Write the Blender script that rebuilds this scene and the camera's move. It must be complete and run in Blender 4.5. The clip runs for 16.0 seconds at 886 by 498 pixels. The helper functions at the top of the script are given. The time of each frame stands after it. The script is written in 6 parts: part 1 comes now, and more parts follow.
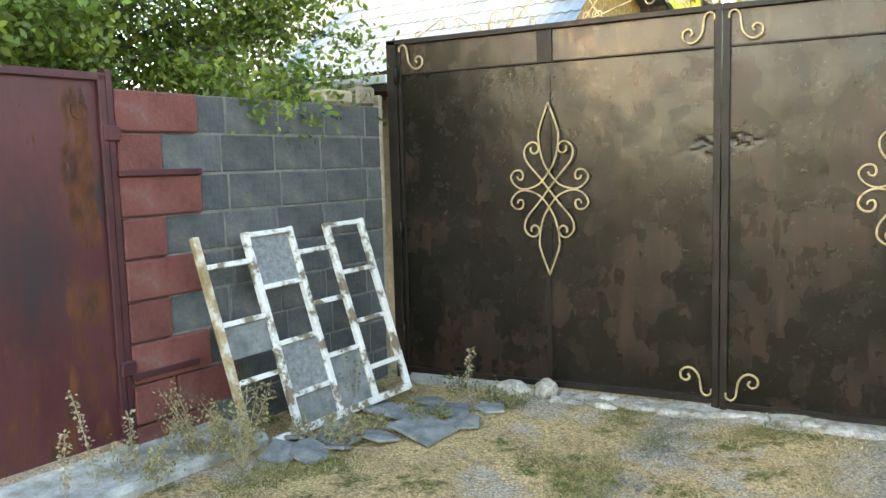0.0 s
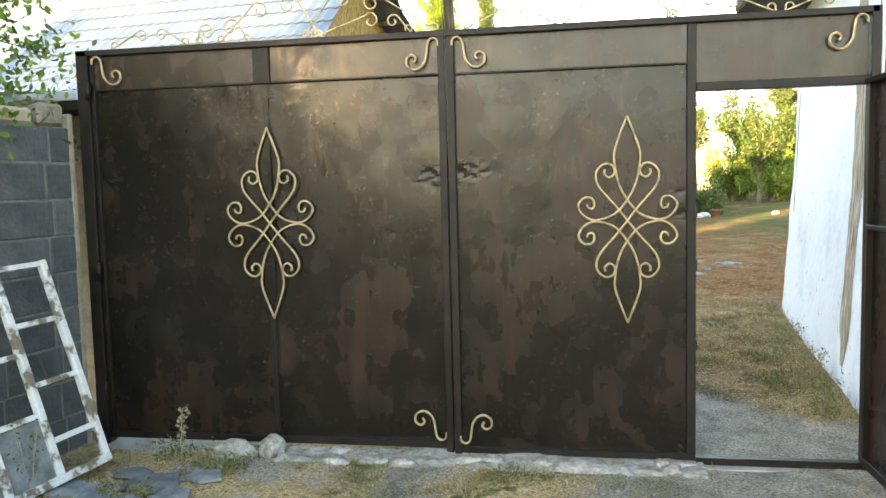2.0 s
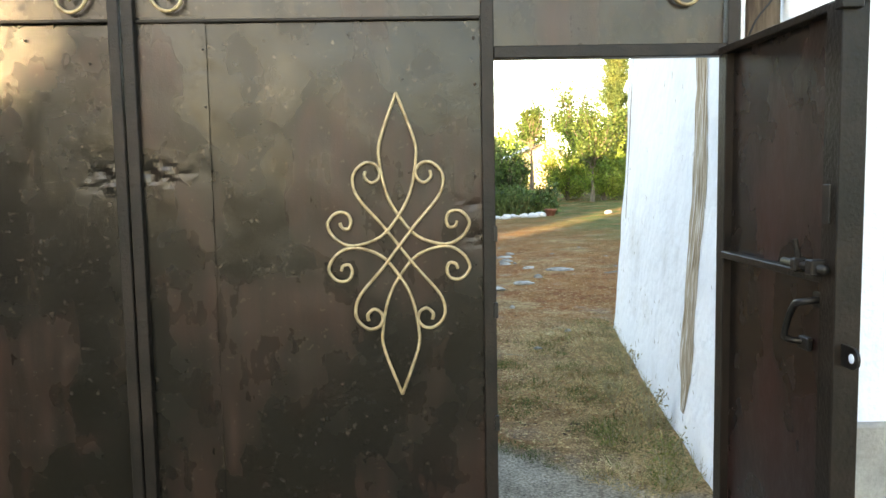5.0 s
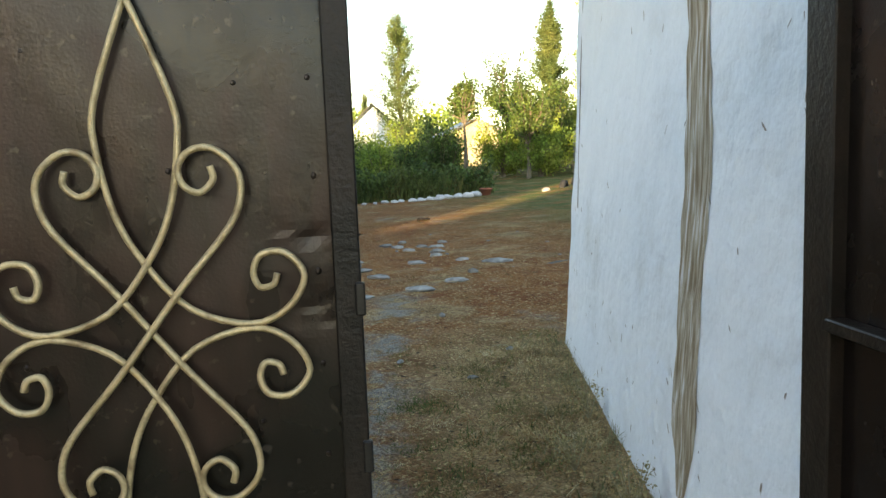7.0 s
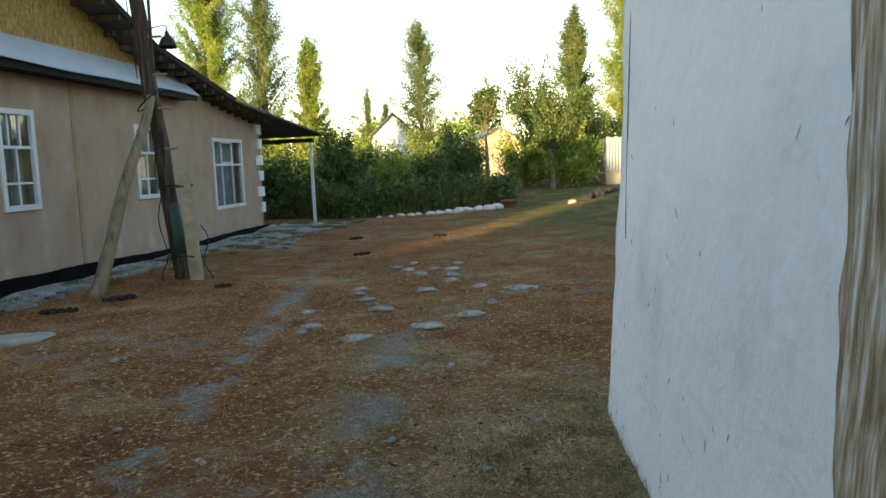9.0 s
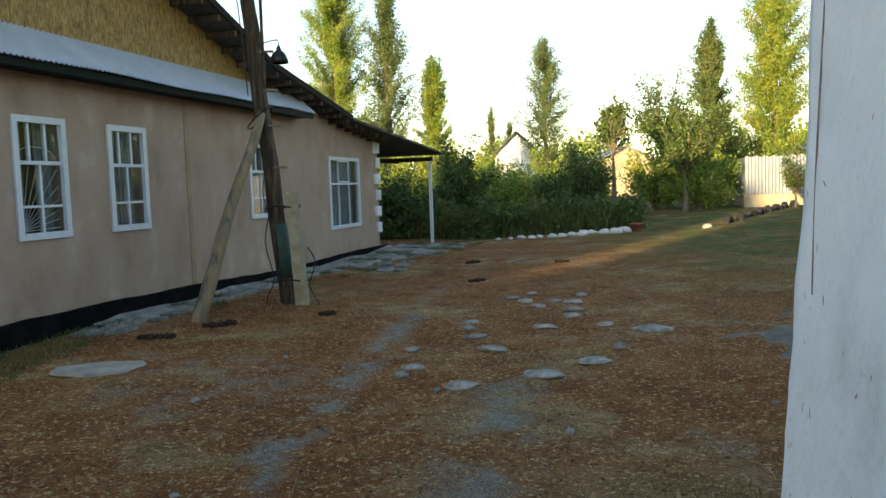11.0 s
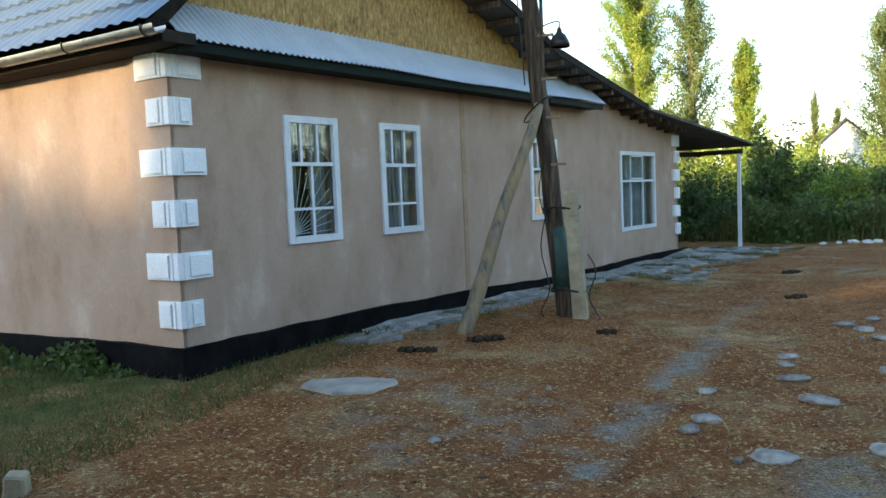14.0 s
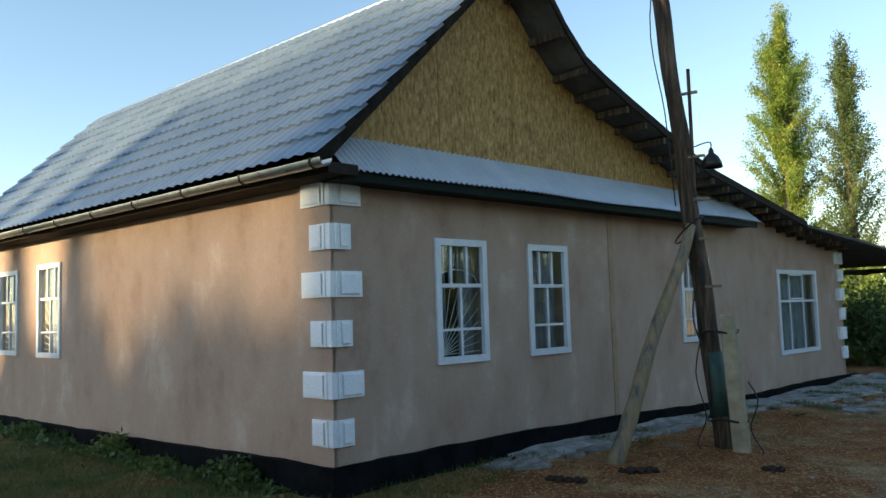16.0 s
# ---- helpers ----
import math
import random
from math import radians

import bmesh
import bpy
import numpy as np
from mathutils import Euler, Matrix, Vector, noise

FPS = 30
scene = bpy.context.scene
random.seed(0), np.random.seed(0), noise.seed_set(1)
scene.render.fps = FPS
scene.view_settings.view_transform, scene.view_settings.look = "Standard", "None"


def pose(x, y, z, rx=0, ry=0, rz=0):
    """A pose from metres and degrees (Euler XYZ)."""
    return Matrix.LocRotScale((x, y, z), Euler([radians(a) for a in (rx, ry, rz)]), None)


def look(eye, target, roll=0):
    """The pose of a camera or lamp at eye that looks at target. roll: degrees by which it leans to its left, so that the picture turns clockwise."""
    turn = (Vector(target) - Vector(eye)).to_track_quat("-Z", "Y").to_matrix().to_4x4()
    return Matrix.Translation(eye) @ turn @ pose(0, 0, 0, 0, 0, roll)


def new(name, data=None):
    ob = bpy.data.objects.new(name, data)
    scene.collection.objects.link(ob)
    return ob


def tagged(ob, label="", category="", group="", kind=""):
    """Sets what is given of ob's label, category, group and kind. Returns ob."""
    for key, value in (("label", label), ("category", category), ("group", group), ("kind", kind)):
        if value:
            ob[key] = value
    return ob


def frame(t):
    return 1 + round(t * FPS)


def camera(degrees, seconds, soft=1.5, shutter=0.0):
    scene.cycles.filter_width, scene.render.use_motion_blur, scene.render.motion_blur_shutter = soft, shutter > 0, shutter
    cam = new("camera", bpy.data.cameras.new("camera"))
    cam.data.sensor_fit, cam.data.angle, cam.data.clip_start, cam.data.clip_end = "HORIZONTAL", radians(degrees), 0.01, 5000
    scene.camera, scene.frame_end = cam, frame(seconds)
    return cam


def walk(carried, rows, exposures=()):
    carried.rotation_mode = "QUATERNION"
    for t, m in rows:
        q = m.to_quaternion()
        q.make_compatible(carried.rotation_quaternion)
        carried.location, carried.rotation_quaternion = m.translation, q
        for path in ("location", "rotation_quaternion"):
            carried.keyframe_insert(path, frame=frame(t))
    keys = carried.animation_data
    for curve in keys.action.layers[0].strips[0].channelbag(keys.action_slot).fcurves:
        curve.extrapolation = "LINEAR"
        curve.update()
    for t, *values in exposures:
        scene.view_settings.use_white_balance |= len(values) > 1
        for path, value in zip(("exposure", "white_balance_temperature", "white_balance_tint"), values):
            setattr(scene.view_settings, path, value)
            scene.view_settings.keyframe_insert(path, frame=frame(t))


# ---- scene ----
cam = camera(58.7, 16.0)
PATH = [
    (0, (1.781, -4.986, 1.5), (0.883, -3.211, 1.29), -1.6),
    (0.5, (1.853, -4.868, 1.511), (1.104, -3.025, 1.302), -1.8),
    (1, (1.857, -4.757, 1.506), (1.277, -2.853, 1.312), -2.0),
    (1.5, (1.865, -4.591, 1.526), (1.421, -2.65, 1.344), -1.7),
    (2, (1.868, -4.461, 1.542), (1.529, -2.497, 1.375), -1.4),
    (2.5, (1.886, -4.349, 1.535), (1.599, -2.377, 1.372), -1.3),
    (3, (1.982, -4.141, 1.535), (1.735, -2.163, 1.371), -1.2),
    (3.5, (2.049, -3.949, 1.543), (1.838, -1.967, 1.377), -1.1),
    (4, (2.043, -3.652, 1.538), (1.897, -1.664, 1.369), -1.0),
    (4.5, (2.108, -3.337, 1.541), (2.086, -1.345, 1.362), -1.0),
    (5, (2.236, -2.97, 1.569), (2.279, -0.979, 1.386), -1.0),
    (5.2, (2.267, -2.833, 1.561), (2.338, -0.843, 1.377), -0.8),
    (7.3, (2.578, -1.146, 1.604), (2.797, 0.826, 1.358), -1.8),
    (7.4, (2.604, -1.065, 1.604), (2.829, 0.907, 1.362), -1.5),
    (7.5, (2.627, -0.988, 1.592), (2.855, 0.983, 1.345), -2.1),
    (7.8, (2.683, -0.746, 1.587), (2.912, 1.225, 1.334), -2.6),
    (8, (2.735, -0.603, 1.592), (2.96, 1.369, 1.347), -2.2),
    (8.5, (2.757, -0.276, 1.587), (2.951, 1.7, 1.349), -2.2),
    (9, (2.766, 0.014, 1.621), (2.907, 1.997, 1.403), -2.4),
    (9.5, (2.816, 0.295, 1.621), (2.847, 2.284, 1.408), -2.6),
    (10, (2.855, 0.529, 1.654), (2.755, 2.518, 1.473), -2.8),
    (10.2, (2.853, 0.597, 1.661), (2.718, 2.586, 1.492), -2.8),
    (12.3, (2.87, 1.807, 1.64), (2.691, 3.793, 1.484), -1.6),
    (12.5, (2.873, 1.921, 1.654), (2.682, 3.906, 1.499), -1.7),
    (13, (2.824, 2.118, 1.665), (2.488, 4.083, 1.512), -2.0),
    (13.5, (2.8, 2.27, 1.661), (2.122, 4.146, 1.518), -2.3),
    (14, (2.759, 2.295, 1.68), (1.874, 4.083, 1.54), -2.4),
    (14.5, (2.726, 2.274, 1.71), (1.681, 3.975, 1.588), -2.2),
    (15, (2.69, 2.257, 1.726), (1.573, 3.916, 1.71), -2.0),
    (15.5, (2.693, 2.249, 1.778), (1.538, 3.88, 1.857), -1.7),
    (16, (2.668, 2.243, 1.789), (1.495, 3.856, 1.945), -1.7),
]
walk(cam, [(t, look(e, g, r)) for t, e, g, r in PATH], exposures=[(0, 3.4, 9800, 15), (0.6, 3.45, 9800, 15), (1.5, 3.3, 9700, 15), (2.2, 3.1, 9400, 14), (4, 3.2, 9300, 14), (5, 3.0, 9300, 14), (8, 1.8, 8700, 11), (10, 1.55, 8500, 11), (12.5, 1.5, 8400, 11), (13, 1.7, 8400, 10), (14, 2.05, 7300, 10), (15, 1.62, 7100, 10), (16, 1.15, 7000, 8)])

# ---- world, sun, exposure ----
SUN_DIR = Vector((-0.50, -0.866, 0.14)).normalized()
world = bpy.data.worlds.new("sky_world")
scene.world = world
world.use_nodes = True
wn = world.node_tree
sky = wn.nodes.new("ShaderNodeTexSky")
sky.sky_type, sky.sun_disc = "NISHITA", False
sky.sun_elevation = math.asin(SUN_DIR.z) + radians(6)
sky.sun_rotation = math.atan2(SUN_DIR.x, SUN_DIR.y)
sky.air_density, sky.dust_density, sky.ozone_density = 1.0, 0.3, 2.0
wn.links.new(sky.outputs[0], wn.nodes["Background"].inputs[0])
wn.nodes["Background"].inputs[1].default_value = 0.15
sun_data = bpy.data.lights.new("sun", "SUN")
sun_data.energy, sun_data.angle, sun_data.color = 4.5, radians(0.53), (1.0, 0.82, 0.54)
sun = new("sun", sun_data)
sun.matrix_world = look((0, 0, 30), Vector((0, 0, 30)) - SUN_DIR)


# ---- small builders ----
def part(name, bm, material, parent=None, label="", smooth=False):
    me = bpy.data.meshes.new(name)
    bm.to_mesh(me)
    bm.free()
    if smooth:
        me.shade_smooth()
    return mesh_part(name, me, material, parent, label)


def mesh_part(name, me, material, parent=None, label=""):
    if material and not me.materials:
        me.materials.append(material)
    ob = new(name, me)
    if parent:
        ob.parent = parent
    if label:
        tagged(ob, label)
    return ob


def thing(name, label, category, group="", kind="", at=None):
    ob = new(name)
    ob.empty_display_size = 0.1
    if at is not None:
        ob.matrix_world = at
    return tagged(ob, label, category, group, kind)


def box(bm, lo, hi, m=None, bevel=0.0):
    x0, y0, z0 = lo
    x1, y1, z1 = hi
    vs = [bm.verts.new(c) for c in ((x0, y0, z0), (x1, y0, z0), (x1, y1, z0), (x0, y1, z0),
                                    (x0, y0, z1), (x1, y0, z1), (x1, y1, z1), (x0, y1, z1))]
    fs = [bm.faces.new([vs[i] for i in q]) for q in
          ((0, 3, 2, 1), (4, 5, 6, 7), (0, 1, 5, 4), (1, 2, 6, 5), (2, 3, 7, 6), (3, 0, 4, 7))]
    if bevel:
        es = list({e for f in fs for e in f.edges})
        r = bmesh.ops.bevel(bm, geom=es, offset=bevel, segments=1, affect="EDGES")
        vs = list({v for f in r["faces"] for v in f.verts} | {v for v in vs if v.is_valid})
    if m is not None:
        bmesh.ops.transform(bm, matrix=m, verts=vs)
    return bm


def boxes(*items, bevel=0.0):
    bm = bmesh.new()
    for lo, hi in items:
        box(bm, lo, hi, bevel=bevel)
    return bm


def prism(bm, poly, d0, d1, to):
    """A polygon (a, b) pushed from depth d0 to d1; to(a, b, d) gives the place."""
    v0 = [bm.verts.new(to(a, b, d0)) for a, b in poly]
    v1 = [bm.verts.new(to(a, b, d1)) for a, b in poly]
    k = len(poly)
    bm.faces.new(v0)
    bm.faces.new(v1[::-1])
    for i in range(k):
        bm.faces.new((v0[i], v1[i], v1[(i + 1) % k], v0[(i + 1) % k]))
    bmesh.ops.recalc_face_normals(bm, faces=bm.faces)
    return bm


def smooth_line(pts, n=4):
    """A Catmull-Rom line through the points."""
    pts = [Vector(p) for p in pts]
    out = []
    for i in range(len(pts) - 1):
        a, b, c, d = pts[max(i - 1, 0)], pts[i], pts[i + 1], pts[min(i + 2, len(pts) - 1)]
        for k in range(n):
            t = k / n
            out.append(0.5 * (2 * b + (c - a) * t + (2 * a - 5 * b + 4 * c - d) * t * t + (3 * b - a - 3 * c + d) * t ** 3))
    return out + [pts[-1]]


def tube(bm, pts, r, seg=6, r2=None):
    pts = [Vector(p) for p in pts]
    rings, side = [], None
    for i, p in enumerate(pts):
        d = (pts[min(i + 1, len(pts) - 1)] - pts[max(i - 1, 0)]).normalized()
        if side is None:
            side = d.cross(Vector((0.31, 0.87, 0.41))).normalized()
        side = (side - d * side.dot(d)).normalized()
        up = d.cross(side)
        rr = r if r2 is None else r + (r2 - r) * i / max(1, len(pts) - 1)
        rings.append([bm.verts.new(p + rr * (math.cos(a) * side + math.sin(a) * up))
                      for a in (2 * math.pi * k / seg for k in range(seg))])
    for a, b in zip(rings, rings[1:]):
        for k in range(seg):
            bm.faces.new((a[k], a[(k + 1) % seg], b[(k + 1) % seg], b[k]))
    bm.faces.new(rings[0][::-1])
    bm.faces.new(rings[-1])
    return bm


def fast_mesh(name, co, quads, tris=False):
    k = 3 if tris else 4
    me = bpy.data.meshes.new(name)
    k = len(quads[0])
    n = len(quads)
    me.vertices.add(len(co))
    me.vertices.foreach_set("co", np.asarray(co, np.float32).ravel())
    me.loops.add(n * k)
    me.loops.foreach_set("vertex_index", np.asarray(quads, np.int32).ravel())
    me.polygons.add(n)
    me.polygons.foreach_set("loop_start", np.arange(0, n * k, k, dtype=np.int32))
    me.update(calc_edges=True)
    return me


def leaf_mesh(name, centres, size, seed, stretch=1.5, droop=0.0, oval=False):
    """Many small folded leaves, one quad each, turned at random."""
    rng = np.random.default_rng(seed)
    n = len(centres)
    c = np.asarray(centres, float)
    d = rng.normal(size=(n, 3))
    d[:, 2] -= droop
    d /= np.linalg.norm(d, axis=1)[:, None]
    e = rng.normal(size=(n, 3))
    e -= d * (e * d).sum(1)[:, None]
    e /= np.linalg.norm(e, axis=1)[:, None]
    s = size * rng.uniform(0.6, 1.35, n)[:, None]
    if oval:
        fold = np.cross(d, e) * s * 0.12
        co = np.stack([c, c + s * stretch * 0.28 * d + s * 0.42 * e + fold, c + s * stretch * 0.66 * d + s * 0.38 * e + fold, c + s * stretch * d,
                       c + s * stretch * 0.66 * d - s * 0.38 * e + fold, c + s * stretch * 0.28 * d - s * 0.42 * e + fold], 1)
        return fast_mesh(name, co.reshape(-1, 3), np.arange(6 * n).reshape(n, 6))
    co = np.stack([c, c + s * stretch * 0.5 * d + s * 0.5 * e, c + s * stretch * d, c + s * stretch * 0.5 * d - s * 0.5 * e], 1)
    return fast_mesh(name, co.reshape(-1, 3), np.arange(4 * n).reshape(n, 4))


def blade_mesh(name, roots, height, width, seed, lean=0.5):
    rng = np.random.default_rng(seed)
    n = len(roots)
    c = np.asarray(roots, float)
    a = rng.uniform(0, 2 * np.pi, n)
    w = width * rng.uniform(0.5, 1.3, n)
    h = height * rng.uniform(0.35, 1.3, n)
    dx = np.stack([np.cos(a), np.sin(a), np.zeros(n)], 1)
    b = rng.uniform(0, 2 * np.pi, n)
    tip = np.stack([np.cos(b), np.sin(b), np.zeros(n)], 1) * (h * lean * rng.uniform(0, 2, n))[:, None]
    tip[:, 2] = h
    co = np.stack([c - dx * w[:, None], c + dx * w[:, None], c + tip], 1)
    return fast_mesh(name, co.reshape(-1, 3), np.arange(3 * n).reshape(n, 3), tris=True)


def ground_z(x, y):
    """Height of the ground: nearly level, rising a little to the east, towards the house and far to the north-east."""
    x, y = np.asarray(x, float), np.asarray(y, float)
    inside = np.clip((y - 0.5) / 4, 0, 1)
    z = -0.05 + inside * (0.07 + 0.018 * np.clip(x - 2, 0, 14) + 0.008 * np.clip(y - 10, 0, 30) * np.clip((x - 5) / 6, 0, 1))
    z = z + 0.05 * np.clip((-y) / 3, 0, 1) * np.clip((-x) / 1.5, -0.3, 1)
    z = z + 0.07 * np.clip((y - 6) / 3.5, 0, 1) * np.clip((2 - x) / 2.5, 0, 1)
    return z + 0.012 * np.sin(1.7 * x + 0.6 * y) * np.cos(1.3 * y - 0.4 * x)


def gz(x, y):
    return float(ground_z(x, y))


# ---- materials ----
def surface(name, colours, scale=3.0, rough=0.7, metal=0.0, bump=0.15, fine=40.0, stretch=(1, 1, 1), coat=0.0,
            rough_vary=0.1, island=0.0, piece=0.0, contrast=(0.35, 0.65), bump_scale=None, translucent=0.0, spec=0.4, detail=6, value=(0.72, 1.28), bump_depth=0.01):
    """Paint, stone, wood and so on: two or three colours mixed by broad noise, speckled by fine noise, with fine relief."""
    m = bpy.data.materials.new(name)
    m.use_nodes = True
    nt = m.node_tree
    N, L = nt.nodes, nt.links
    bsdf = N["Principled BSDF"]
    tc, mp = N.new("ShaderNodeTexCoord"), N.new("ShaderNodeMapping")
    mp.inputs["Scale"].default_value = stretch
    L.new(tc.outputs["Object"], mp.inputs[0])
    n1, n2 = N.new("ShaderNodeTexNoise"), N.new("ShaderNodeTexNoise")
    for nd, sc, de in ((n1, scale, detail), (n2, fine, 4)):
        nd.inputs["Scale"].default_value, nd.inputs["Detail"].default_value = sc, de
        nd.inputs["Roughness"].default_value = 0.62
        L.new(mp.outputs[0], nd.inputs[0])
    ramp = N.new("ShaderNodeValToRGB")
    L.new(n1.outputs[0], ramp.inputs[0])
    el = ramp.color_ramp.elements
    while len(el) < len(colours):
        el.new(0.5)
    for i, c in enumerate(colours):
        el[i].position = contrast[0] + (contrast[1] - contrast[0]) * i / max(1, len(colours) - 1)
        el[i].color = (*c, 1)
    speck = N.new("ShaderNodeMapRange")
    speck.inputs["To Min"].default_value, speck.inputs["To Max"].default_value = value
    L.new(n2.outputs[0], speck.inputs[0])
    mul = N.new("ShaderNodeVectorMath")
    mul.operation = "SCALE"
    L.new(ramp.outputs[0], mul.inputs[0])
    L.new(speck.outputs[0], mul.inputs["Scale"])
    last = mul.outputs[0]
    if island or piece:
        src = N.new("ShaderNodeNewGeometry").outputs["Random Per Island"] if island else N.new("ShaderNodeObjectInfo").outputs["Random"]
        r = N.new("ShaderNodeMapRange")
        amount = island or piece
        r.inputs["To Min"].default_value, r.inputs["To Max"].default_value = 1 - amount, 1 + amount
        L.new(src, r.inputs[0])
        m2 = N.new("ShaderNodeVectorMath")
        m2.operation = "SCALE"
        L.new(last, m2.inputs[0])
        L.new(r.outputs[0], m2.inputs["Scale"])
        last = m2.outputs[0]
    L.new(last, bsdf.inputs["Base Color"])
    rr = N.new("ShaderNodeMapRange")
    rr.inputs["To Min"].default_value, rr.inputs["To Max"].default_value = max(0.03, rough - rough_vary), min(1, rough + rough_vary)
    L.new(n1.outputs[0], rr.inputs[0])
    L.new(rr.outputs[0], bsdf.inputs["Roughness"])
    bsdf.inputs["Metallic"].default_value = metal
    bsdf.inputs["Specular IOR Level"].default_value = spec
    if coat:
        bsdf.inputs["Coat Weight"].default_value, bsdf.inputs["Coat Roughness"].default_value = coat, 0.25
    if bump:
        bp = N.new("ShaderNodeBump")
        bp.inputs["Strength"].default_value, bp.inputs["Distance"].default_value = bump, bump_depth
        src = n2
        if bump_scale:
            src = N.new("ShaderNodeTexNoise")
            src.inputs["Scale"].default_value, src.inputs["Detail"].default_value = bump_scale, 5
            L.new(mp.outputs[0], src.inputs[0])
        L.new(src.outputs[0], bp.inputs["Height"])
        L.new(bp.outputs[0], bsdf.inputs["Normal"])
    if translucent:
        tr, mx = N.new("ShaderNodeBsdfTranslucent"), N.new("ShaderNodeMixShader")
        L.new(last, tr.inputs[0])
        mx.inputs[0].default_value = translucent
        L.new(bsdf.outputs[0], mx.inputs[1])
        L.new(tr.outputs[0], mx.inputs[2])
        L.new(mx.outputs[0], N["Material Output"].inputs[0])
    return m


def gate_paint(name, dark, matte, lift, share):
    """Old bronze paint: glossy dark coat, with dull reddish patches where it was painted over, brush marks and orange peel."""
    m = bpy.data.materials.new(name)
    m.use_nodes = True
    N, L = m.node_tree.nodes, m.node_tree.links
    bsdf = N["Principled BSDF"]
    tc = N.new("ShaderNodeTexCoord")

    def nz(scale, stretch=(1, 1, 1), detail=5, shift=0.0, distort=0.0):
        mp, nd = N.new("ShaderNodeMapping"), N.new("ShaderNodeTexNoise")
        mp.inputs["Scale"].default_value, mp.inputs["Location"].default_value = stretch, (shift, shift, shift)
        nd.inputs["Scale"].default_value, nd.inputs["Detail"].default_value, nd.inputs["Distortion"].default_value = scale, detail, distort
        L.new(tc.outputs["Object"], mp.inputs[0])
        L.new(mp.outputs[0], nd.inputs[0])
        return nd.outputs[0]

    def rng_(src, a, b, c=0.0, d=1.0):
        r = N.new("ShaderNodeMapRange")
        for k, v in zip(("From Min", "From Max", "To Min", "To Max"), (a, b, c, d)):
            r.inputs[k].default_value = v
        L.new(src, r.inputs[0])
        return r.outputs[0]

    def mix(f, a, b):
        nd = N.new("ShaderNodeMix")
        nd.data_type = "RGBA"
        L.new(f, nd.inputs[0])
        for k, v in ((6, a), (7, b)):
            if isinstance(v, tuple):
                nd.inputs[k].default_value = (*v, 1)
            else:
                L.new(v, nd.inputs[k])
        return nd.outputs[2]

    patch_ = rng_(nz(2.4, (1, 1, 0.75), 10, 3.1, 0.4), share - 0.01, share + 0.09)
    streak = rng_(nz(3.0, (5, 1, 0.6), 4, 7.7), 0.42, 0.62)
    both = N.new("ShaderNodeMath")
    both.operation = "MULTIPLY"
    L.new(patch_, both.inputs[0])
    L.new(rng_(streak, 0, 1, 0.35, 1.0), both.inputs[1])
    col = mix(both.outputs[0], dark, matte)
    col = mix(rng_(nz(4.5, (2.2, 1, 0.5), 6, 12.0), 0.55, 0.68, 0, 0.55), col, lift)
    col = mix(rng_(nz(40, (1, 1, 1), 3, 1.0), 0.66, 0.72, 0, 0.5), col, (0.10, 0.075, 0.055))
    L.new(col, bsdf.inputs["Base Color"])
    rough = N.new("ShaderNodeMath")
    rough.operation = "ADD"
    L.new(rng_(both.outputs[0], 0, 1, 0.22, 0.34), rough.inputs[0])
    L.new(rng_(nz(6, (1, 1, 1), 4, 5.0), 0.3, 0.7, -0.05, 0.10), rough.inputs[1])
    L.new(rough.outputs[0], bsdf.inputs["Roughness"])
    bsdf.inputs["Metallic"].default_value = 0.15
    bsdf.inputs["Specular IOR Level"].default_value = 0.42
    b1, b2 = N.new("ShaderNodeBump"), N.new("ShaderNodeBump")
    b1.inputs["Strength"].default_value, b1.inputs["Distance"].default_value = 0.12, 0.004
    b2.inputs["Strength"].default_value, b2.inputs["Distance"].default_value = 0.22, 0.02
    L.new(nz(170, (1, 1, 1), 2), b1.inputs["Height"])
    L.new(nz(7, (1, 1, 0.7), 3, 4.0), b2.inputs["Height"])
    L.new(b2.outputs[0], b1.inputs["Normal"])
    L.new(b1.outputs[0], bsdf.inputs["Normal"])
    return m


M_GATE = gate_paint("bronze_gate_paint", (0.0108, 0.0088, 0.0062), (0.037, 0.0178, 0.0122), (0.025, 0.0165, 0.011), 0.51)
M_GATE_BAND = gate_paint("bronze_gate_band_paint", (0.030, 0.023, 0.016), (0.058, 0.034, 0.025), (0.075, 0.052, 0.033), 0.47)
M_GATE_FRAME = surface("dark_frame_paint", [(0.006, 0.005, 0.004), (0.021, 0.014, 0.010)], 5, 0.42, 0.1, 0.3, 70, spec=0.3)
M_LEAF = gate_paint("maroon_brown_door_paint", (0.009, 0.006, 0.005), (0.038, 0.014, 0.011), (0.022, 0.013, 0.010), 0.45)
M_GOLD = surface("gold_paint", [(0.39, 0.28, 0.145), (0.545, 0.42, 0.24), (0.245, 0.165, 0.085)], 12, 0.42, 0.35, 0.25, 160)


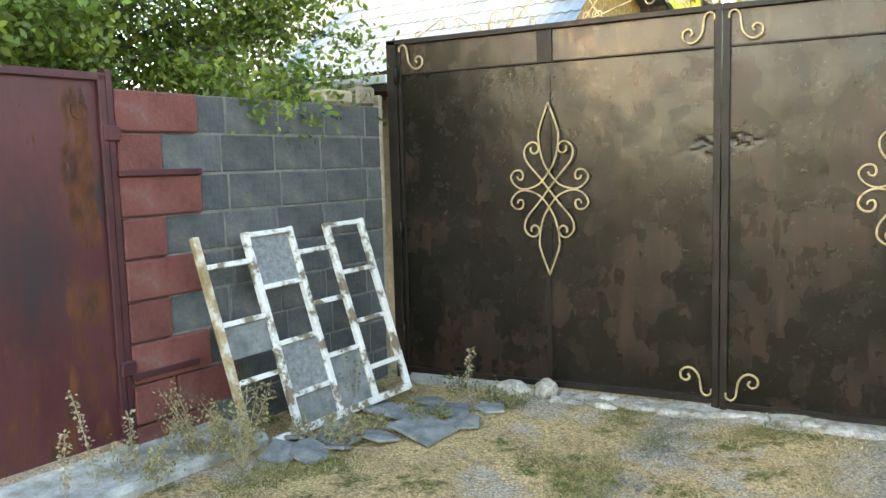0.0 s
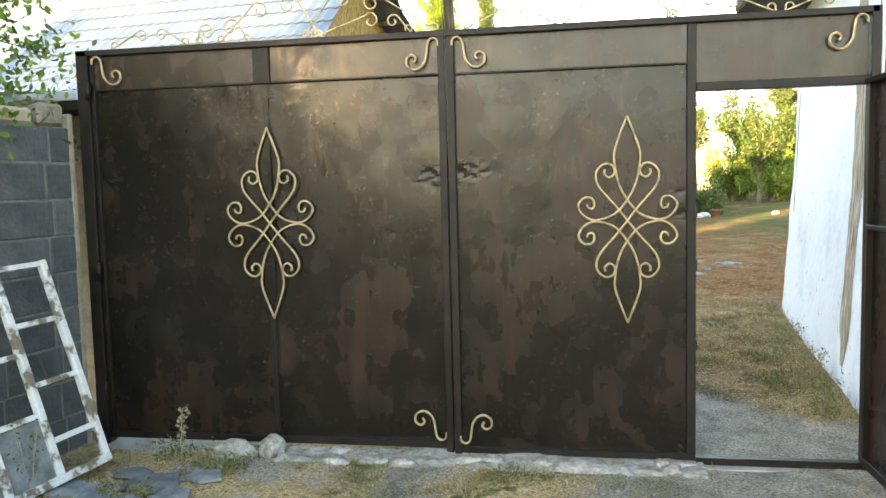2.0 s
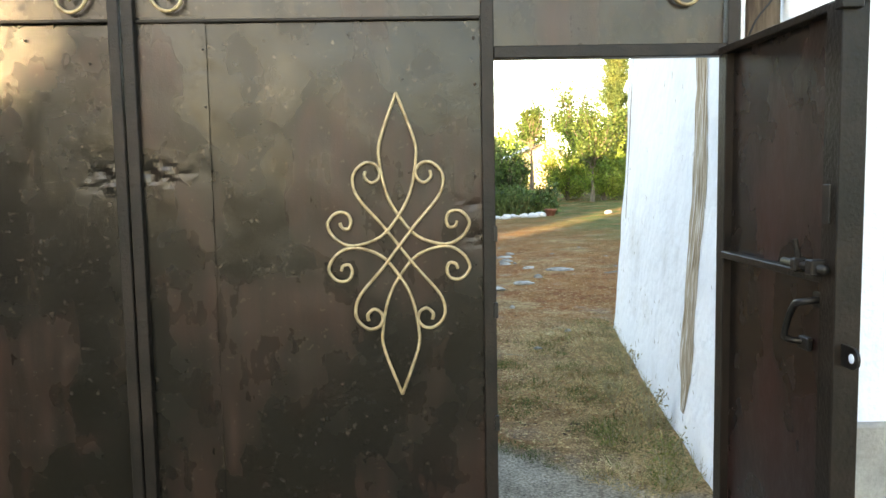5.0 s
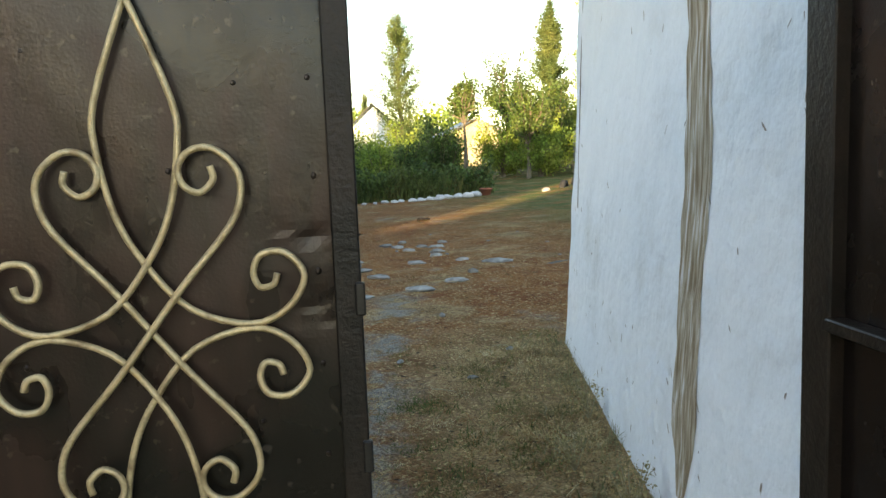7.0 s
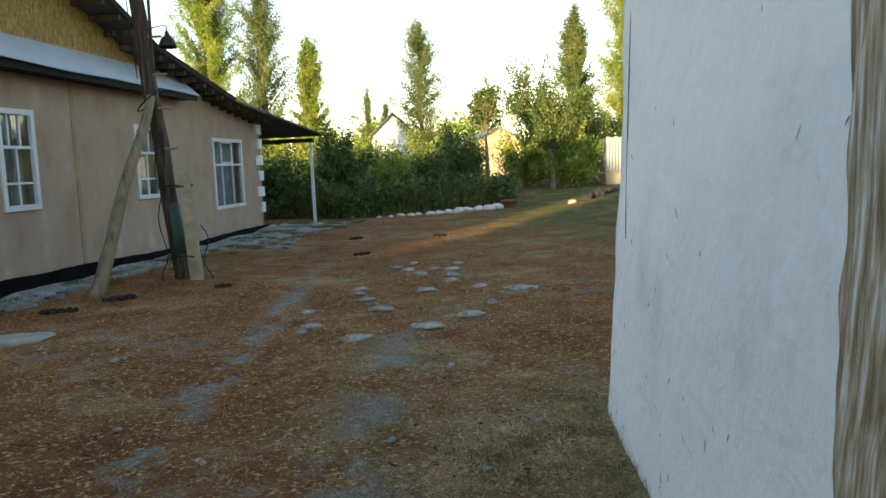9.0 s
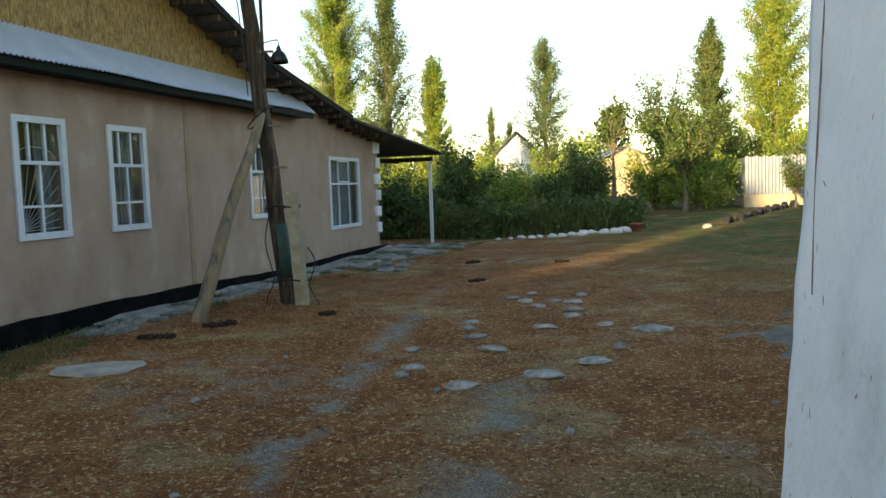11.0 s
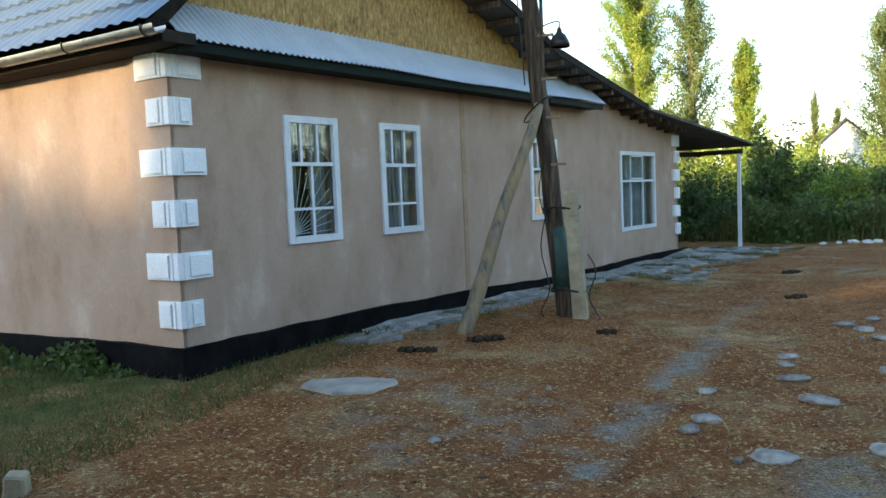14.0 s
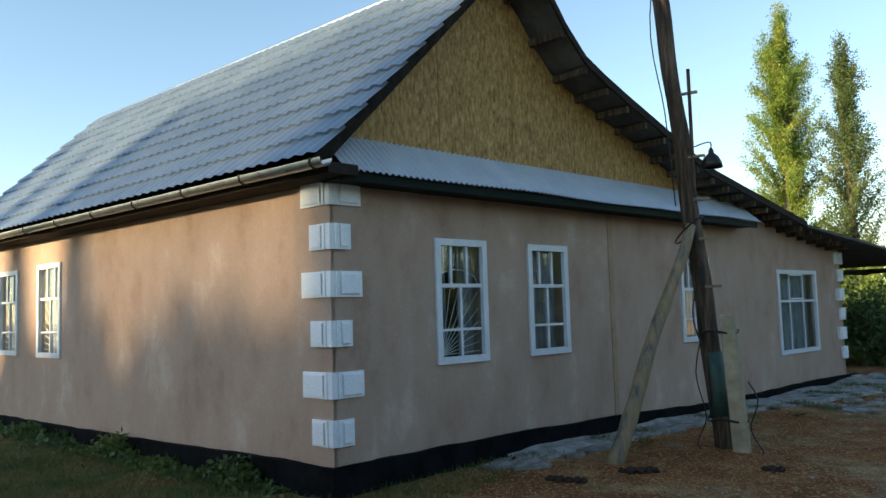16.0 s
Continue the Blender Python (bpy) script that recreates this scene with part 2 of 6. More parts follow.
def rusty_maroon():
    """Maroon paint on sheet steel: dull bloom, rust runs by the hinge side, a dark oily smear."""
    m = bpy.data.materials.new("rusty_maroon_paint")
    m.use_nodes = True
    N, L = m.node_tree.nodes, m.node_tree.links
    bsdf = N["Principled BSDF"]
    tc, sep = N.new("ShaderNodeTexCoord"), N.new("ShaderNodeSeparateXYZ")
    L.new(tc.outputs["Object"], sep.inputs[0])

    def nz(scale, stretch=(1, 1, 1), detail=6, shift=0.0):
        mp, nd = N.new("ShaderNodeMapping"), N.new("ShaderNodeTexNoise")
        mp.inputs["Scale"].default_value, mp.inputs["Location"].default_value = stretch, (shift, shift, shift)
        nd.inputs["Scale"].default_value, nd.inputs["Detail"].default_value, nd.inputs["Roughness"].default_value = scale, detail, 0.68
        L.new(tc.outputs["Object"], mp.inputs[0])
        L.new(mp.outputs[0], nd.inputs[0])
        return nd.outputs[0]

    def rng_(src, a, b, c=0.0, d=1.0):
        r = N.new("ShaderNodeMapRange")
        for k, v in zip(("From Min", "From Max", "To Min", "To Max"), (a, b, c, d)):
            r.inputs[k].default_value = v
        L.new(src, r.inputs[0])
        return r.outputs[0]

    def calc(op, a, b):
        nd = N.new("ShaderNodeMath")
        nd.operation = op
        for i, v in enumerate((a, b)):
            if isinstance(v, (int, float)):
                nd.inputs[i].default_value = v
            else:
                L.new(v, nd.inputs[i])
        return nd.outputs[0]

    def mix(f, a, b):
        nd = N.new("ShaderNodeMix")
        nd.data_type = "RGBA"
        L.new(f, nd.inputs[0])
        for k, v in ((6, a), (7, b)):
            if isinstance(v, tuple):
                nd.inputs[k].default_value = (*v, 1)
            else:
                L.new(v, nd.inputs[k])
        return nd.outputs[2]

    def blob(u, z, ru, rz, edge):
        du = calc("POWER", calc("ABSOLUTE", calc("DIVIDE", calc("SUBTRACT", sep.outputs[0], u), ru), 0), 2)
        dz = calc("POWER", calc("ABSOLUTE", calc("DIVIDE", calc("SUBTRACT", sep.outputs[2], z), rz), 0), 2)
        return rng_(calc("ADD", du, dz), 1.3, 1.3 - edge)

    paint = mix(rng_(nz(3, (1, 1, 0.5)), 0.35, 0.65), (0.066, 0.015, 0.019), (0.105, 0.027, 0.031))
    rust = mix(rng_(nz(9, (1, 1, 0.4), 6, 4.0), 0.35, 0.65), (0.040, 0.014, 0.009), (0.155, 0.047, 0.015))
    where = calc("MAXIMUM", blob(0.19, 1.52, 0.11, 0.55, 1.3), calc("MULTIPLY", blob(0.2, 0.85, 0.16, 0.35, 1.2), 0.55))
    where = calc("MAXIMUM", where, calc("MULTIPLY", rng_(sep.outputs[2], 1.0, 0.1), 0.42))
    run = calc("ADD", nz(7.0, (2.0, 1, 0.45), 10, 2.0), calc("MULTIPLY", where, 0.22))
    col = mix(rng_(run, 0.57, 0.64), paint, rust)
    smear = calc("MULTIPLY", blob(0.46, 1.05, 0.2, 0.42, 1.3), rng_(nz(5, (2.4, 1, 0.4), 8, 8.0), 0.30, 0.52))
    smear = calc("MAXIMUM", smear, calc("MULTIPLY", blob(0.09, 1.42, 0.03, 0.16, 1.0), rng_(nz(8, (1, 1, 0.6), 6, 5.0), 0.36, 0.56)))
    col = mix(smear, col, (0.036, 0.021, 0.025))
    L.new(col, bsdf.inputs["Base Color"])
    L.new(rng_(run, 0.58, 0.68, 0.42, 0.85), bsdf.inputs["Roughness"])
    bsdf.inputs["Specular IOR Level"].default_value = 0.4
    bp = N.new("ShaderNodeBump")
    bp.inputs["Strength"].default_value, bp.inputs["Distance"].default_value = 0.25, 0.006
    L.new(nz(30, (1, 1, 0.6), 6, 1.0), bp.inputs["Height"])
    L.new(bp.outputs[0], bsdf.inputs["Normal"])
    return m


M_RED = rusty_maroon()
M_REDFRAME = surface("maroon_frame_paint", [(0.055, 0.016, 0.02), (0.10, 0.028, 0.03)], 5, 0.5, 0.1, 0.15, 60)
M_BLOCK = surface("grey_concrete_block", [(0.048, 0.055, 0.059), (0.082, 0.09, 0.093), (0.11, 0.116, 0.115), (0.155, 0.145, 0.125)], 6, 0.9, 0, 1.0, 45, piece=0.2, detail=10, value=(0.62, 1.38), contrast=(0.3, 0.72))
M_REDBLOCK = surface("red_painted_block", [(0.105, 0.030, 0.028), (0.17, 0.050, 0.043), (0.19, 0.062, 0.052), (0.20, 0.115, 0.10)], 5, 0.85, 0, 1.0, 55, piece=0.16, detail=9, value=(0.68, 1.3), contrast=(0.28, 0.74))
M_MORTAR = surface("mortar", [(0.13, 0.128, 0.116), (0.23, 0.218, 0.192)], 9, 0.95, 0, 0.5, 70)
M_ADOBE = surface("rough_adobe", [(0.22, 0.18, 0.13), (0.35, 0.3, 0.23)], 7, 0.95, 0, 0.9, 40)
M_WHITE = surface("whitewash", [(0.62, 0.65, 0.675), (0.73, 0.775, 0.825), (0.77, 0.81, 0.855), (0.70, 0.73, 0.755)], 1.5, 0.85, 0, 1.0, 45, contrast=(0.28, 0.74), bump_scale=9.0, value=(0.92, 1.08), bump_depth=0.03)
M_CEMENT = surface("cement_base", [(0.26, 0.25, 0.23), (0.36, 0.35, 0.32)], 6, 0.92, 0, 0.6, 60)
M_PEEL = surface("peeling_white_wood", [(0.20, 0.16, 0.11), (0.62, 0.61, 0.57), (0.72, 0.71, 0.68)], 9, 0.7, 0, 0.5, 60, contrast=(0.43, 0.56), detail=9)
M_BAREWOOD = surface("bare_sash_wood", [(0.30, 0.22, 0.12), (0.42, 0.33, 0.2), (0.6, 0.57, 0.5)], 9, 0.75, 0, 0.5, 60, contrast=(0.4, 0.6))
M_PLASTER = surface("beige_plaster", [(0.32, 0.205, 0.15), (0.40, 0.275, 0.205), (0.43, 0.305, 0.235), (0.52, 0.405, 0.33)], 1.7, 0.88, 0, 0.5, 45, (1, 1, 0.6), contrast=(0.32, 0.72), bump_scale=60, detail=9, value=(0.80, 1.20))
M_PLINTH = surface("black_tar_plinth", [(0.004, 0.004, 0.0045), (0.012, 0.012, 0.013)], 4, 0.9, 0, 0.5, 40, spec=0.05)
M_QUOIN = surface("white_quoin_paint", [(0.74, 0.77, 0.80), (0.82, 0.83, 0.84)], 4, 0.55, 0, 0.1, 60)
M_FRAME = surface("white_window_paint", [(0.58, 0.62, 0.655), (0.68, 0.705, 0.73)], 6, 0.45, 0, 0.1, 80)
M_ROOF = surface("blue_grey_roof_tile", [(0.19, 0.25, 0.315), (0.26, 0.325, 0.39)], 2, 0.34, 0.35, 0.06, 50)
M_STRIP = surface("pale_corrugated_sheet", [(0.50, 0.56, 0.62), (0.60, 0.65, 0.70)], 2.5, 0.35, 0.3, 0.08, 50)
M_OSB = surface("osb_gable_board", [(0.10, 0.05, 0.015), (0.27, 0.15, 0.042), (0.37, 0.22, 0.068), (0.50, 0.33, 0.13)], 26, 0.75, 0, 0.4, 60, (1, 1, 0.42), contrast=(0.27, 0.7), detail=3, value=(0.6, 1.4))
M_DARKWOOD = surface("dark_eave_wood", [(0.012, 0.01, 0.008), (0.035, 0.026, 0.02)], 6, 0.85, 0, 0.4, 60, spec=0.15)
M_GREENWOOD = surface("dark_green_fascia", [(0.003, 0.009, 0.007), (0.006, 0.014, 0.011)], 5, 0.7, 0, 0.2, 60, spec=0.15)
M_SLATE = surface("old_grey_slate_roof", [(0.05, 0.048, 0.045), (0.10, 0.095, 0.085)], 3, 0.9, 0, 0.4, 40)
M_GUTTER = surface("metal_gutter", [(0.30, 0.30, 0.29), (0.42, 0.42, 0.40)], 8, 0.3, 0.8, 0.05, 60)
M_POLE = surface("weathered_pole_wood", [(0.018, 0.012, 0.008), (0.06, 0.039, 0.024), (0.135, 0.098, 0.066)], 7, 0.85, 0, 0.7, 50, (3, 3, 0.25))
M_PROP = surface("grey_prop_wood", [(0.10, 0.085, 0.066), (0.18, 0.157, 0.125), (0.28, 0.19, 0.09), (0.25, 0.225, 0.185)], 4, 0.85, 0, 0.7, 50, (3, 3, 0.25))
M_GREENPAINT = surface("green_paint_patch", [(0.02, 0.055, 0.045), (0.04, 0.09, 0.07)], 8, 0.6, 0, 0.4, 60)
M_CONC = surface("pale_concrete", [(0.23, 0.215, 0.19), (0.37, 0.35, 0.31)], 4, 0.92, 0, 0.6, 60)
M_PATCH = surface("grey_earthy_concrete", [(0.105, 0.10, 0.088), (0.175, 0.165, 0.145)], 6, 0.95, 0, 0.6, 50, spec=0.1)
M_STUB = surface("limewashed_concrete_stub", [(0.24, 0.20, 0.13), (0.40, 0.35, 0.24)], 5, 0.9, 0, 0.4, 60)
M_STONE = surface("pale_river_stone", [(0.14, 0.135, 0.12), (0.24, 0.232, 0.21), (0.34, 0.33, 0.30)], 7, 0.9, 0, 0.8, 50, piece=0.2)
M_PAVE = surface("mossy_paving_concrete", [(0.10, 0.105, 0.085), (0.19, 0.185, 0.165), (0.27, 0.26, 0.235)], 5, 0.92, 0, 0.7, 60, piece=0.2)
M_APRON = surface("worn_apron_concrete", [(0.13, 0.13, 0.115), (0.24, 0.235, 0.215), (0.34, 0.335, 0.32)], 4, 0.93, 0, 0.8, 60, bump_scale=25, detail=9)
M_KERB = surface("mossy_kerb_concrete", [(0.20, 0.21, 0.18), (0.33, 0.335, 0.315), (0.46, 0.46, 0.44)], 9, 0.95, 0, 1.0, 60, bump_scale=35)
M_FOOTING = surface("crumbling_footing", [(0.20, 0.17, 0.125), (0.34, 0.315, 0.265), (0.47, 0.45, 0.40)], 14, 0.95, 0, 1.0, 60, bump_scale=30, bump_depth=0.02)
M_DRYWEED = surface("dry_lacy_weed", [(0.20, 0.17, 0.075), (0.30, 0.25, 0.13), (0.17, 0.19, 0.08)], 9, 0.9, 0, 0, 20, island=0.35)
M_WSTONE = surface("whitewashed_stone", [(0.45, 0.45, 0.44), (0.64, 0.63, 0.61)], 6, 0.85, 0, 0.4, 50)
M_SLAB = surface("broken_slate_slab", [(0.10, 0.112, 0.112), (0.175, 0.19, 0.188), (0.25, 0.26, 0.25)], 7, 0.85, 0, 0.7, 60, piece=0.22, detail=9)
M_STEEL = surface("dark_steel", [(0.02, 0.02, 0.02), (0.05, 0.045, 0.04)], 10, 0.4, 0.7, 0.1, 90)
M_WIRE = surface("black_cable", [(0.012, 0.012, 0.012), (0.02, 0.02, 0.02)], 10, 0.6)
M_CURTAIN = surface("pale_curtain", [(0.20, 0.23, 0.26), (0.32, 0.35, 0.38)], 4, 0.9, 0, 0.1, 60)
# near-black colour that stands in for the shade inside the rooms
M_DARK = surface("painted_room_gloom", [(0.03, 0.032, 0.036), (0.05, 0.05, 0.052)], 2, 0.9)
M_SHED = surface("pale_blue_shed_sheet", [(0.20, 0.235, 0.27), (0.27, 0.30, 0.33)], 2, 0.5, 0.1, 0.05, 60)
M_TYRE = surface("old_tyre_rubber", [(0.012, 0.012, 0.012), (0.03, 0.03, 0.03)], 8, 0.8, 0, 0.4, 60)
M_CLAY = surface("terracotta", [(0.2, 0.07, 0.04), (0.28, 0.1, 0.06)], 6, 0.85)
M_TAN = surface("tan_limewash", [(0.42, 0.33, 0.21), (0.5, 0.42, 0.3)], 3, 0.9, 0, 0.3, 40)
M_JOINT = surface("ochre_stained_plaster", [(0.31, 0.20, 0.13), (0.42, 0.285, 0.19)], 4, 0.9, 0, 0.4, 40)
M_BARK = surface("grey_bark", [(0.09, 0.07, 0.05), (0.20, 0.165, 0.12)], 5, 0.9, 0, 0.8, 30, (2, 2, 0.4))
M_DUNG = surface("dark_dung", [(0.02, 0.013, 0.008), (0.04, 0.025, 0.015)], 8, 0.95, 0, 0.8, 40)
M_POPLEAF = surface("poplar_leaves", [(0.08, 0.13, 0.045), (0.125, 0.175, 0.06), (0.19, 0.215, 0.07)], 0.7, 0.55, 0, 0, 3, island=0.45, translucent=0.4)
M_POPLEAF_Y = surface("yellowing_poplar_leaves", [(0.13, 0.23, 0.045), (0.22, 0.30, 0.055), (0.33, 0.35, 0.07)], 0.8, 0.55, 0, 0, 3, island=0.4, translucent=0.4)
M_BUSHLEAF = surface("shrub_leaves", [(0.04, 0.08, 0.02), (0.075, 0.125, 0.03), (0.125, 0.155, 0.04)], 0.9, 0.55, 0, 0, 4, island=0.45, translucent=0.3)
M_TREELEAF = surface("fruit_tree_leaves", [(0.065, 0.125, 0.02), (0.125, 0.195, 0.03), (0.22, 0.26, 0.05)], 2.6, 0.42, 0, 0, 8, island=0.5, translucent=0.3)
M_GRASS = surface("green_grass", [(0.05, 0.085, 0.02), (0.09, 0.115, 0.03), (0.16, 0.14, 0.05)], 1.0, 0.8, 0, 0, 5, island=0.35, translucent=0.2)
M_STRAW = surface("dry_straw", [(0.17, 0.065, 0.024), (0.27, 0.12, 0.045), (0.44, 0.27, 0.115), (0.66, 0.53, 0.30)], 7, 0.9, 0, 0, 25, island=0.45, contrast=(0.3, 0.72), spec=0.1)
M_PALESTRAW = surface("pale_straw", [(0.36, 0.22, 0.10), (0.56, 0.42, 0.22), (0.70, 0.60, 0.38)], 6, 0.9, 0, 0, 25, island=0.4, contrast=(0.3, 0.7), spec=0.1)
M_TUFT = surface("tired_green_tufts", [(0.10, 0.115, 0.03), (0.17, 0.175, 0.055), (0.30, 0.27, 0.11)], 5, 0.85, 0, 0, 25, island=0.35, contrast=(0.3, 0.7), translucent=0.2)
M_WEED = surface("dry_weed", [(0.30, 0.25, 0.15), (0.40, 0.34, 0.22)], 6, 0.9, 0, 0, 20, island=0.3)

glass_mat = bpy.data.materials.new("window_glass")
glass_mat.use_nodes = True
_b = glass_mat.node_tree.nodes["Principled BSDF"]
_b.inputs["Transmission Weight"].default_value = 1.0
_b.inputs["Roughness"].default_value = 0.02
_b.inputs["IOR"].default_value = 1.45
_b.inputs["Base Color"].default_value = (0.9, 0.95, 0.95, 1)
dusty_glass = surface("dusty_frosted_glass", [(0.14, 0.15, 0.155), (0.27, 0.28, 0.285)], 30, 0.45, 0, 0.5, 120)


def ground_material():
    m = bpy.data.materials.new("dry_grass_ground")
    m.use_nodes = True
    nt = m.node_tree
    N, L = nt.nodes, nt.links
    bsdf = N["Principled BSDF"]
    bsdf.inputs["Roughness"].default_value = 0.95
    bsdf.inputs["Specular IOR Level"].default_value = 0.1
    tc = N.new("ShaderNodeTexCoord")
    pos = tc.outputs["Object"]
    sep = N.new("ShaderNodeSeparateXYZ")
    L.new(pos, sep.inputs[0])

    def noise_at(scale, detail=6):
        nd = N.new("ShaderNodeTexNoise")
        nd.inputs["Scale"].default_value, nd.inputs["Detail"].default_value, nd.inputs["Roughness"].default_value = scale, detail, 0.65
        L.new(pos, nd.inputs[0])
        return nd.outputs[0]

    def ramp(src, lo, hi):
        r = N.new("ShaderNodeMapRange")
        r.inputs["From Min"].default_value, r.inputs["From Max"].default_value = lo, hi
        L.new(src, r.inputs[0])
        return r.outputs[0]

    def math_of(op, a, b):
        nd = N.new("ShaderNodeMath")
        nd.operation = op
        for i, v in enumerate((a, b)):
            if isinstance(v, (int, float)):
                nd.inputs[i].default_value = v
            else:
                L.new(v, nd.inputs[i])
        return nd.outputs[0]

    def mix(fac, a, b):
        nd = N.new("ShaderNodeMix")
        nd.data_type = "RGBA"
        L.new(fac, nd.inputs[0])
        for i, v in ((6, a), (7, b)):
            if isinstance(v, tuple):
                nd.inputs[i].default_value = (*v, 1)
            else:
                L.new(v, nd.inputs[i])
        return nd.outputs[2]

    x, y = sep.outputs[0], sep.outputs[1]
    rust = mix(ramp(noise_at(1.6), 0.38, 0.62), (0.17, 0.060, 0.022), (0.27, 0.115, 0.042))
    col = mix(math_of("MAXIMUM", ramp(noise_at(0.5, 8), 0.51, 0.61), math_of("MULTIPLY", ramp(x, 2.3, 3.2), ramp(y, 5.8, 4.4))), rust, mix(ramp(noise_at(2.4, 7), 0.4, 0.6), (0.19, 0.115, 0.055), (0.37, 0.25, 0.13)))
    col = mix(ramp(noise_at(26, 5), 0.55, 0.63), col, (0.50, 0.36, 0.18))
    col = mix(ramp(noise_at(17, 5), 0.585, 0.66), col, (0.05, 0.032, 0.02))
    outside = ramp(y, 1.6, -0.3)
    straw = mix(ramp(noise_at(2.2), 0.4, 0.6), (0.60, 0.44, 0.23), (0.44, 0.31, 0.18))
    straw = mix(ramp(noise_at(24, 5), 0.52, 0.66), straw, (0.24, 0.17, 0.085))
    straw = mix(math_of("MULTIPLY", ramp(noise_at(1.9), 0.52, 0.58), ramp(noise_at(14, 5), 0.36, 0.56)), straw, (0.12, 0.125, 0.04))
    straw = mix(math_of("MULTIPLY", ramp(noise_at(1.3, 7), 0.51, 0.56), 0.9), straw, (0.44, 0.38, 0.315))
    col = mix(outside, col, straw)
    # bare earth: worn tracks and patches
    track = math_of("ABSOLUTE", math_of("SUBTRACT", x, math_of("ADD", 1.0, math_of("MULTIPLY", y, 0.06))), 0)
    track2 = math_of("ABSOLUTE", math_of("SUBTRACT", x, math_of("ADD", 2.15, math_of("MULTIPLY", y, 0.1))), 0)
    near = math_of("MAXIMUM", math_of("MULTIPLY", ramp(math_of("ADD", track, math_of("MULTIPLY", noise_at(2.3, 5), 0.34)), 0.42, 0.22), ramp(y, 15, 9)), math_of("MULTIPLY", ramp(track2, 0.4, 0.05), ramp(y, 8.5, 6.5)))
    bare = math_of("MULTIPLY", math_of("MULTIPLY", ramp(noise_at(1.5, 9), 0.47, 0.55), ramp(noise_at(9, 6), 0.30, 0.46)), near)
    worn = math_of("ADD", math_of("POWER", math_of("SUBTRACT", x, 0.3), 2), math_of("POWER", math_of("MULTIPLY", math_of("SUBTRACT", y, 7.4), 0.7), 2))
    bare = math_of("MAXIMUM", bare, math_of("MULTIPLY", ramp(worn, 1.0, 0.2), math_of("MULTIPLY", ramp(noise_at(2.6, 9), 0.48, 0.60), 0.6)))
    bare = math_of("MAXIMUM", bare, math_of("MULTIPLY", ramp(noise_at(0.8, 9), 0.60, 0.68), math_of("MULTIPLY", ramp(y, 0.0, 3.0), 0.6)))
    edge = math_of("ADD", math_of("ADD", y, math_of("MULTIPLY", math_of("SUBTRACT", x, 2.7), 1.0)), math_of("MULTIPLY", noise_at(3.0, 6), 0.9))
    slab_at = math_of("MULTIPLY", ramp(edge, 2.12, 1.86), math_of("MULTIPLY", ramp(y, -2.2, -0.8), ramp(x, 1.75, 2.1)))
    bare = math_of("MAXIMUM", bare, slab_at)
    earth = mix(ramp(noise_at(11), 0.3, 0.7), (0.165, 0.152, 0.13), (0.30, 0.278, 0.24))
    col = mix(bare, col, mix(slab_at, earth, mix(ramp(noise_at(6, 8), 0.35, 0.65), (0.23, 0.203, 0.16), (0.38, 0.345, 0.285))))
    # green: garden, the rise to the east, foot of the house
    green_at = math_of("MAXIMUM", math_of("MULTIPLY", ramp(x, 3.8, 7.5), ramp(y, 9, 17)), ramp(y, 24.5, 27))
    green_at = math_of("MAXIMUM", green_at, math_of("MULTIPLY", ramp(x, -1.7, -2.9), ramp(y, 4.0, 5.5)))
    green_at = math_of("MAXIMUM", green_at, math_of("MULTIPLY", ramp(noise_at(0.9), 0.56, 0.68), math_of("MULTIPLY", ramp(y, 0.0, 3.0), 0.3)))
    grass = mix(ramp(noise_at(3), 0.35, 0.65), (0.05, 0.075, 0.02), (0.12, 0.125, 0.045))
    col = mix(math_of("MULTIPLY", green_at, ramp(noise_at(1.1), 0.3, 0.55)), col, grass)
    v = N.new("ShaderNodeVectorMath")
    v.operation = "SCALE"
    L.new(col, v.inputs[0])
    r = N.new("ShaderNodeMapRange")
    r.inputs["From Min"].default_value, r.inputs["From Max"].default_value = 0.3, 0.7
    r.inputs["To Min"].default_value, r.inputs["To Max"].default_value = 0.3, 2.2
    L.new(noise_at(70, 6), r.inputs[0])
    L.new(r.outputs[0], v.inputs["Scale"])
    L.new(v.outputs[0], bsdf.inputs["Base Color"])
    bp = N.new("ShaderNodeBump")
    bp.inputs["Strength"].default_value, bp.inputs["Distance"].default_value = 1.0, 0.06
    L.new(noise_at(38, 8), bp.inputs["Height"])
    L.new(bp.outputs[0], bsdf.inputs["Normal"])
    return m


M_GROUND = ground_material()

# ---- ground ----
def build_ground():
    xs = np.concatenate([[-900, -300, -120, -60, -30], np.arange(-18, 26.01, 0.25), [35, 60, 120, 300, 900]])
    ys = np.concatenate([[-900, -300, -120, -60, -30], np.arange(-16, 46.01, 0.25), [60, 90, 150, 300, 900]])
    gx, gy = np.meshgrid(xs, ys, indexing="ij")
    z = ground_z(np.clip(gx, -18, 26), np.clip(gy, -16, 46))
    rng = np.random.default_rng(3)
    z = z + rng.normal(0, 0.006, z.shape)
    co = np.stack([gx, gy, z], -1).reshape(-1, 3)
    nx, ny = len(xs), len(ys)
    i, j = np.meshgrid(np.arange(nx - 1), np.arange(ny - 1), indexing="ij")
    a = (i * ny + j).ravel()
    me = fast_mesh("ground", co, np.stack([a, a + ny, a + ny + 1, a + 1], 1))
    me.shade_smooth()
    return tagged(mesh_part("ground", me, M_GROUND), "dry trampled grass with bare earth patches", "ground", kind="structure")


build_ground()


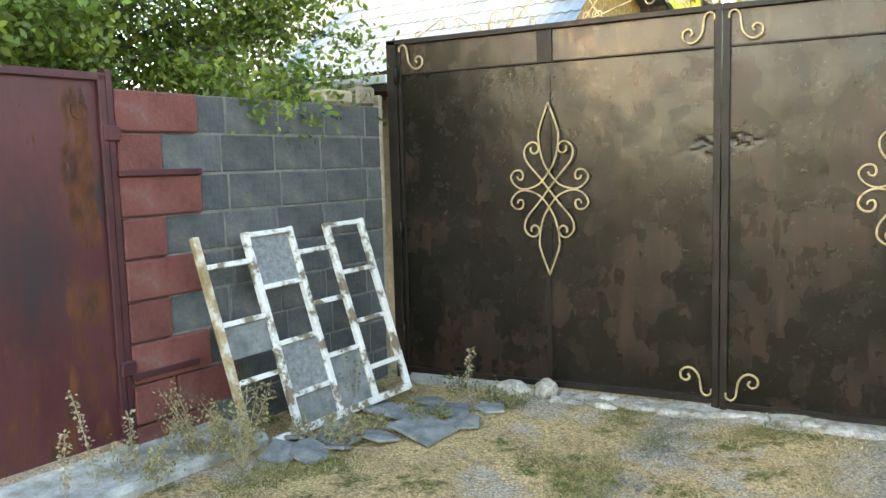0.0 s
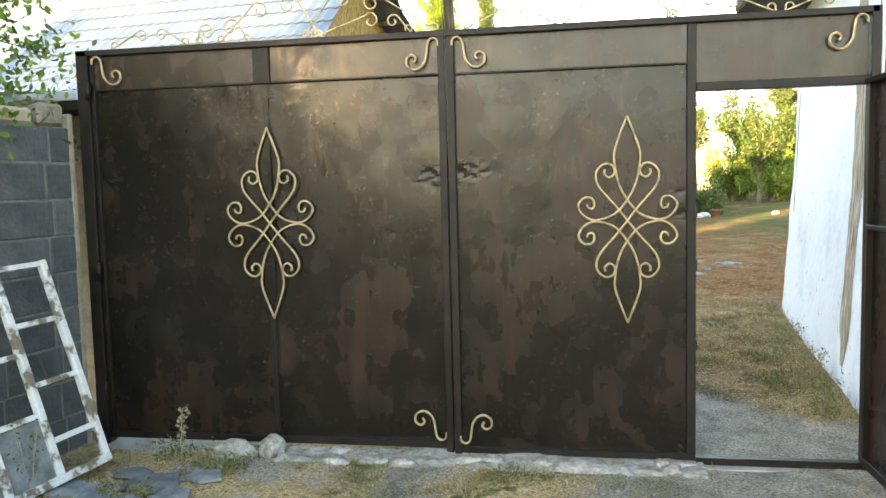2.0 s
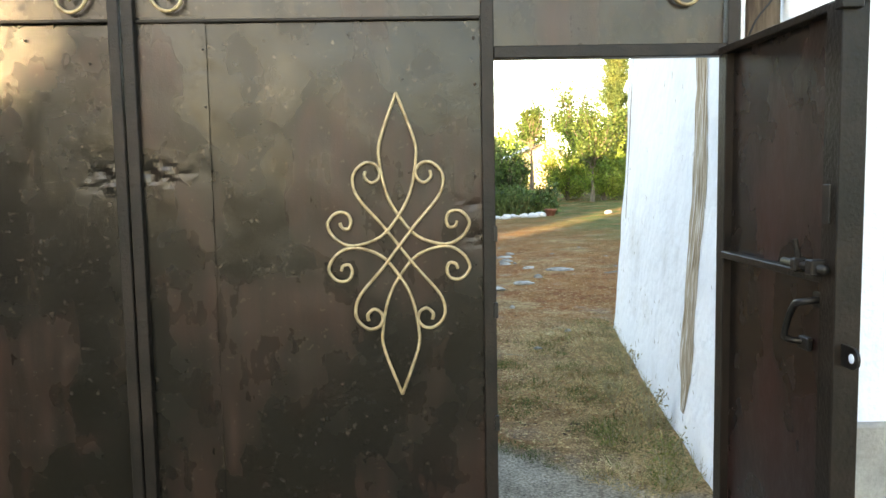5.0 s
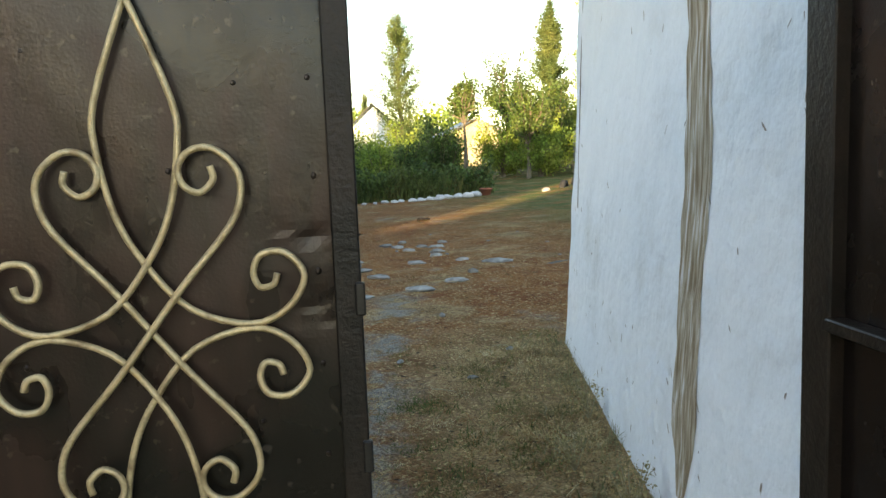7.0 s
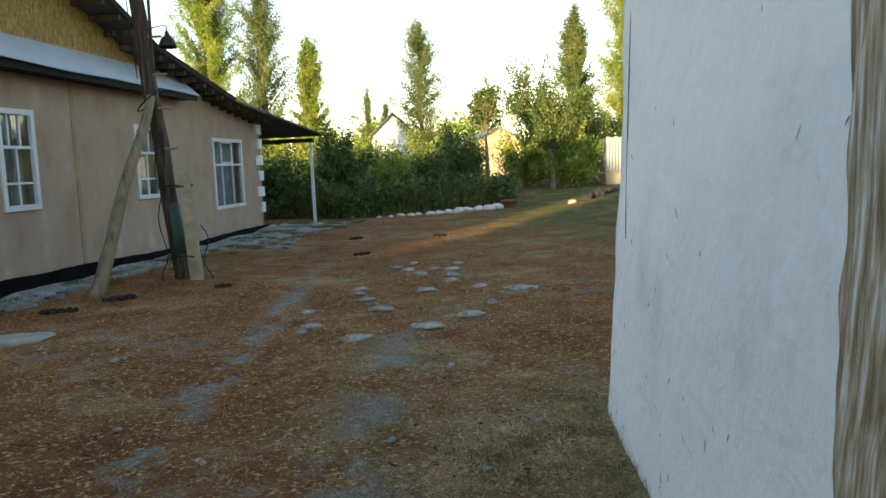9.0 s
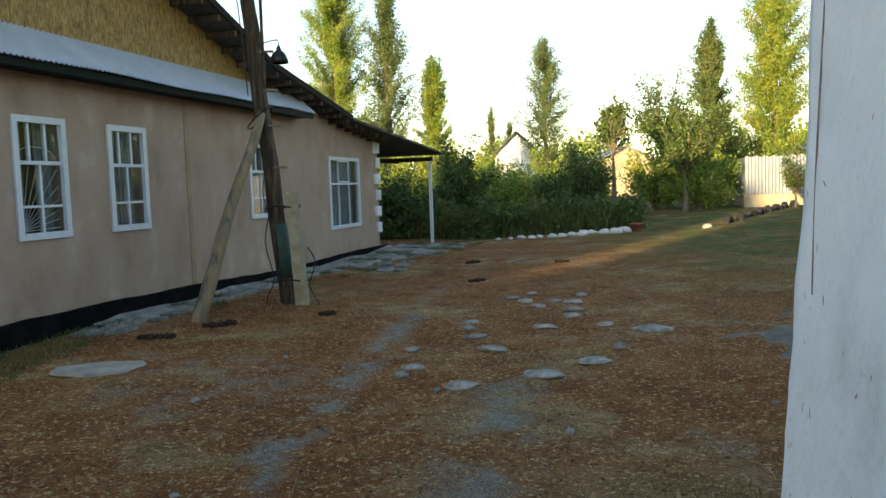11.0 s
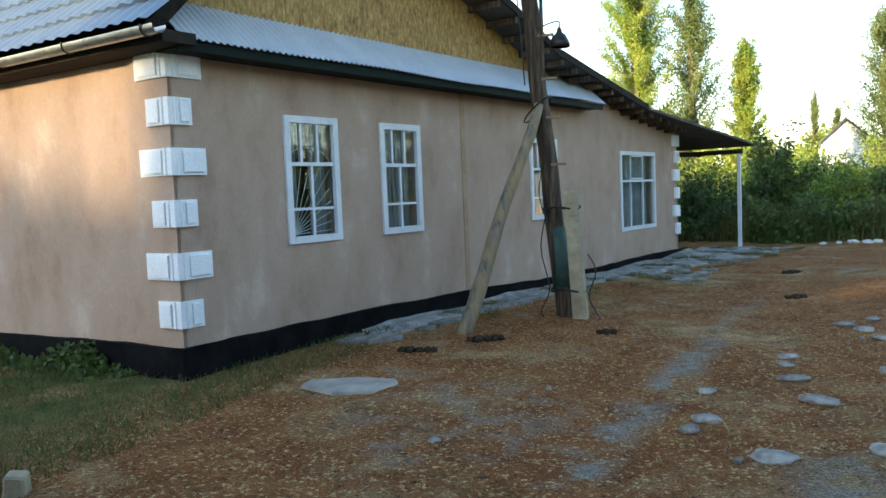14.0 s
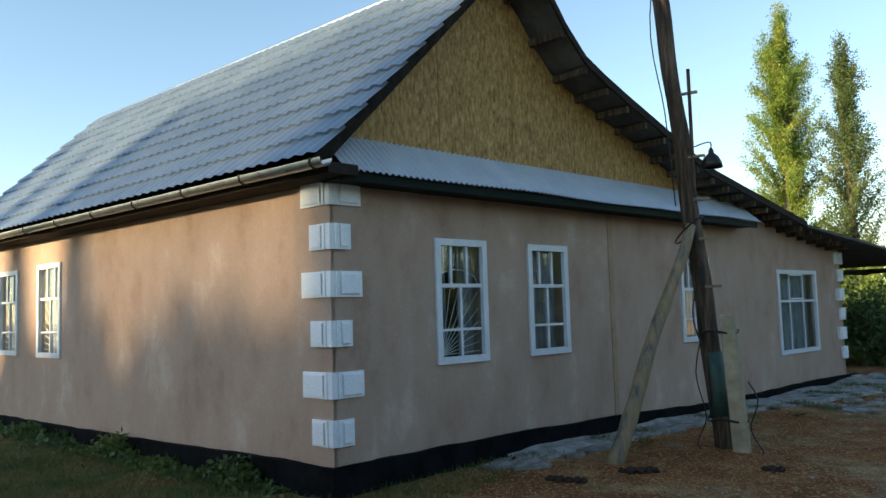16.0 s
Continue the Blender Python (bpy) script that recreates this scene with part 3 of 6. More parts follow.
# ---- gate ----
def dented(x, z, seed):
    d = 0.0065 * noise.noise(Vector((x * 1.3, z * 1.1, seed))) + 0.0016 * noise.noise(Vector((x * 4, z * 4, seed + 5)))
    return d


DENTS = [(1.03, 1.585, 0.075, 0.022), (1.25, 1.592, 0.065, 0.02), (1.38, 1.6, 0.06, 0.008), (2.40, 1.46, 0.05, 0.015), (2.42, 1.33, 0.05, 0.014),
         (0.80, 1.25, 0.03, 0.006), (1.95, 0.80, 0.03, 0.006), (1.42, 1.98, 0.04, 0.006), (1.65, 1.25, 0.03, 0.005), (0.62, 0.7, 0.03, 0.005)]


def sheet(x0, x1, z0, z1, y=0.0, seed=0.0, nz=60, thick=0.003):
    """A thin steel sheet facing the street, slightly wavy, with its dents."""
    bm = bmesh.new()
    nx = max(4, int((x1 - x0) / 0.014))
    nz = max(4, int((z1 - z0) / 0.014))
    grid = []
    for i in range(nx + 1):
        col = []
        for k in range(nz + 1):
            x, z = x0 + (x1 - x0) * i / nx, z0 + (z1 - z0) * k / nz
            d = dented(x, z, seed)
            for dx, dz, w, h in DENTS:
                q = ((x - dx) ** 2 + 2.5 * (z - dz) ** 2) / (w * w)
                if q < 6:
                    d += 0.4 * h * math.exp(-q) * (0.35 + noise.noise(Vector((x * 22, z * 34, 1))))
            col.append(bm.verts.new((x, y + d, z)))
        grid.append(col)
    for i in range(nx):
        for k in range(nz):
            bm.faces.new((grid[i][k], grid[i + 1][k], grid[i + 1][k + 1], grid[i][k + 1]))
    ext = bmesh.ops.extrude_face_region(bm, geom=bm.faces[:])
    bmesh.ops.translate(bm, verts=[v for v in ext["geom"] if isinstance(v, bmesh.types.BMVert)], vec=(0, thick, 0))
    bmesh.ops.recalc_face_normals(bm, faces=bm.faces)
    return bm


UPPER = [(0, 475), (53, 330), (56, 260), (38, 170), (3, 100), (-57, 30), (-142, 3), (-197, 25), (-222, 70), (-197, 105),
         (-162, 105), (-149, 80), (-157, 57), (-177, 60), (-183, 76)]
CROSS = [(100, 235), (103, 215), (83, 198), (61, 210), (56, 235), (73, 257), (103, 260), (133, 235), (141, 200), (123, 150), (53, 68)]


def ornament(parent, cx, cz, y):
    for sx in (1, -1):
        for sz in (1, -1):
            tri = [(cx + sx * a * 0.0012, y - (0.006 if sx > 0 else 0.0), cz + sz * b * 0.0012) for a, b in UPPER]
            part("scroll_bar", tube(bmesh.new(), smooth_line(tri, 4), 0.0066, 6), M_GOLD, parent, "gold-painted bent bar", True)
        pts = CROSS + [(0, 0)] + [(-a, -b) for a, b in CROSS[::-1]]
        tri = [(cx + sx * a * 0.0012, y - (0.012 if sx > 0 else 0.004), cz + b * 0.0012) for a, b in pts]
        part("cross_bar", tube(bmesh.new(), smooth_line(tri, 4), 0.0066, 6), M_GOLD, parent, "gold-painted bent bar", True)


S_SCROLL = [(0.045, -0.035), (0.042, -0.005), (0.015, 0.01), (-0.01, -0.01), (-0.018, -0.05), (-0.028, -0.11), (-0.06, -0.152),
            (-0.1, -0.16), (-0.135, -0.135), (-0.135, -0.095), (-0.105, -0.078), (-0.083, -0.098), (-0.095, -0.12)]


def corner_scroll(parent, x, z, sx, sz, y):
    pts = [(x + sx * a, y, z + sz * b) for a, b in S_SCROLL]
    part("corner_scroll", tube(bmesh.new(), smooth_line(pts, 4), 0.0074, 6), M_GOLD, parent, "gold-painted S-shaped bar", True)


def spiral(cx, cz, r, a0, turns, sign=1, n=14):
    return [(cx + r * (1 - 0.62 * k / n) * math.cos(a0 + sign * turns * 2 * math.pi * k / n),
             cz + r * (1 - 0.62 * k / n) * math.sin(a0 + sign * turns * 2 * math.pi * k / n)) for k in range(n + 1)]


def s_bar(x0, x1, z, rise, r):
    """Two spirals joined by a slanting bar."""
    left = spiral(x0 + r, z + r, r, math.radians(80), 1.15, 1)
    right = spiral(x1 - r, z + r + rise, r, math.radians(100), 1.15, -1)
    return left[::-1] + right


gate = thing("metal_gate", "dark bronze-painted steel gate with gold scroll ornaments, dented", "gate")
FY = -0.012   # face of the frame bars
part("sheet", sheet(-1.06, 0.07, 0.03, 2.17, 0.010, 1.0), M_GATE, gate)
part("sheet", sheet(0.045, 1.10, 0.01, 2.17, 0.020, 2.0), M_GATE, gate)
part("sheet", sheet(1.185, 1.44, 0.0, 2.17, 0.008, 3.0), M_GATE, gate)
part("sheet", sheet(1.42, 2.46, 0.0, 2.15, 0.014, 4.0), M_GATE, gate)
for a, b, s in ((-1.06, -0.01, 5.0), (0.09, 1.10, 6.0), (1.185, 2.46, 7.0), (2.50, 3.36, 8.0)):
    lo = 2.02 if a > 2.4 else 2.155
    part("band_sheet", sheet(a, b, lo, 2.36, 0.004, s), M_GATE_BAND, gate, "lighter bronze-brown upper sheet")
for name, lo, hi in (("post", (-1.14, -0.03, -0.05), (-1.065, 0.05, 2.39)), ("stile", (-1.06, FY, 0.03), (-1.035, 0.03, 2.36)),
                     ("stile", (-0.012, FY + 0.003, 2.15), (0.09, 0.02, 2.36)), ("stile", (0.03, 0.004, 0.02), (0.062, 0.02, 0.76)), ("post", (1.097, -0.028, -0.06), (1.138, 0.04, 2.40)),
                     ("post", (1.144, -0.024, -0.06), (1.188, 0.04, 2.40)), ("stile", (2.452, FY, -0.01), (2.50, 0.045, 2.37)),
                     ("top_rail", (-1.14, -0.03, 2.36), (1.14, 0.045, 2.395)), ("top_rail", (1.145, -0.03, 2.36), (3.40, 0.045, 2.395)),
                     ("lintel", (2.50, -0.018, 2.0), (3.37, 0.045, 2.045)), ("bottom_rail", (-1.06, -0.015, -0.01), (1.10, 0.03, 0.03)),
                     ("bottom_rail", (1.186, -0.015, -0.035), (2.50, 0.03, 0.0)), ("threshold", (2.50, -0.02, -0.06), (3.40, 0.03, -0.015)),
                     ("post", (3.365, -0.03, -0.06), (3.41, 0.06, 2.395)), ("mid_rail", (-1.04, 0.02, 1.2), (2.45, 0.05, 1.24)),
                     ("band_rail", (1.19, FY + 0.006, 2.146), (2.45, 0.01, 2.158)), ("band_rail", (0.09, FY + 0.006, 2.15), (1.10, 0.01, 2.162)),
                     ("band_rail", (-1.03, FY + 0.006, 2.148), (-0.012, 0.01, 2.162))):
    part(name, boxes((lo, hi), bevel=0.003), M_GATE_FRAME, gate)
ornament(gate, 0.06, 1.325, -0.008)
ornament(gate, 2.135, 1.312, -0.008)
for x, z, sx, sz in ((1.055, 2.345, 1, 1), (1.225, 2.345, -1, 1), (-0.99, 2.345, -1, 1), (3.30, 2.345, 1, 1), (1.05, 0.05, 1, -1), (1.225, 0.035, -1, -1)):
    corner_scroll(gate, x, z, sx, sz, -0.022)
for z in (2.2, 1.1, 0.35):
    part("hinge", tube(bmesh.new(), [(-1.06, -0.04, z), (-1.06, -0.04, z - 0.11)], 0.016, 8), M_GATE_FRAME, gate, "", True)
# weld bolts on the latch stile
for z in (1.06, 0.62, 1.35):
    part("latch_plate", boxes(((2.488, -0.02, z - 0.03), (2.506, -0.005, z + 0.03)), bevel=0.003), M_STEEL, gate)
# rivets and small knocks along the sheet edges
rivet = bmesh.new()
bmesh.ops.create_icosphere(rivet, subdivisions=1, radius=0.006)
rivet_mesh = bpy.data.meshes.new("rivet")
rivet.to_mesh(rivet_mesh)
rivet.free()
rivet_mesh.materials.append(M_GATE)
rr0 = random.Random(2)
spots = [(1.43, 2.05 - 0.21 * k) for k in range(10)] + [(2.43, 2.08 - 0.17 * k) for k in range(12)] + [(-0.98, 0.25 + 0.27 * k) for k in range(7)]
spots += [(rr0.uniform(0.1, 1.05), rr0.uniform(0.3, 2.1)) for k in range(14)] + [(rr0.uniform(1.5, 2.4), rr0.uniform(0.3, 2.1)) for k in range(16)] + [(rr0.uniform(-1, 0), rr0.uniform(0.3, 2.1)) for k in range(8)]
for x, z in spots:
    ob = new("rivet", rivet_mesh)
    ob.parent = gate
    ob.location = (x + rr0.uniform(-0.006, 0.006), 0.008 if x < 0.05 or 1.18 < x < 1.45 else 0.014, z)
    ob.scale = (1, 0.7, rr0.uniform(0.8, 1.3))


# cresting of thin scrolls along the top rail
def crest_s(x0, x1, h, r=0.04):
    """A small curl low at x0, rising to an arch that curls down at x1."""
    s = 1 if x1 > x0 else -1
    zb = 2.395
    low = [(x0 + s * (0.02 + 0.02 * math.cos(a)), zb + 0.025 + 0.02 * math.sin(a)) for a in np.linspace(-0.6, 4.2, 8)]
    low = [(x0 + s * abs(p - x0), q) for p, q in low]
    cx, cz = x1 - s * r, zb + max(h - r, r)
    arch = [(cx + s * r * (1 - 0.06 * k) * math.cos(math.radians(150 - 32 * k)), cz + r * (1 - 0.06 * k) * math.sin(math.radians(150 - 32 * k))) for k in range(13)]
    return low + arch


crest = [crest_s(*a) for a in ((-0.91, -0.67, 0.11), (-0.41, -0.62, 0.11), (-0.36, -0.24, 0.12, 0.05), (-0.22, 0.10, 0.23, 0.055), (-0.02, -0.19, 0.14, 0.05), (0.42, 0.16, 0.26, 0.06),
                                (0.30, 0.60, 0.27, 0.06), (0.36, 0.76, 0.13, 0.05), (1.10, 0.66, 0.24, 0.06), (0.95, 0.80, 0.11, 0.04),
                                (1.25, 1.5, 0.10), (1.76, 1.55, 0.10), (1.8, 2.08, 0.2, 0.055), (2.4, 2.12, 0.2, 0.055), (2.35, 2.6, 0.12), (2.9, 2.65, 0.1), (2.95, 3.2, 0.09))]
for c in crest:
    part("crest_scroll", tube(bmesh.new(), smooth_line([(a, 0.0, b) for a, b in c], 3), 0.005, 5), M_GOLD, gate, "thin gold-grey scroll bar", True)

# ---- wicket door, standing open towards the street ----
door = thing("wicket_door", "dark maroon-brown steel wicket door, standing open", "door", at=pose(3.375, -0.02, 0, 0, 0, 1.0) @ Matrix.Diagonal((1, 0.975, 1, 1)))
part("panel", boxes(((0.0, -0.86, 0.03), (0.004, 0.0, 2.0))), M_LEAF, door)
for name, lo, hi in (("stile", (-0.03, -0.045, 0.0), (0.03, 0.0, 2.02)), ("stile", (-0.045, -0.875, 0.0), (0.03, -0.79, 2.02)),
                     ("top_rail", (-0.04, -0.875, 2.0), (0.03, 0.0, 2.025)), ("bottom_rail", (-0.03, -0.87, -0.02), (0.03, 0.0, 0.03)),
                     ("mid_rail", (-0.042, -0.79, 1.25), (0.0, -0.045, 1.275)), ("edge_strip", (-0.012, -0.79, 0.03), (-0.002, -0.765, 1.22))):
    part(name, boxes((lo, hi), bevel=0.003), M_GATE_FRAME, door)
part("corner_cap", boxes(((-0.06, -0.90, 1.99), (0.0, -0.86, 2.05)), bevel=0.003), M_GATE_FRAME, door)
bolt = part("bolt", tube(bmesh.new(), [(-0.06, -0.60, 1.295), (-0.06, -0.85, 1.295)], 0.013, 8), M_STEEL, door, "steel slide bolt", True)
part("bolt_keeper", boxes(((-0.085, -0.72, 1.275), (-0.04, -0.69, 1.315)), ((-0.085, -0.82, 1.275), (-0.04, -0.78, 1.32)), bevel=0.004), M_STEEL, door)
part("bolt_knob", tube(bmesh.new(), [(-0.06, -0.7, 1.30), (-0.075, -0.7, 1.37)], 0.008, 6), M_STEEL, door)
part("handle", tube(bmesh.new(), smooth_line([(0, -0.74, 1.195), (-0.06, -0.73, 1.19), (-0.065, -0.68, 1.17), (-0.065, -0.63, 1.09), (-0.055, -0.62, 1.06), (0, -0.64, 1.05)], 3), 0.011, 6), M_STEEL, door, "bent flat-bar handle", True)
part("handle_plate", boxes(((-0.02, -0.78, 1.17), (-0.002, -0.7, 1.215)), ((-0.02, -0.68, 1.03), (-0.002, -0.62, 1.07)), bevel=0.003), M_STEEL, door)
lug = bmesh.new()
bmesh.ops.create_cone(lug, cap_ends=True, segments=16, radius1=0.03, radius2=0.03, depth=0.008, matrix=pose(-0.02, -0.93, 1.065, 0, 90, 0))
box(lug, (-0.024, -0.93, 1.035), (-0.016, -0.87, 1.095))
lug_ob = part("padlock_lug", lug, M_STEEL, door, "dark steel padlock eye")
part("lug_hole", tube(bmesh.new(), [(-0.026, -0.93, 1.065), (-0.014, -0.93, 1.065)], 0.013, 12), M_WHITE, lug_ob)
part("lock_case", boxes(((-0.05, -0.84, 1.42), (-0.04, -0.8, 1.53)), bevel=0.003), M_STEEL, door)


# ---- white building beside the gate ----
def white_block():
    """Whitewashed adobe walls, uneven and leaning inwards; plan corners in order."""
    corners = [(3.60, 0.06), (3.69, 0.98), (3.86, 2.7), (4.065, 4.62), (4.12, 4.74), (9.5, 4.5), (9.5, 0.06)]
    bm = bmesh.new()
    rings = []
    nz = 64
    line = []
    for i, a in enumerate(corners):
        b = corners[(i + 1) % len(corners)]
        k = max(1, int(math.dist(a, b) / 0.06))
        line += [(a[0] + (b[0] - a[0]) * j / k, a[1] + (b[1] - a[1]) * j / k) for j in range(k)]
    for kz in range(nz + 1):
        z = -0.25 + 3.55 * kz / nz
        ring = []
        for x, y in line:
            lean = 0.06 * max(z, 0)
            wob = 0.025 * noise.noise(Vector((x * 0.9, y * 0.9, z * 0.8))) + 0.010 * noise.noise(Vector((x * 3, y * 3, z * 3))) + 0.003 * noise.noise(Vector((x * 11, y * 11, z * 11)))
            west = min(1.0, max(0.0, (5.6 - x) / 1.3)) * min(1, max(0, y - 0.03) / 0.4)
            foot = 0.05 * max(0, 0.35 - z) * west
            ring.append(bm.verts.new((x + (lean + wob) * west - foot, y + wob * (1 - west) * (0.3 if y < 0.1 else 1) - (0.05 * z if y > 4.66 else 0), z)))
        rings.append(ring)
    k = len(line)
    for a, b in zip(rings, rings[1:]):
        for i in range(k):
            bm.faces.new((a[i], a[(i + 1) % k], b[(i + 1) % k], b[i]))
    bm.faces.new(rings[-1])
    bmesh.ops.recalc_face_normals(bm, faces=bm.faces)
    return bm


wb = thing("white_building", "whitewashed adobe outbuilding with uneven leaning walls", "building")
part("wall", white_block(), M_WHITE, wb, "", True)
part("cement_base", boxes(((3.6, 0.0, -0.2), (9.5, 0.055, 0.57)), bevel=0.01), M_CEMENT, wb, "rough grey cement base")
part("roof", boxes(((3.55, -0.1, 3.28), (9.6, 4.6, 3.42)), bevel=0.02), M_SLATE, wb)


# wooden post and cable between gate and building
post = thing("timber_post", "weathered grey timber post beside the gate", "post")
part("timber", boxes(((3.44, 0.0, -0.1), (3.575, 0.09, 2.75)), bevel=0.008), M_POLE, post)
part("conduit", tube(bmesh.new(), [(3.425, -0.01, 1.9), (3.425, -0.01, 2.8)], 0.01, 6), M_FRAME, post, "white plastic conduit")
part("cable", tube(bmesh.new(), smooth_line([(3.43, -0.03, 2.03), (3.46, -0.05, 2.12), (3.52, -0.06, 2.2), (3.62, -0.03, 2.36), (3.66, -0.02, 2.45), (3.9, 0.0, 2.6)], 4), 0.004, 5), M_WIRE, post)

# ---- block wall and red gate beside the street ----
# the wall runs from the gate post back towards the street; local x along it, y out to the street, z up
WALL = Matrix.Translation((-1.21, 0, 0)) @ Matrix.Rotation(math.atan2(-1.0, -0.16), 4, "Z")
CH = 0.222   # course height
bw = tagged(part("wall_blocks", boxes(((0.03, -0.22, -0.2), (2.13, -0.006, 1.935))), M_MORTAR), "grey concrete block wall with red painted corner blocks", "wall", kind="structure")
bw.matrix_world = WALL
blocks = []
for c in range(9):
    z0 = 1.945 - CH * (c + 1)
    wide = c % 2 == 0
    red = 0.50 if wide else 0.255
    if c == 7:
        blocks.append((2.125 - 0.255, 2.125, z0, True))
        blocks.append((2.125 - 0.68, 2.125 - 0.265, z0, True))
        end = 2.125 - 0.69
    else:
        blocks.append((2.125 - red, 2.125, z0, True))
        end = 2.125 - red - 0.01
    x = end
    first = 0.2 if wide else 0.40
    while x > 0.03:
        w = min(first, x - 0.02)
        if w > 0.05:
            blocks.append((x - w, x, z0, False))
        x -= w + 0.009
        first = 0.40
grime = random.Random(4)
block_shapes = {}


def block_mesh(w, h, red):
    key = (round(w, 2), red)
    if key not in block_shapes:
        bm = bmesh.new()
        box(bm, (0, -0.06, 0), (w, 0.026 if red else 0.0, h), bevel=0.008)
        me = bpy.data.meshes.new("block")
        bm.to_mesh(me)
        bm.free()
        me.materials.append(M_REDBLOCK if red else M_BLOCK)
        block_shapes[key] = me
    return block_shapes[key]


for x0, x1, z0, red in blocks:
    ob = new("block", block_mesh(x1 - x0, CH - 0.010, red))
    ob.parent = bw
    ob.location = (x0, grime.uniform(-0.003, 0.003), z0)
# dark hinge plates laid in the corner blocks
for z in (1.49, 0.42):
    part("hinge_plate", boxes(((1.63 if z > 1 else 1.72, -0.05, z), (2.14, 0.045, z + 0.035)), bevel=0.004), M_REDFRAME, bw, "dark maroon steel plate").matrix_parent_inverse = Matrix()
jamb = tagged(part("rough_pier", boxes(((-0.005, -0.26, -0.2), (0.035, 0.008, 2.02)), bevel=0.008), M_ADOBE), "crumbling adobe pier behind the gate post", "pier", kind="structure")
jamb.matrix_world = WALL
top = thing("rubble_top", "broken plastered masonry on top of the wall", "masonry", at=WALL)
part("stone", boxes(((0.02, -0.2, 1.94), (0.22, -0.03, 2.08)), bevel=0.02), M_ADOBE, top)
part("stone", boxes(((0.1, -0.22, 2.075), (0.24, -0.06, 2.13)), bevel=0.02), M_CEMENT, top)
part("stone", boxes(((0.26, -0.2, 1.94), (0.55, -0.03, 2.04)), bevel=0.02), M_TAN, top)

red_gate = thing("red_gate", "rusty maroon sheet-steel gate leaf beside the wall", "gate", at=WALL @ pose(2.14, 0.0, 0))
part("sheet", boxes(((0.055, 0.0, 0.12), (2.6, 0.006, 1.975))), M_RED, red_gate)
part("stile", boxes(((0.035, -0.02, 0.1), (0.075, 0.03, 2.0)), bevel=0.004), M_REDFRAME, red_gate)
part("post", boxes(((-0.01, -0.05, 0.02), (0.03, 0.02, 2.03)), bevel=0.004), M_REDFRAME, red_gate)
part("top_rail", boxes(((0.035, -0.02, 1.97), (2.6, 0.03, 2.01)), bevel=0.004), M_REDFRAME, red_gate)
for z in (1.72, 0.5):
    part("hinge", boxes(((-0.03, 0.0, z - 0.05), (0.06, 0.04, z + 0.03)), bevel=0.008), M_REDFRAME, red_gate)
part("weld_patch", tube(bmesh.new(), [(0.17, 0.007, 1.82), (0.17, 0.011, 1.82)], 0.045, 18), M_RED, red_gate)
side = tagged(part("wall_street", boxes(((2.6 + 2.14, -0.25, -0.3), (16, 0.0, 2.2))), M_PLASTER), "plain street wall", "wall", kind="structure")
side.matrix_world = WALL
apron = tagged(part("concrete_apron", boxes(((1.55, -0.05, -0.2), (5.0, 0.42, 0.05)), bevel=0.03), M_KERB), "worn concrete kerb below the red gate", "kerb", kind="structure")
apron.matrix_world = WALL @ pose(0, 0, 0.02, -4, 0, 0)


# ---- old window sash leaning on the wall ----
def window_sash():
    a = Vector((-1.029, -1.764, 0.02))
    ax, up = Vector((0.172, 0.985, 0.025)).normalized(), Vector((-0.305, 0.029, 0.952))
    up = (up - ax * up.dot(ax)).normalized()
    nn = ax.cross(up)
    m = Matrix((ax, up, nn)).transposed().to_4x4()
    m.translation = a
    sash = thing("window_sash", "old peeling white wooden window frame leaning on the wall", "window frame", at=m)
    w = 0.042
    for x, y0, y1, mat in ((-0.02, -0.02, 1.18, M_BAREWOOD), (0.325, 0.0, 1.17, M_PEEL), (0.665, 0.0, 1.17, M_PEEL), (0.985, 0.0, 1.16, M_PEEL), (1.31, 0.0, 1.16, M_PEEL)):
        part("stile", boxes(((x - w / 2, y0, -0.02), (x + w / 2, y1, 0.022)), bevel=0.004), mat, sash)
    cells = [(-0.02, 0.325, (1.0, 0.67, 0.34)), (0.325, 0.665, (1.15, 0.83, 0.49, 0.18)), (0.665, 0.985, (1.0, 0.67, 0.335)), (0.985, 1.31, (1.14, 0.82, 0.49, 0.18))]
    for x0, x1, ys in cells:
        for y in ys:
            part("glazing_bar", boxes(((x0 + w / 2, y - 0.014, -0.016), (x1 - w / 2, y + 0.016, 0.018)), bevel=0.003), M_PEEL, sash)
    part("bottom_rail", boxes(((0.14, -0.045, -0.02), (1.33, 0.0, 0.024)), bevel=0.004), M_PEEL, sash)
    for x0, x1, y0, y1, mat in ((0.35, 0.64, 0.85, 1.13, dusty_glass), (0.35, 0.64, 0.20, 0.475, dusty_glass), (0.35, 0.64, 0.0, 0.165, M_SLAB),
                                (0.69, 0.96, 0.0, 0.32, M_SLAB), (0.01, 0.30, 0.48, 0.655, M_SLAB)):
        part("pane", boxes(((x0 - 0.01, y0 - 0.006, -0.004), (x1 + 0.01, y1 + 0.006, 0.0))), mat, sash, "dusty grey glass pane")
    for x0, x1, y0, y1 in ((1.01, 1.29, 0.51, 0.66), (1.01, 1.29, 0.02, 0.16), (0.01, 0.3, 0.36, 0.46)):
        part("pane", boxes(((x0 - 0.01, y0, -0.004), (x1 + 0.01, y1, 0.0))), glass_mat, sash, "broken clear glass pane")


window_sash()


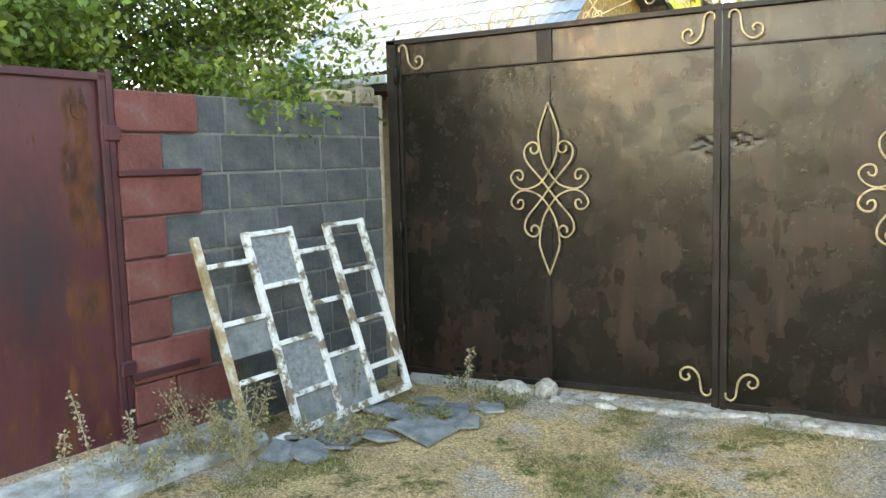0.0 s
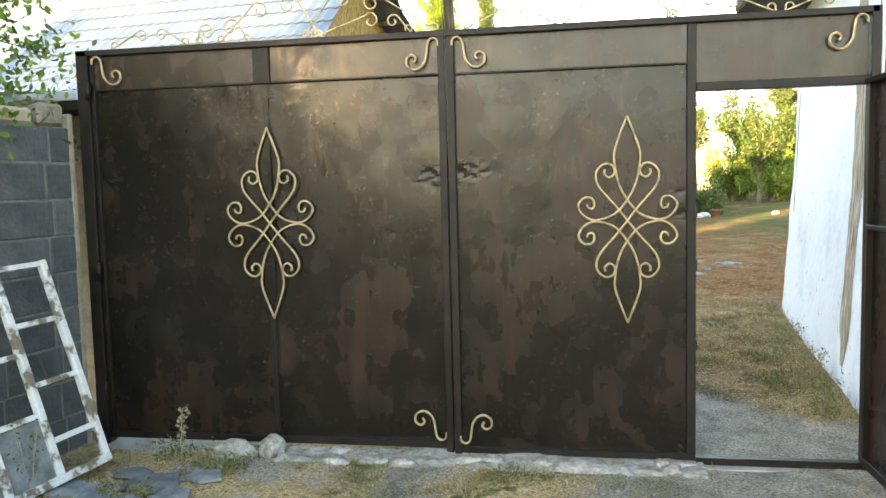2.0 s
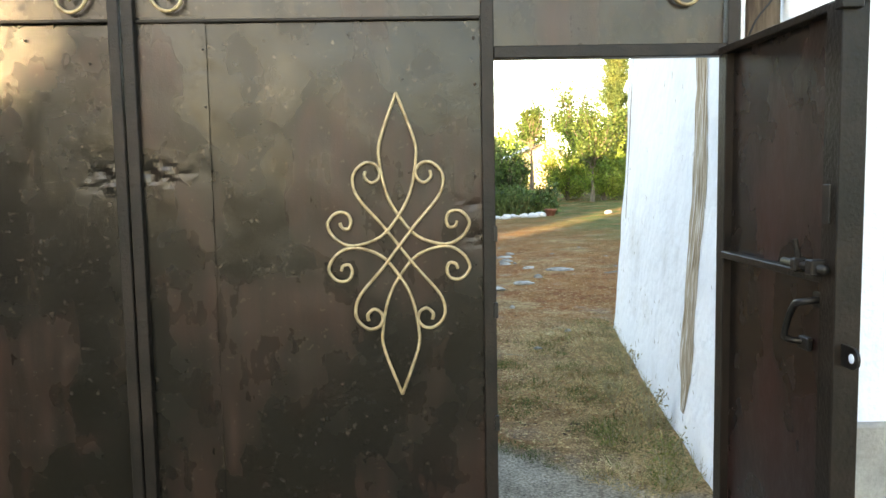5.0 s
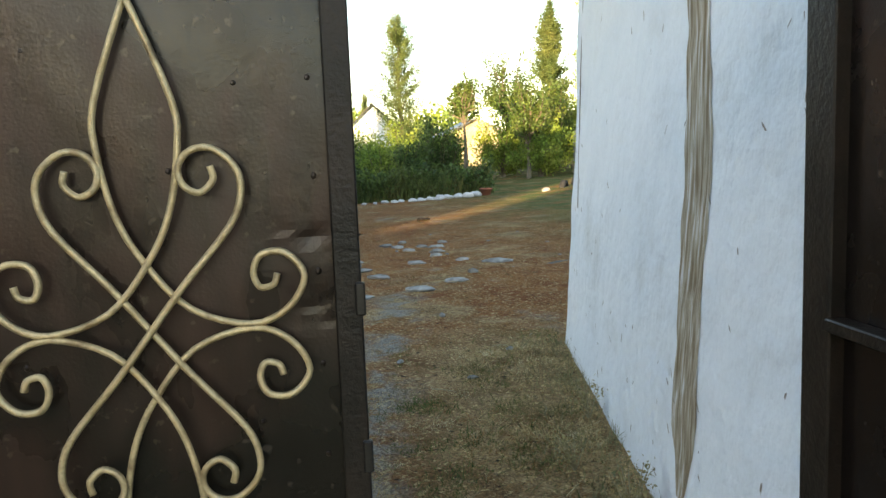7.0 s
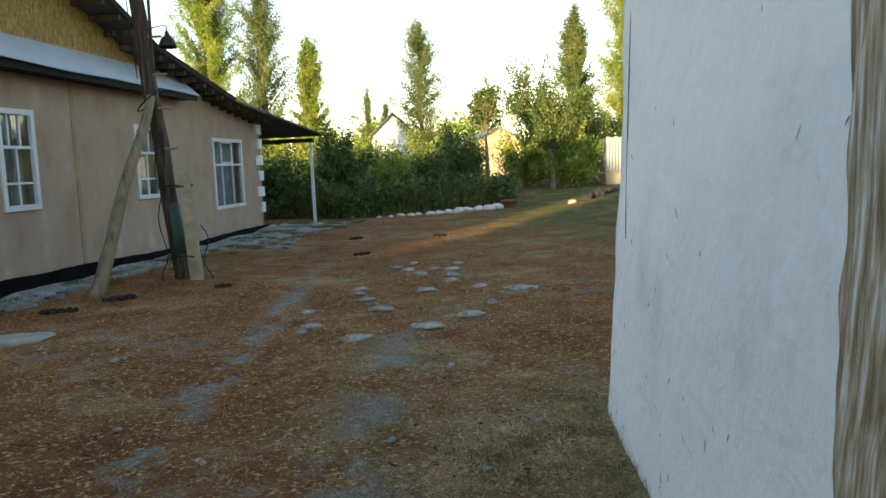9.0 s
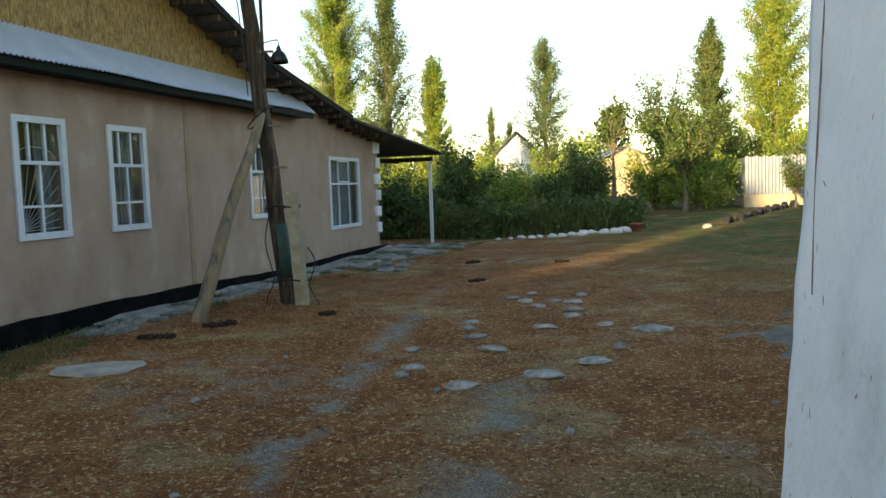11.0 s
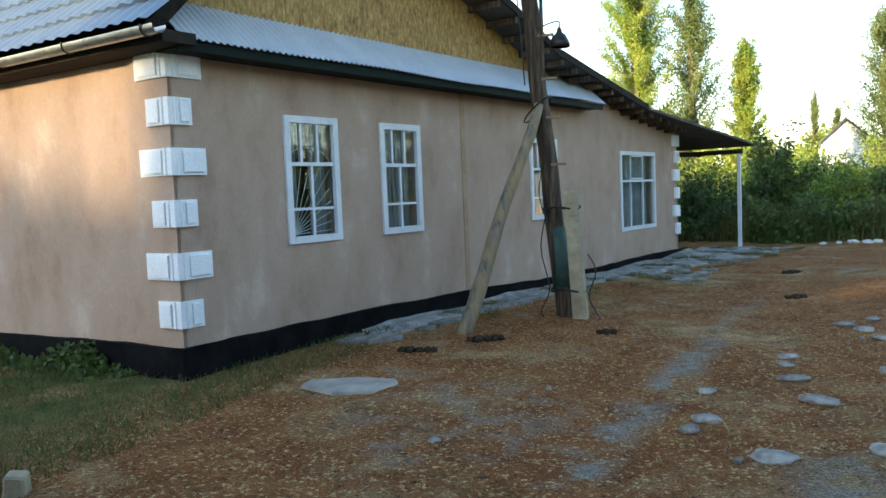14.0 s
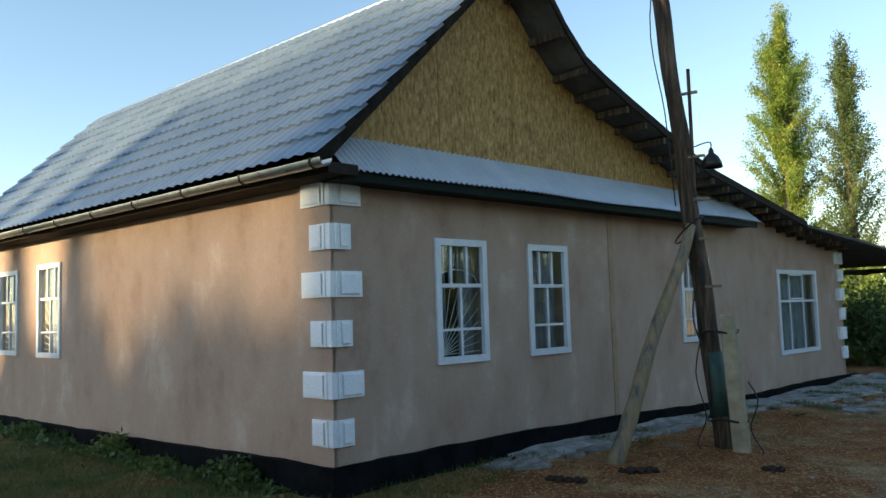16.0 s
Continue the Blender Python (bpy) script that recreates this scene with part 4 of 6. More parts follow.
# ---- slabs and stones by the gate ----
def slab(name, x, y, r, thick, seed, material, label, category="slab", tilt=(0, 0), sides=6, group="", squash=1.0, turn=0.0, lift=0.0):
    rng = random.Random(seed)
    bm = bmesh.new()
    pts = []
    for k in range(sides):
        ang = 2 * math.pi * (k + rng.uniform(-0.25, 0.25)) / sides
        rr = r * rng.uniform(0.75, 1.15)
        pts.append((rr * math.cos(ang), squash * rr * math.sin(ang)))
    v0 = [bm.verts.new((a, b, 0)) for a, b in pts]
    v1 = [bm.verts.new((a * 0.97, b * 0.97, thick)) for a, b in pts]
    bm.faces.new(v0[::-1])
    bm.faces.new(v1)
    for k in range(sides):
        bm.faces.new((v0[k], v0[(k + 1) % sides], v1[(k + 1) % sides], v1[k]))
    ob = part(name, bm, material)
    ob.matrix_world = pose(x, y, gz(x, y) + lift, tilt[0], tilt[1], turn)
    return tagged(ob, label, category, group)


for i, (x, y, r, tx, ty, sides, turn) in enumerate(((-0.36, -1.08, 0.25, 4, 8, 4, 40), (-0.38, -0.66, 0.17, -4, 5, 5, 10), (-0.9, -1.2, 0.17, 6, 12, 5, 30), (-0.74, -1.66, 0.13, 0, 14, 6, 0),
                                                    (-0.6, -0.85, 0.16, 3, 2, 5, 70), (-0.82, -0.82, 0.14, -5, 6, 5, 0), (-0.72, -1.42, 0.12, 10, 0, 5, 20), (-0.95, -1.5, 0.11, -8, 10, 5, 50),
                                                    (-0.52, -1.3, 0.13, -6, 9, 5, 15), (-0.2, -0.85, 0.12, 5, -4, 5, 60), (-0.6, -0.55, 0.11, 2, 5, 5, 25), (-0.86, -1.75, 0.12, 9, -12, 5, 80), (-0.62, -1.55, 0.09, -14, 6, 4, 35), (-0.15, -0.55, 0.1, 3, 3, 5, 0))):
    slab("slate_slab", x, y, r, 0.015, 30 + i, M_SLAB, "broken grey slate slab on the dry ground", "slab", (tx, ty), sides, "broken slabs by the wall", turn=turn, lift=0.025)


def rounded_stone(name, x, y, sx, sy, sz, seed, material, label, category="stone", group="", sink=0.4, turn=0.0, rugged=0.38):
    bm = bmesh.new()
    bmesh.ops.create_icosphere(bm, subdivisions=3, radius=1)
    for v in bm.verts:
        p = v.co.copy()
        v.co *= 1 + rugged * noise.noise(p * 1.3 + Vector((seed * 7.1, 0, 0))) + 0.35 * rugged * noise.noise(p * 3.4 + Vector((0, seed * 3.3, 0)))
        v.co = Vector((v.co.x * sx, v.co.y * sy, v.co.z * sz))
    ob = part(name, bm, material, smooth=rugged > 0.3)
    ob.matrix_world = pose(x, y, gz(x, y) + sz * (1 - 2 * sink), 0, 0, turn)
    return tagged(ob, label, category, group)


rounded_stone("boulder", -0.17, -0.16, 0.15, 0.09, 0.075, 1, M_FOOTING, "pale rounded stone at the foot of the gate", sink=0.3, rugged=0.25)
rounded_stone("boulder", 0.06, -0.12, 0.085, 0.08, 0.09, 2, M_FOOTING, "pale grey stone at the foot of the gate", sink=0.3, rugged=0.25)
rng_s = random.Random(11)
for k in range(16):
    x = rng_s.uniform(0.25, 2.4)
    rounded_stone("rubble_stone", x, rng_s.uniform(-0.24, -0.05), rng_s.uniform(0.05, 0.1), rng_s.uniform(0.04, 0.07), rng_s.uniform(0.02, 0.035), 40 + k, M_FOOTING,
                  "pale concrete rubble under the gate", group="rubble under the gate", sink=0.35, turn=rng_s.uniform(-30, 30))


def crumbled_strip():
    """Broken concrete before the gate, ragged where the earth covers it."""
    bm = bmesh.new()
    rows = []
    for i in range(150):
        x = 0.12 + 2.42 * i / 149
        row = []
        for k in range(24):
            y = -0.36 + 0.36 * k / 23
            h = 0.03 * noise.noise(Vector((x * 3.5, y * 6, 3))) + 0.007 * noise.noise(Vector((x * 17, y * 19, 1))) + 0.005 * noise.noise(Vector((x * 45, y * 45, 1)))
            row.append(bm.verts.new((x, y, gz(x, y) + 0.012 + h - 0.09 * max(0, (-0.19 - y) / 0.17))))
        rows.append(row)
    for a, b in zip(rows, rows[1:]):
        for k in range(23):
            bm.faces.new((a[k], b[k], b[k + 1], a[k + 1]))
    return bm


tagged(part("crumbled_footing", crumbled_strip(), M_FOOTING, smooth=True), "crumbling pale concrete footing under the gate", "footing", kind="structure")
sill = tagged(part("sill", boxes(((-1.1, -0.1, -0.3), (3.6, 0.14, -0.055)), bevel=0.02), M_CONC), "worn concrete sill under the gate", "sill", kind="structure")

# ---- house: local x out of the gable wall into the yard, y along that wall, z up ----
HOUSE = pose(-2.64, 7.71, 0, 0, 0, -10)
house = thing("house", "single-storey beige plastered house with blue-grey metal tile roof", "house", at=HOUSE)
SKEW = 0.0694   # the street-side wall stands four degrees off square
HL = 10.2       # length of the street-side wall
RIDGE = (2.42, 5.98)
SLOPE = [(2.42, 5.98), (2.98, 5.52), (3.25, 5.21), (3.63, 4.89), (4.06, 4.71), (4.6, 4.52), (5.5, 4.22), (6.7, 3.80), (10.3, 3.17), (15.9, 2.58)]   # yard-end profile of the far slope


def wall_grid(us, zs, holes, u0, u1, z0, z1, to, t):
    """A wall from u0 to u1, z0 to z1, with holes (a, b, c, d) through its thickness t."""
    cu = sorted({u0, u1, *[h[0] for h in holes], *[h[1] for h in holes]})
    cz = sorted({z0, z1, *[h[2] for h in holes], *[h[3] for h in holes]})
    solid = lambda u, z: u0 < u < u1 and z0 < z < z1 and not any(h[0] < u < h[1] and h[2] < z < h[3] for h in holes)
    bm = bmesh.new()
    V = lambda u, z, d: bm.verts.new(to(u, z, d))
    for a, b in zip(cu, cu[1:]):
        for c, d in zip(cz, cz[1:]):
            um, zm = (a + b) / 2, (c + d) / 2
            if not solid(um, zm):
                continue
            bm.faces.new((V(a, c, 0), V(b, c, 0), V(b, d, 0), V(a, d, 0)))
            bm.faces.new((V(a, c, t), V(a, d, t), V(b, d, t), V(b, c, t)))
            e = 1e-3
            for (p, q), (uu, zz) in ((((a, c), (b, c)), (um, c - e)), (((b, c), (b, d)), (b + e, zm)), (((b, d), (a, d)), (um, d + e)), (((a, d), (a, c)), (a - e, zm))):
                if not solid(uu, zz):
                    bm.faces.new((V(*p, 0), V(*p, t), V(*q, t), V(*q, 0)))
    bmesh.ops.remove_doubles(bm, verts=bm.verts, dist=1e-4)
    bmesh.ops.recalc_face_normals(bm, faces=bm.faces)
    return bm


yard_side = lambda u, z, d: Vector((-d, u, z))
street_side = lambda u, z, d: Vector((-u, -SKEW * u + d, z))
YW = [(1.39, 2.135, 1.24, 2.545), (2.93, 3.655, 1.245, 2.535), (6.54, 7.37, 1.23, 2.47), (9.99, 11.725, 0.825, 2.33)]
SW = [(6.20, 7.01, 1.285, 2.65), (7.86, 8.64, 1.30, 2.62)]
part("wall", wall_grid(0, 0, YW, 0.0, 13.12, 0.1, 2.75, yard_side, 0.32), M_PLASTER, house)
part("wall", wall_grid(0, 0, SW, 0.0, HL, 0.1, 3.12, street_side, 0.32), M_PLASTER, house)
part("wall", prism(bmesh.new(), [(0, 2.75), (13.12, 2.75), (13.12, 2.80), (10.3, 3.08), (8.4, 3.40), (0, 3.5)], 0, 0.32, yard_side), M_PLASTER, house)
part("wall", boxes(((-HL, 13.0, 0.0), (-0.0, 13.12, 2.7)), ((-HL, -0.4, 0.0), (-HL + 0.2, 13.12, 3.1))), M_PLASTER, house)
# ceiling and floor take the dark colour too, as painted indoor shade
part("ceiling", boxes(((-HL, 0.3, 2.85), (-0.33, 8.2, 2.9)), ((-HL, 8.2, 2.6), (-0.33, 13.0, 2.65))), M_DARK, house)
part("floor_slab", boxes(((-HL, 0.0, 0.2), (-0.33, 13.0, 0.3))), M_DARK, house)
# plinth, slightly uneven at the top
PLINTH_TOP = {True: ([-0.06, 1.9, 4.5, 7.0, 8.5, 11.6, 13.6], [0.35, 0.355, 0.325, 0.235, 0.22, 0.24, 0.20]), False: ([-0.06, 0.8, 3.7, HL], [0.345, 0.355, 0.305, 0.27])}
for to, ln in ((yard_side, 13.6), (street_side, HL)):
    bm = bmesh.new()
    k = 90
    line = []
    for i in range(k + 1):
        u = -0.06 + (ln + 0.06) * i / k
        line.append((u, float(np.interp(u, *PLINTH_TOP[to is yard_side])) + 0.016 * noise.noise(Vector((u * 2.6, ln, 0)))))
    prism(bm, line + [(ln, -0.3), (-0.06, -0.3)], -0.07, 0.05, to)
    part("plinth", bm, M_PLINTH, house, "black tarred plinth")
# corner pier, a little proud, and the trim strip over a wall joint
part("corner_pier", boxes(((-0.02, -0.02, 0.27), (0.02, 0.46, 3.1)), bevel=0.003), M_PLASTER, house)
part("corner_pier", prism(bmesh.new(), [(-0.02, 0.27), (0.5, 0.27), (0.5, 3.1), (-0.02, 3.1)], -0.02, 0.02, street_side), M_PLASTER, house)
part("joint_strip", boxes(((-0.01, 4.63, 0.25), (0.012, 4.73, 3.1)), bevel=0.003), M_JOINT, house, "ochre-stained joint strip")


def window(parent, to, u0, u1, z0, z1, wide=False, grille=False):
    """White painted wooden casement: casing, glazing bars, panes, and a curtain behind."""
    win = thing("window", "", "")
    win.parent = parent
    for k in ("label", "category"):
        if k in win:
            del win[k]
    tagged(win, "white painted wooden casement with curtains")

    def bar(name, a, b, c, d, d0=-0.03, d1=0.03, mat=M_FRAME):
        return part(name, prism(bmesh.new(), [(a, c), (b, c), (b, d), (a, d)], d0, d1, to), mat, win)

    w = 0.065
    bar("casing", u0 - 0.03, u0 + w - 0.02, z0 - 0.03, z1 + 0.03)
    bar("casing", u1 - w + 0.02, u1 + 0.03, z0 - 0.03, z1 + 0.03)
    bar("casing", u0 + w - 0.02, u1 - w + 0.02, z1 - w + 0.02, z1 + 0.03)
    bar("sill", u0 + w - 0.02, u1 - w + 0.02, z0 - 0.03, z0 + w - 0.02, -0.035)
    a, b, c, d = u0 + w - 0.02, u1 - w + 0.02, z0 + w - 0.02, z1 - w + 0.02
    zt = c + (d - c) * 0.64
    zl = c + (d - c) * 0.24
    t = 0.02
    bar("transom", a, b, zt - t, zt + t, 0.0, 0.05)
    cols3 = [a + (b - a) * f for f in ((0.3, 0.68) if wide else (0.28, 0.66))]
    for x in cols3:
        bar("glazing_bar", x - t * 0.8, x + t * 0.8, zt + t, d, 0.005, 0.045)
    lows = cols3 if wide else [(a + b) / 2]
    for x in lows:
        bar("glazing_bar", x - t * 0.8, x + t * 0.8, c, zt - t, 0.005, 0.045)
    if not wide:
        edges = [a, *lows, b]
        for p, q in zip(edges, edges[1:]):
            bar("glazing_bar", p + t * 0.8, q - t * 0.8, zl - t * 0.7, zl + t * 0.7, 0.008, 0.042)
    else:
        bar("vent_frame", cols3[0] + 0.02, cols3[1] - 0.02, d - 0.03, d, -0.01, 0.03)
        bar("vent_frame", cols3[0] + 0.02, cols3[1] - 0.02, zt + 0.03, zt + 0.06, -0.01, 0.03)
    pane = bar("pane", a, b, c, d, 0.02, 0.024, glass_mat)
    pane.visible_shadow = False
    bm = bmesh.new()
    for lo, hi in ((a - 0.02, a + (b - a) * (0.36 if grille else 0.49)), (a + (b - a) * (0.64 if grille else 0.51), b + 0.02)):
        n = 24
        row = []
        for i in range(n + 1):
            u = lo + (hi - lo) * i / n
            dd = 0.16 + 0.018 * math.sin(i * 1.9) + 0.01 * math.sin(i * 0.7)
            row.append((bm.verts.new(to(u, c - 0.03, dd)), bm.verts.new(to(u, d + 0.03, dd + 0.01))))
        for p, q in zip(row, row[1:]):
            bm.faces.new((p[0], q[0], q[1], p[1]))
    part("curtain", bm, M_CURTAIN, win, "pale hanging curtain", True)
    if grille:
        gx, g0 = a + (b - a) * 0.1, c + 0.02
        for k in range(11):
            ang = math.radians(2 + 9.5 * k)
            ex, ez = gx + 1.6 * math.cos(ang), g0 + 1.6 * math.sin(ang)
            s = min(1, (b - gx) / max(1e-6, ex - gx), (zt - 0.04 - g0) / max(1e-6, ez - g0))
            part("grille_bar", tube(bmesh.new(), [to(gx, g0, 0.07), to(gx + (ex - gx) * s, g0 + (ez - g0) * s, 0.07)], 0.006, 5), M_FRAME, win, "white sunburst grille bar")
        arc = [(a + (b - a) * (0.5 + 0.5 * math.cos(q)), zt + 0.02 + 0.16 * math.sin(q)) for q in np.linspace(0, math.pi, 14)]
        part("grille_bar", tube(bmesh.new(), [to(u, z, 0.07) for u, z in arc], 0.006, 5), M_FRAME, win, "white arched grille bar")
    # dark sheet behind: its colour stands in for the unlit room
    part("gloom_sheet", prism(bmesh.new(), [(u0 - 0.6, z0 - 0.6), (u1 + 0.6, z0 - 0.6), (u1 + 0.6, z1 + 0.2), (u0 - 0.6, z1 + 0.2)], 1.2, 1.24, to), M_DARK, win)
    return win


for i, h in enumerate(YW):
    window(house, yard_side, *h, wide=i == 3, grille=i == 0)
for h in SW:
    window(house, street_side, *h, grille=True)


def quoin(zc, wide, y0, s):
    """A moulded corner block wrapping both walls; s=1 at the street corner, -1 at the far corner."""
    w, wl, h = (0.335, 0.395, 0.125) if wide else (0.205, 0.265, 0.125)
    o = 0.05
    k = SKEW if s > 0 else 0
    up = lambda a, b, d: Vector((a, b, d))
    ell = [(-wl, y0 - s * o - k * wl), (o, y0 - s * o), (o, y0 + s * w), (0, y0 + s * w), (0, y0), (-wl, y0 - k * wl)]
    q = part("quoin", prism(bmesh.new(), ell, zc - h, zc + h, up), M_QUOIN, house, "white moulded corner block")
    for g, p in ((0.03, 0.012), (0.045, 0.022)):
        hh = h - g * 0.6
        y1, y2 = y0 + s * 0.07, y0 + s * (w - g)
        part("panel", boxes(((o, min(y1, y2), zc - hh), (o + p, max(y1, y2), zc + hh)), bevel=0.006), M_QUOIN, q)
        x1, x2 = -(wl - g), -0.07
        strip_ = [(x1, y0 - s * o + k * x1), (x2, y0 - s * o + k * x2), (x2, y0 - s * (o + p) + k * x2), (x1, y0 - s * (o + p) + k * x1)]
        part("panel", prism(bmesh.new(), strip_, zc - hh, zc + hh, up), M_QUOIN, q)
    for a, p in ((0.055, 0.012), (0.028, 0.02)):
        y1, y2 = y0 + s * (a - 0.014), y0 + s * (a + 0.004)
        part("flute", boxes(((o, min(y1, y2), zc - h), (o + p, max(y1, y2), zc + h))), M_QUOIN, q)
        part("flute", prism(bmesh.new(), [(-a - 0.004, y0 - s * o), (-a + 0.014, y0 - s * o), (-a + 0.014, y0 - s * (o + p)), (-a - 0.004, y0 - s * (o + p))], zc - h, zc + h, up), M_QUOIN, q)


for i, zc in enumerate((2.965, 2.535, 2.075, 1.60, 1.11, 0.66)):
    quoin(zc, i % 2 == 0, -0.0, 1)
for i, zc in enumerate((2.66, 2.30, 1.90, 1.50, 1.10, 0.70)):
    quoin(zc - 0.02, i % 2 == 0, 13.12, -1)


# street slope of the roof: pressed metal tiles
def tile_roof():
    bm = bmesh.new()
    e0, z0 = -0.42, 3.20           # eave line
    run, rise = RIDGE[0] - e0, RIDGE[1] - z0
    ln = math.hypot(run, rise)
    rows, per = 11, 0.19
    n = int((HL + 0.75) / per) * 6
    uu = [-0.5 + per * i / 6 for i in range(n + 1)]
    prev = None
    for r in range(rows):
        for f in (0.0, 1.0):
            s = (r + f - (0.04 if f == 0.0 else 0.0)) / rows      # each course laps over the one below
            lift = 0.060 - 0.036 * f
            cur = []
            for i, u in enumerate(uu):
                wave = 0.024 * (0.5 + 0.5 * math.cos(2 * math.pi * i / 6))
                dz = lift + wave
                y = e0 + run * s - rise / ln * dz - SKEW * u
                z = z0 + rise * s + run / ln * dz
                cur.append(bm.verts.new((-u, y, z)))
            if prev and f == 0.0:      # the step between two courses keeps sharp edges
                a, b = [[bm.verts.new(v.co) for v in ring] for ring in (prev, cur)]
            elif prev:
                a, b = prev, cur
            if prev:
                for i in range(n):
                    bm.faces.new((a[i], b[i], b[i + 1], a[i + 1]))
            prev = cur
    return bm


roof = thing("roof", "", "")
for k in ("label", "category"):
    if k in roof:
        del roof[k]
roof.parent = house
part("tile_sheet", tile_roof(), M_ROOF, roof, "blue-grey pressed metal roof tiles", True)
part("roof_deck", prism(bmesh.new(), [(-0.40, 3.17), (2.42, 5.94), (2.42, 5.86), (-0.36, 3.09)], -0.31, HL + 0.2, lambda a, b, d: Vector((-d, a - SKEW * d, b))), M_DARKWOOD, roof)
part("ridge_cap", tube(bmesh.new(), [(0.5, 2.42, 6.0), (-HL - 0.25, 2.42 - SKEW * (HL + 0.25), 6.0)], 0.035, 8), M_ROOF, roof)
# far slope, bending out over the lean-to and the porch
low = [(a, b - 0.05) for a, b in SLOPE]
part("slate_sheet", prism(bmesh.new(), SLOPE + low[::-1], -0.48, HL, lambda a, b, d: Vector((-d + (0.55 * max(0, a - 12) / 4 if d < 0 else 0), a, b))), M_SLATE, roof, "old dark grey roofing sheets")
for i in range(22):
    s = 2.75 + 0.46 * i
    for (a0, b0), (a1, b1) in zip(SLOPE, SLOPE[1:]):
        if a0 <= s <= a1:
            z = b0 + (b1 - b0) * (s - a0) / (a1 - a0) - 0.05
            part("purlin", boxes(((-0.3, s - 0.035, z - 0.11), (0.45, s + 0.035, z - 0.02)), bevel=0.004), M_POLE, roof, "projecting timber purlin")
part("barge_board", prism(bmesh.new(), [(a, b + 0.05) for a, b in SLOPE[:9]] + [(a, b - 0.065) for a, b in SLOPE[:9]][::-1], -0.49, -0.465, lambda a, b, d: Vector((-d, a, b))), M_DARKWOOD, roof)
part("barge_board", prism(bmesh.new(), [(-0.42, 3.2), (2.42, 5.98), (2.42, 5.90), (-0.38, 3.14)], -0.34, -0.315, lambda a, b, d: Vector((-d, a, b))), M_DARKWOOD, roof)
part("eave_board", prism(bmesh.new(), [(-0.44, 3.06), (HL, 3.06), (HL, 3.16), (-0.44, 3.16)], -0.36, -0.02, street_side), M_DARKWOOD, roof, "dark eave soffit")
# gable of chipboard sheets
gpoly = [(0.15, 3.5), (2.42, 5.9)] + [(a, b - 0.07) for a, b in SLOPE[1:8]] + [(8.2, 3.42)]
for a0, a1 in ((0.15, 1.55), (1.55, 2.8), (2.8, 4.05), (4.05, 5.3), (5.3, 8.2)):
    def top_at(s):
        for (p, q), (r_, t_) in zip(gpoly, gpoly[1:]):
            if p <= s <= r_:
                return q + (t_ - q) * (s - p) / (r_ - p)
        return 3.42
    inner = [(s, z) for s, z in gpoly if a0 < s < a1]
    poly = [(a0 + 0.004, 3.42 - 0.02), (a1 - 0.004, 3.42 - 0.02), (a1 - 0.004, top_at(a1)), *inner[::-1], (a0 + 0.004, top_at(a0))]
    part("gable_sheet", prism(bmesh.new(), poly, 0.06, 0.09, yard_side), M_OSB, house, "ochre chipboard gable sheet")


# pale corrugated strip over the gable wall, with a green fascia under it
def strip():
    bm = bmesh.new()
    n = 8 * 110
    rows = []
    for i in range(n + 1):
        s = -0.12 + 8.65 * i / n
        w = 0.010 * math.sin(2 * math.pi * i / 8)
        sag = 0.03 * noise.noise(Vector((s * 0.6, 2, 0)))
        rows.append([bm.verts.new((-0.08 + 0.5 * f, s, 3.575 - 0.455 * f + w + sag * f)) for f in (0, 0.5, 1)])
    for a, b in zip(rows, rows[1:]):
        for k in range(2):
            bm.faces.new((a[k], a[k + 1], b[k + 1], b[k]))
    return bm


part("corrugated_strip", strip(), M_STRIP, house, "pale corrugated metal strip", True)
part("fascia", boxes(((0.33, -0.12, 3.02), (0.37, 8.5, 3.11)), ((0.02, -0.12, 3.04), (0.33, 8.5, 3.08)), bevel=0.004), M_GREENWOOD, house, "dark green fascia board")
# gutter with brackets
gut = bmesh.new()
for i in range(41):
    u = -0.55 + (HL + 0.7) * i / 40
    ring = [gut.verts.new((-u, -SKEW * u - 0.47 + 0.065 * math.cos(a), 3.155 + 0.065 * math.sin(a))) for a in np.linspace(math.pi * 0.95, math.pi * 2.05, 9)]
    if i:
        for k in range(8):
            gut.faces.new((pr[k], pr[k + 1], ring[k + 1], ring[k]))
    pr = ring
gutter = part("gutter", gut, M_GUTTER, house, "zinc half-round gutter", True)
for i in range(10):
    u = -0.4 + 1.1 * i
    part("bracket", tube(bmesh.new(), [(-u, -SKEW * u - 0.47 + 0.07 * math.cos(a), 3.155 + 0.07 * math.sin(a)) for a in np.linspace(math.pi * 0.9, math.pi * 2.1, 9)], 0.008, 4), M_STEEL, gutter)

# porch at the far end
porch = thing("porch", "", "", at=None)
for k in ("label", "category"):
    if k in porch:
        del porch[k]
porch.parent = house
part("porch_post", boxes(((0.66, 15.46, 0.0), (0.74, 15.54, 2.35)), bevel=0.004), M_FRAME, porch, "white porch post")
part("beam", boxes(((-HL, 15.42, 2.35), (0.78, 15.56, 2.46)), ((-0.3, 13.1, 2.32), (-0.2, 15.5, 2.42)), bevel=0.004), M_DARKWOOD, porch)
part("step_slab", boxes(((-6.0, 13.15, -0.3), (0.9, 15.8, 0.065)), ((-0.4, 13.14, -0.3), (0.16, 13.6, 0.19)), bevel=0.02), M_CONC, porch, "grey concrete porch slab")
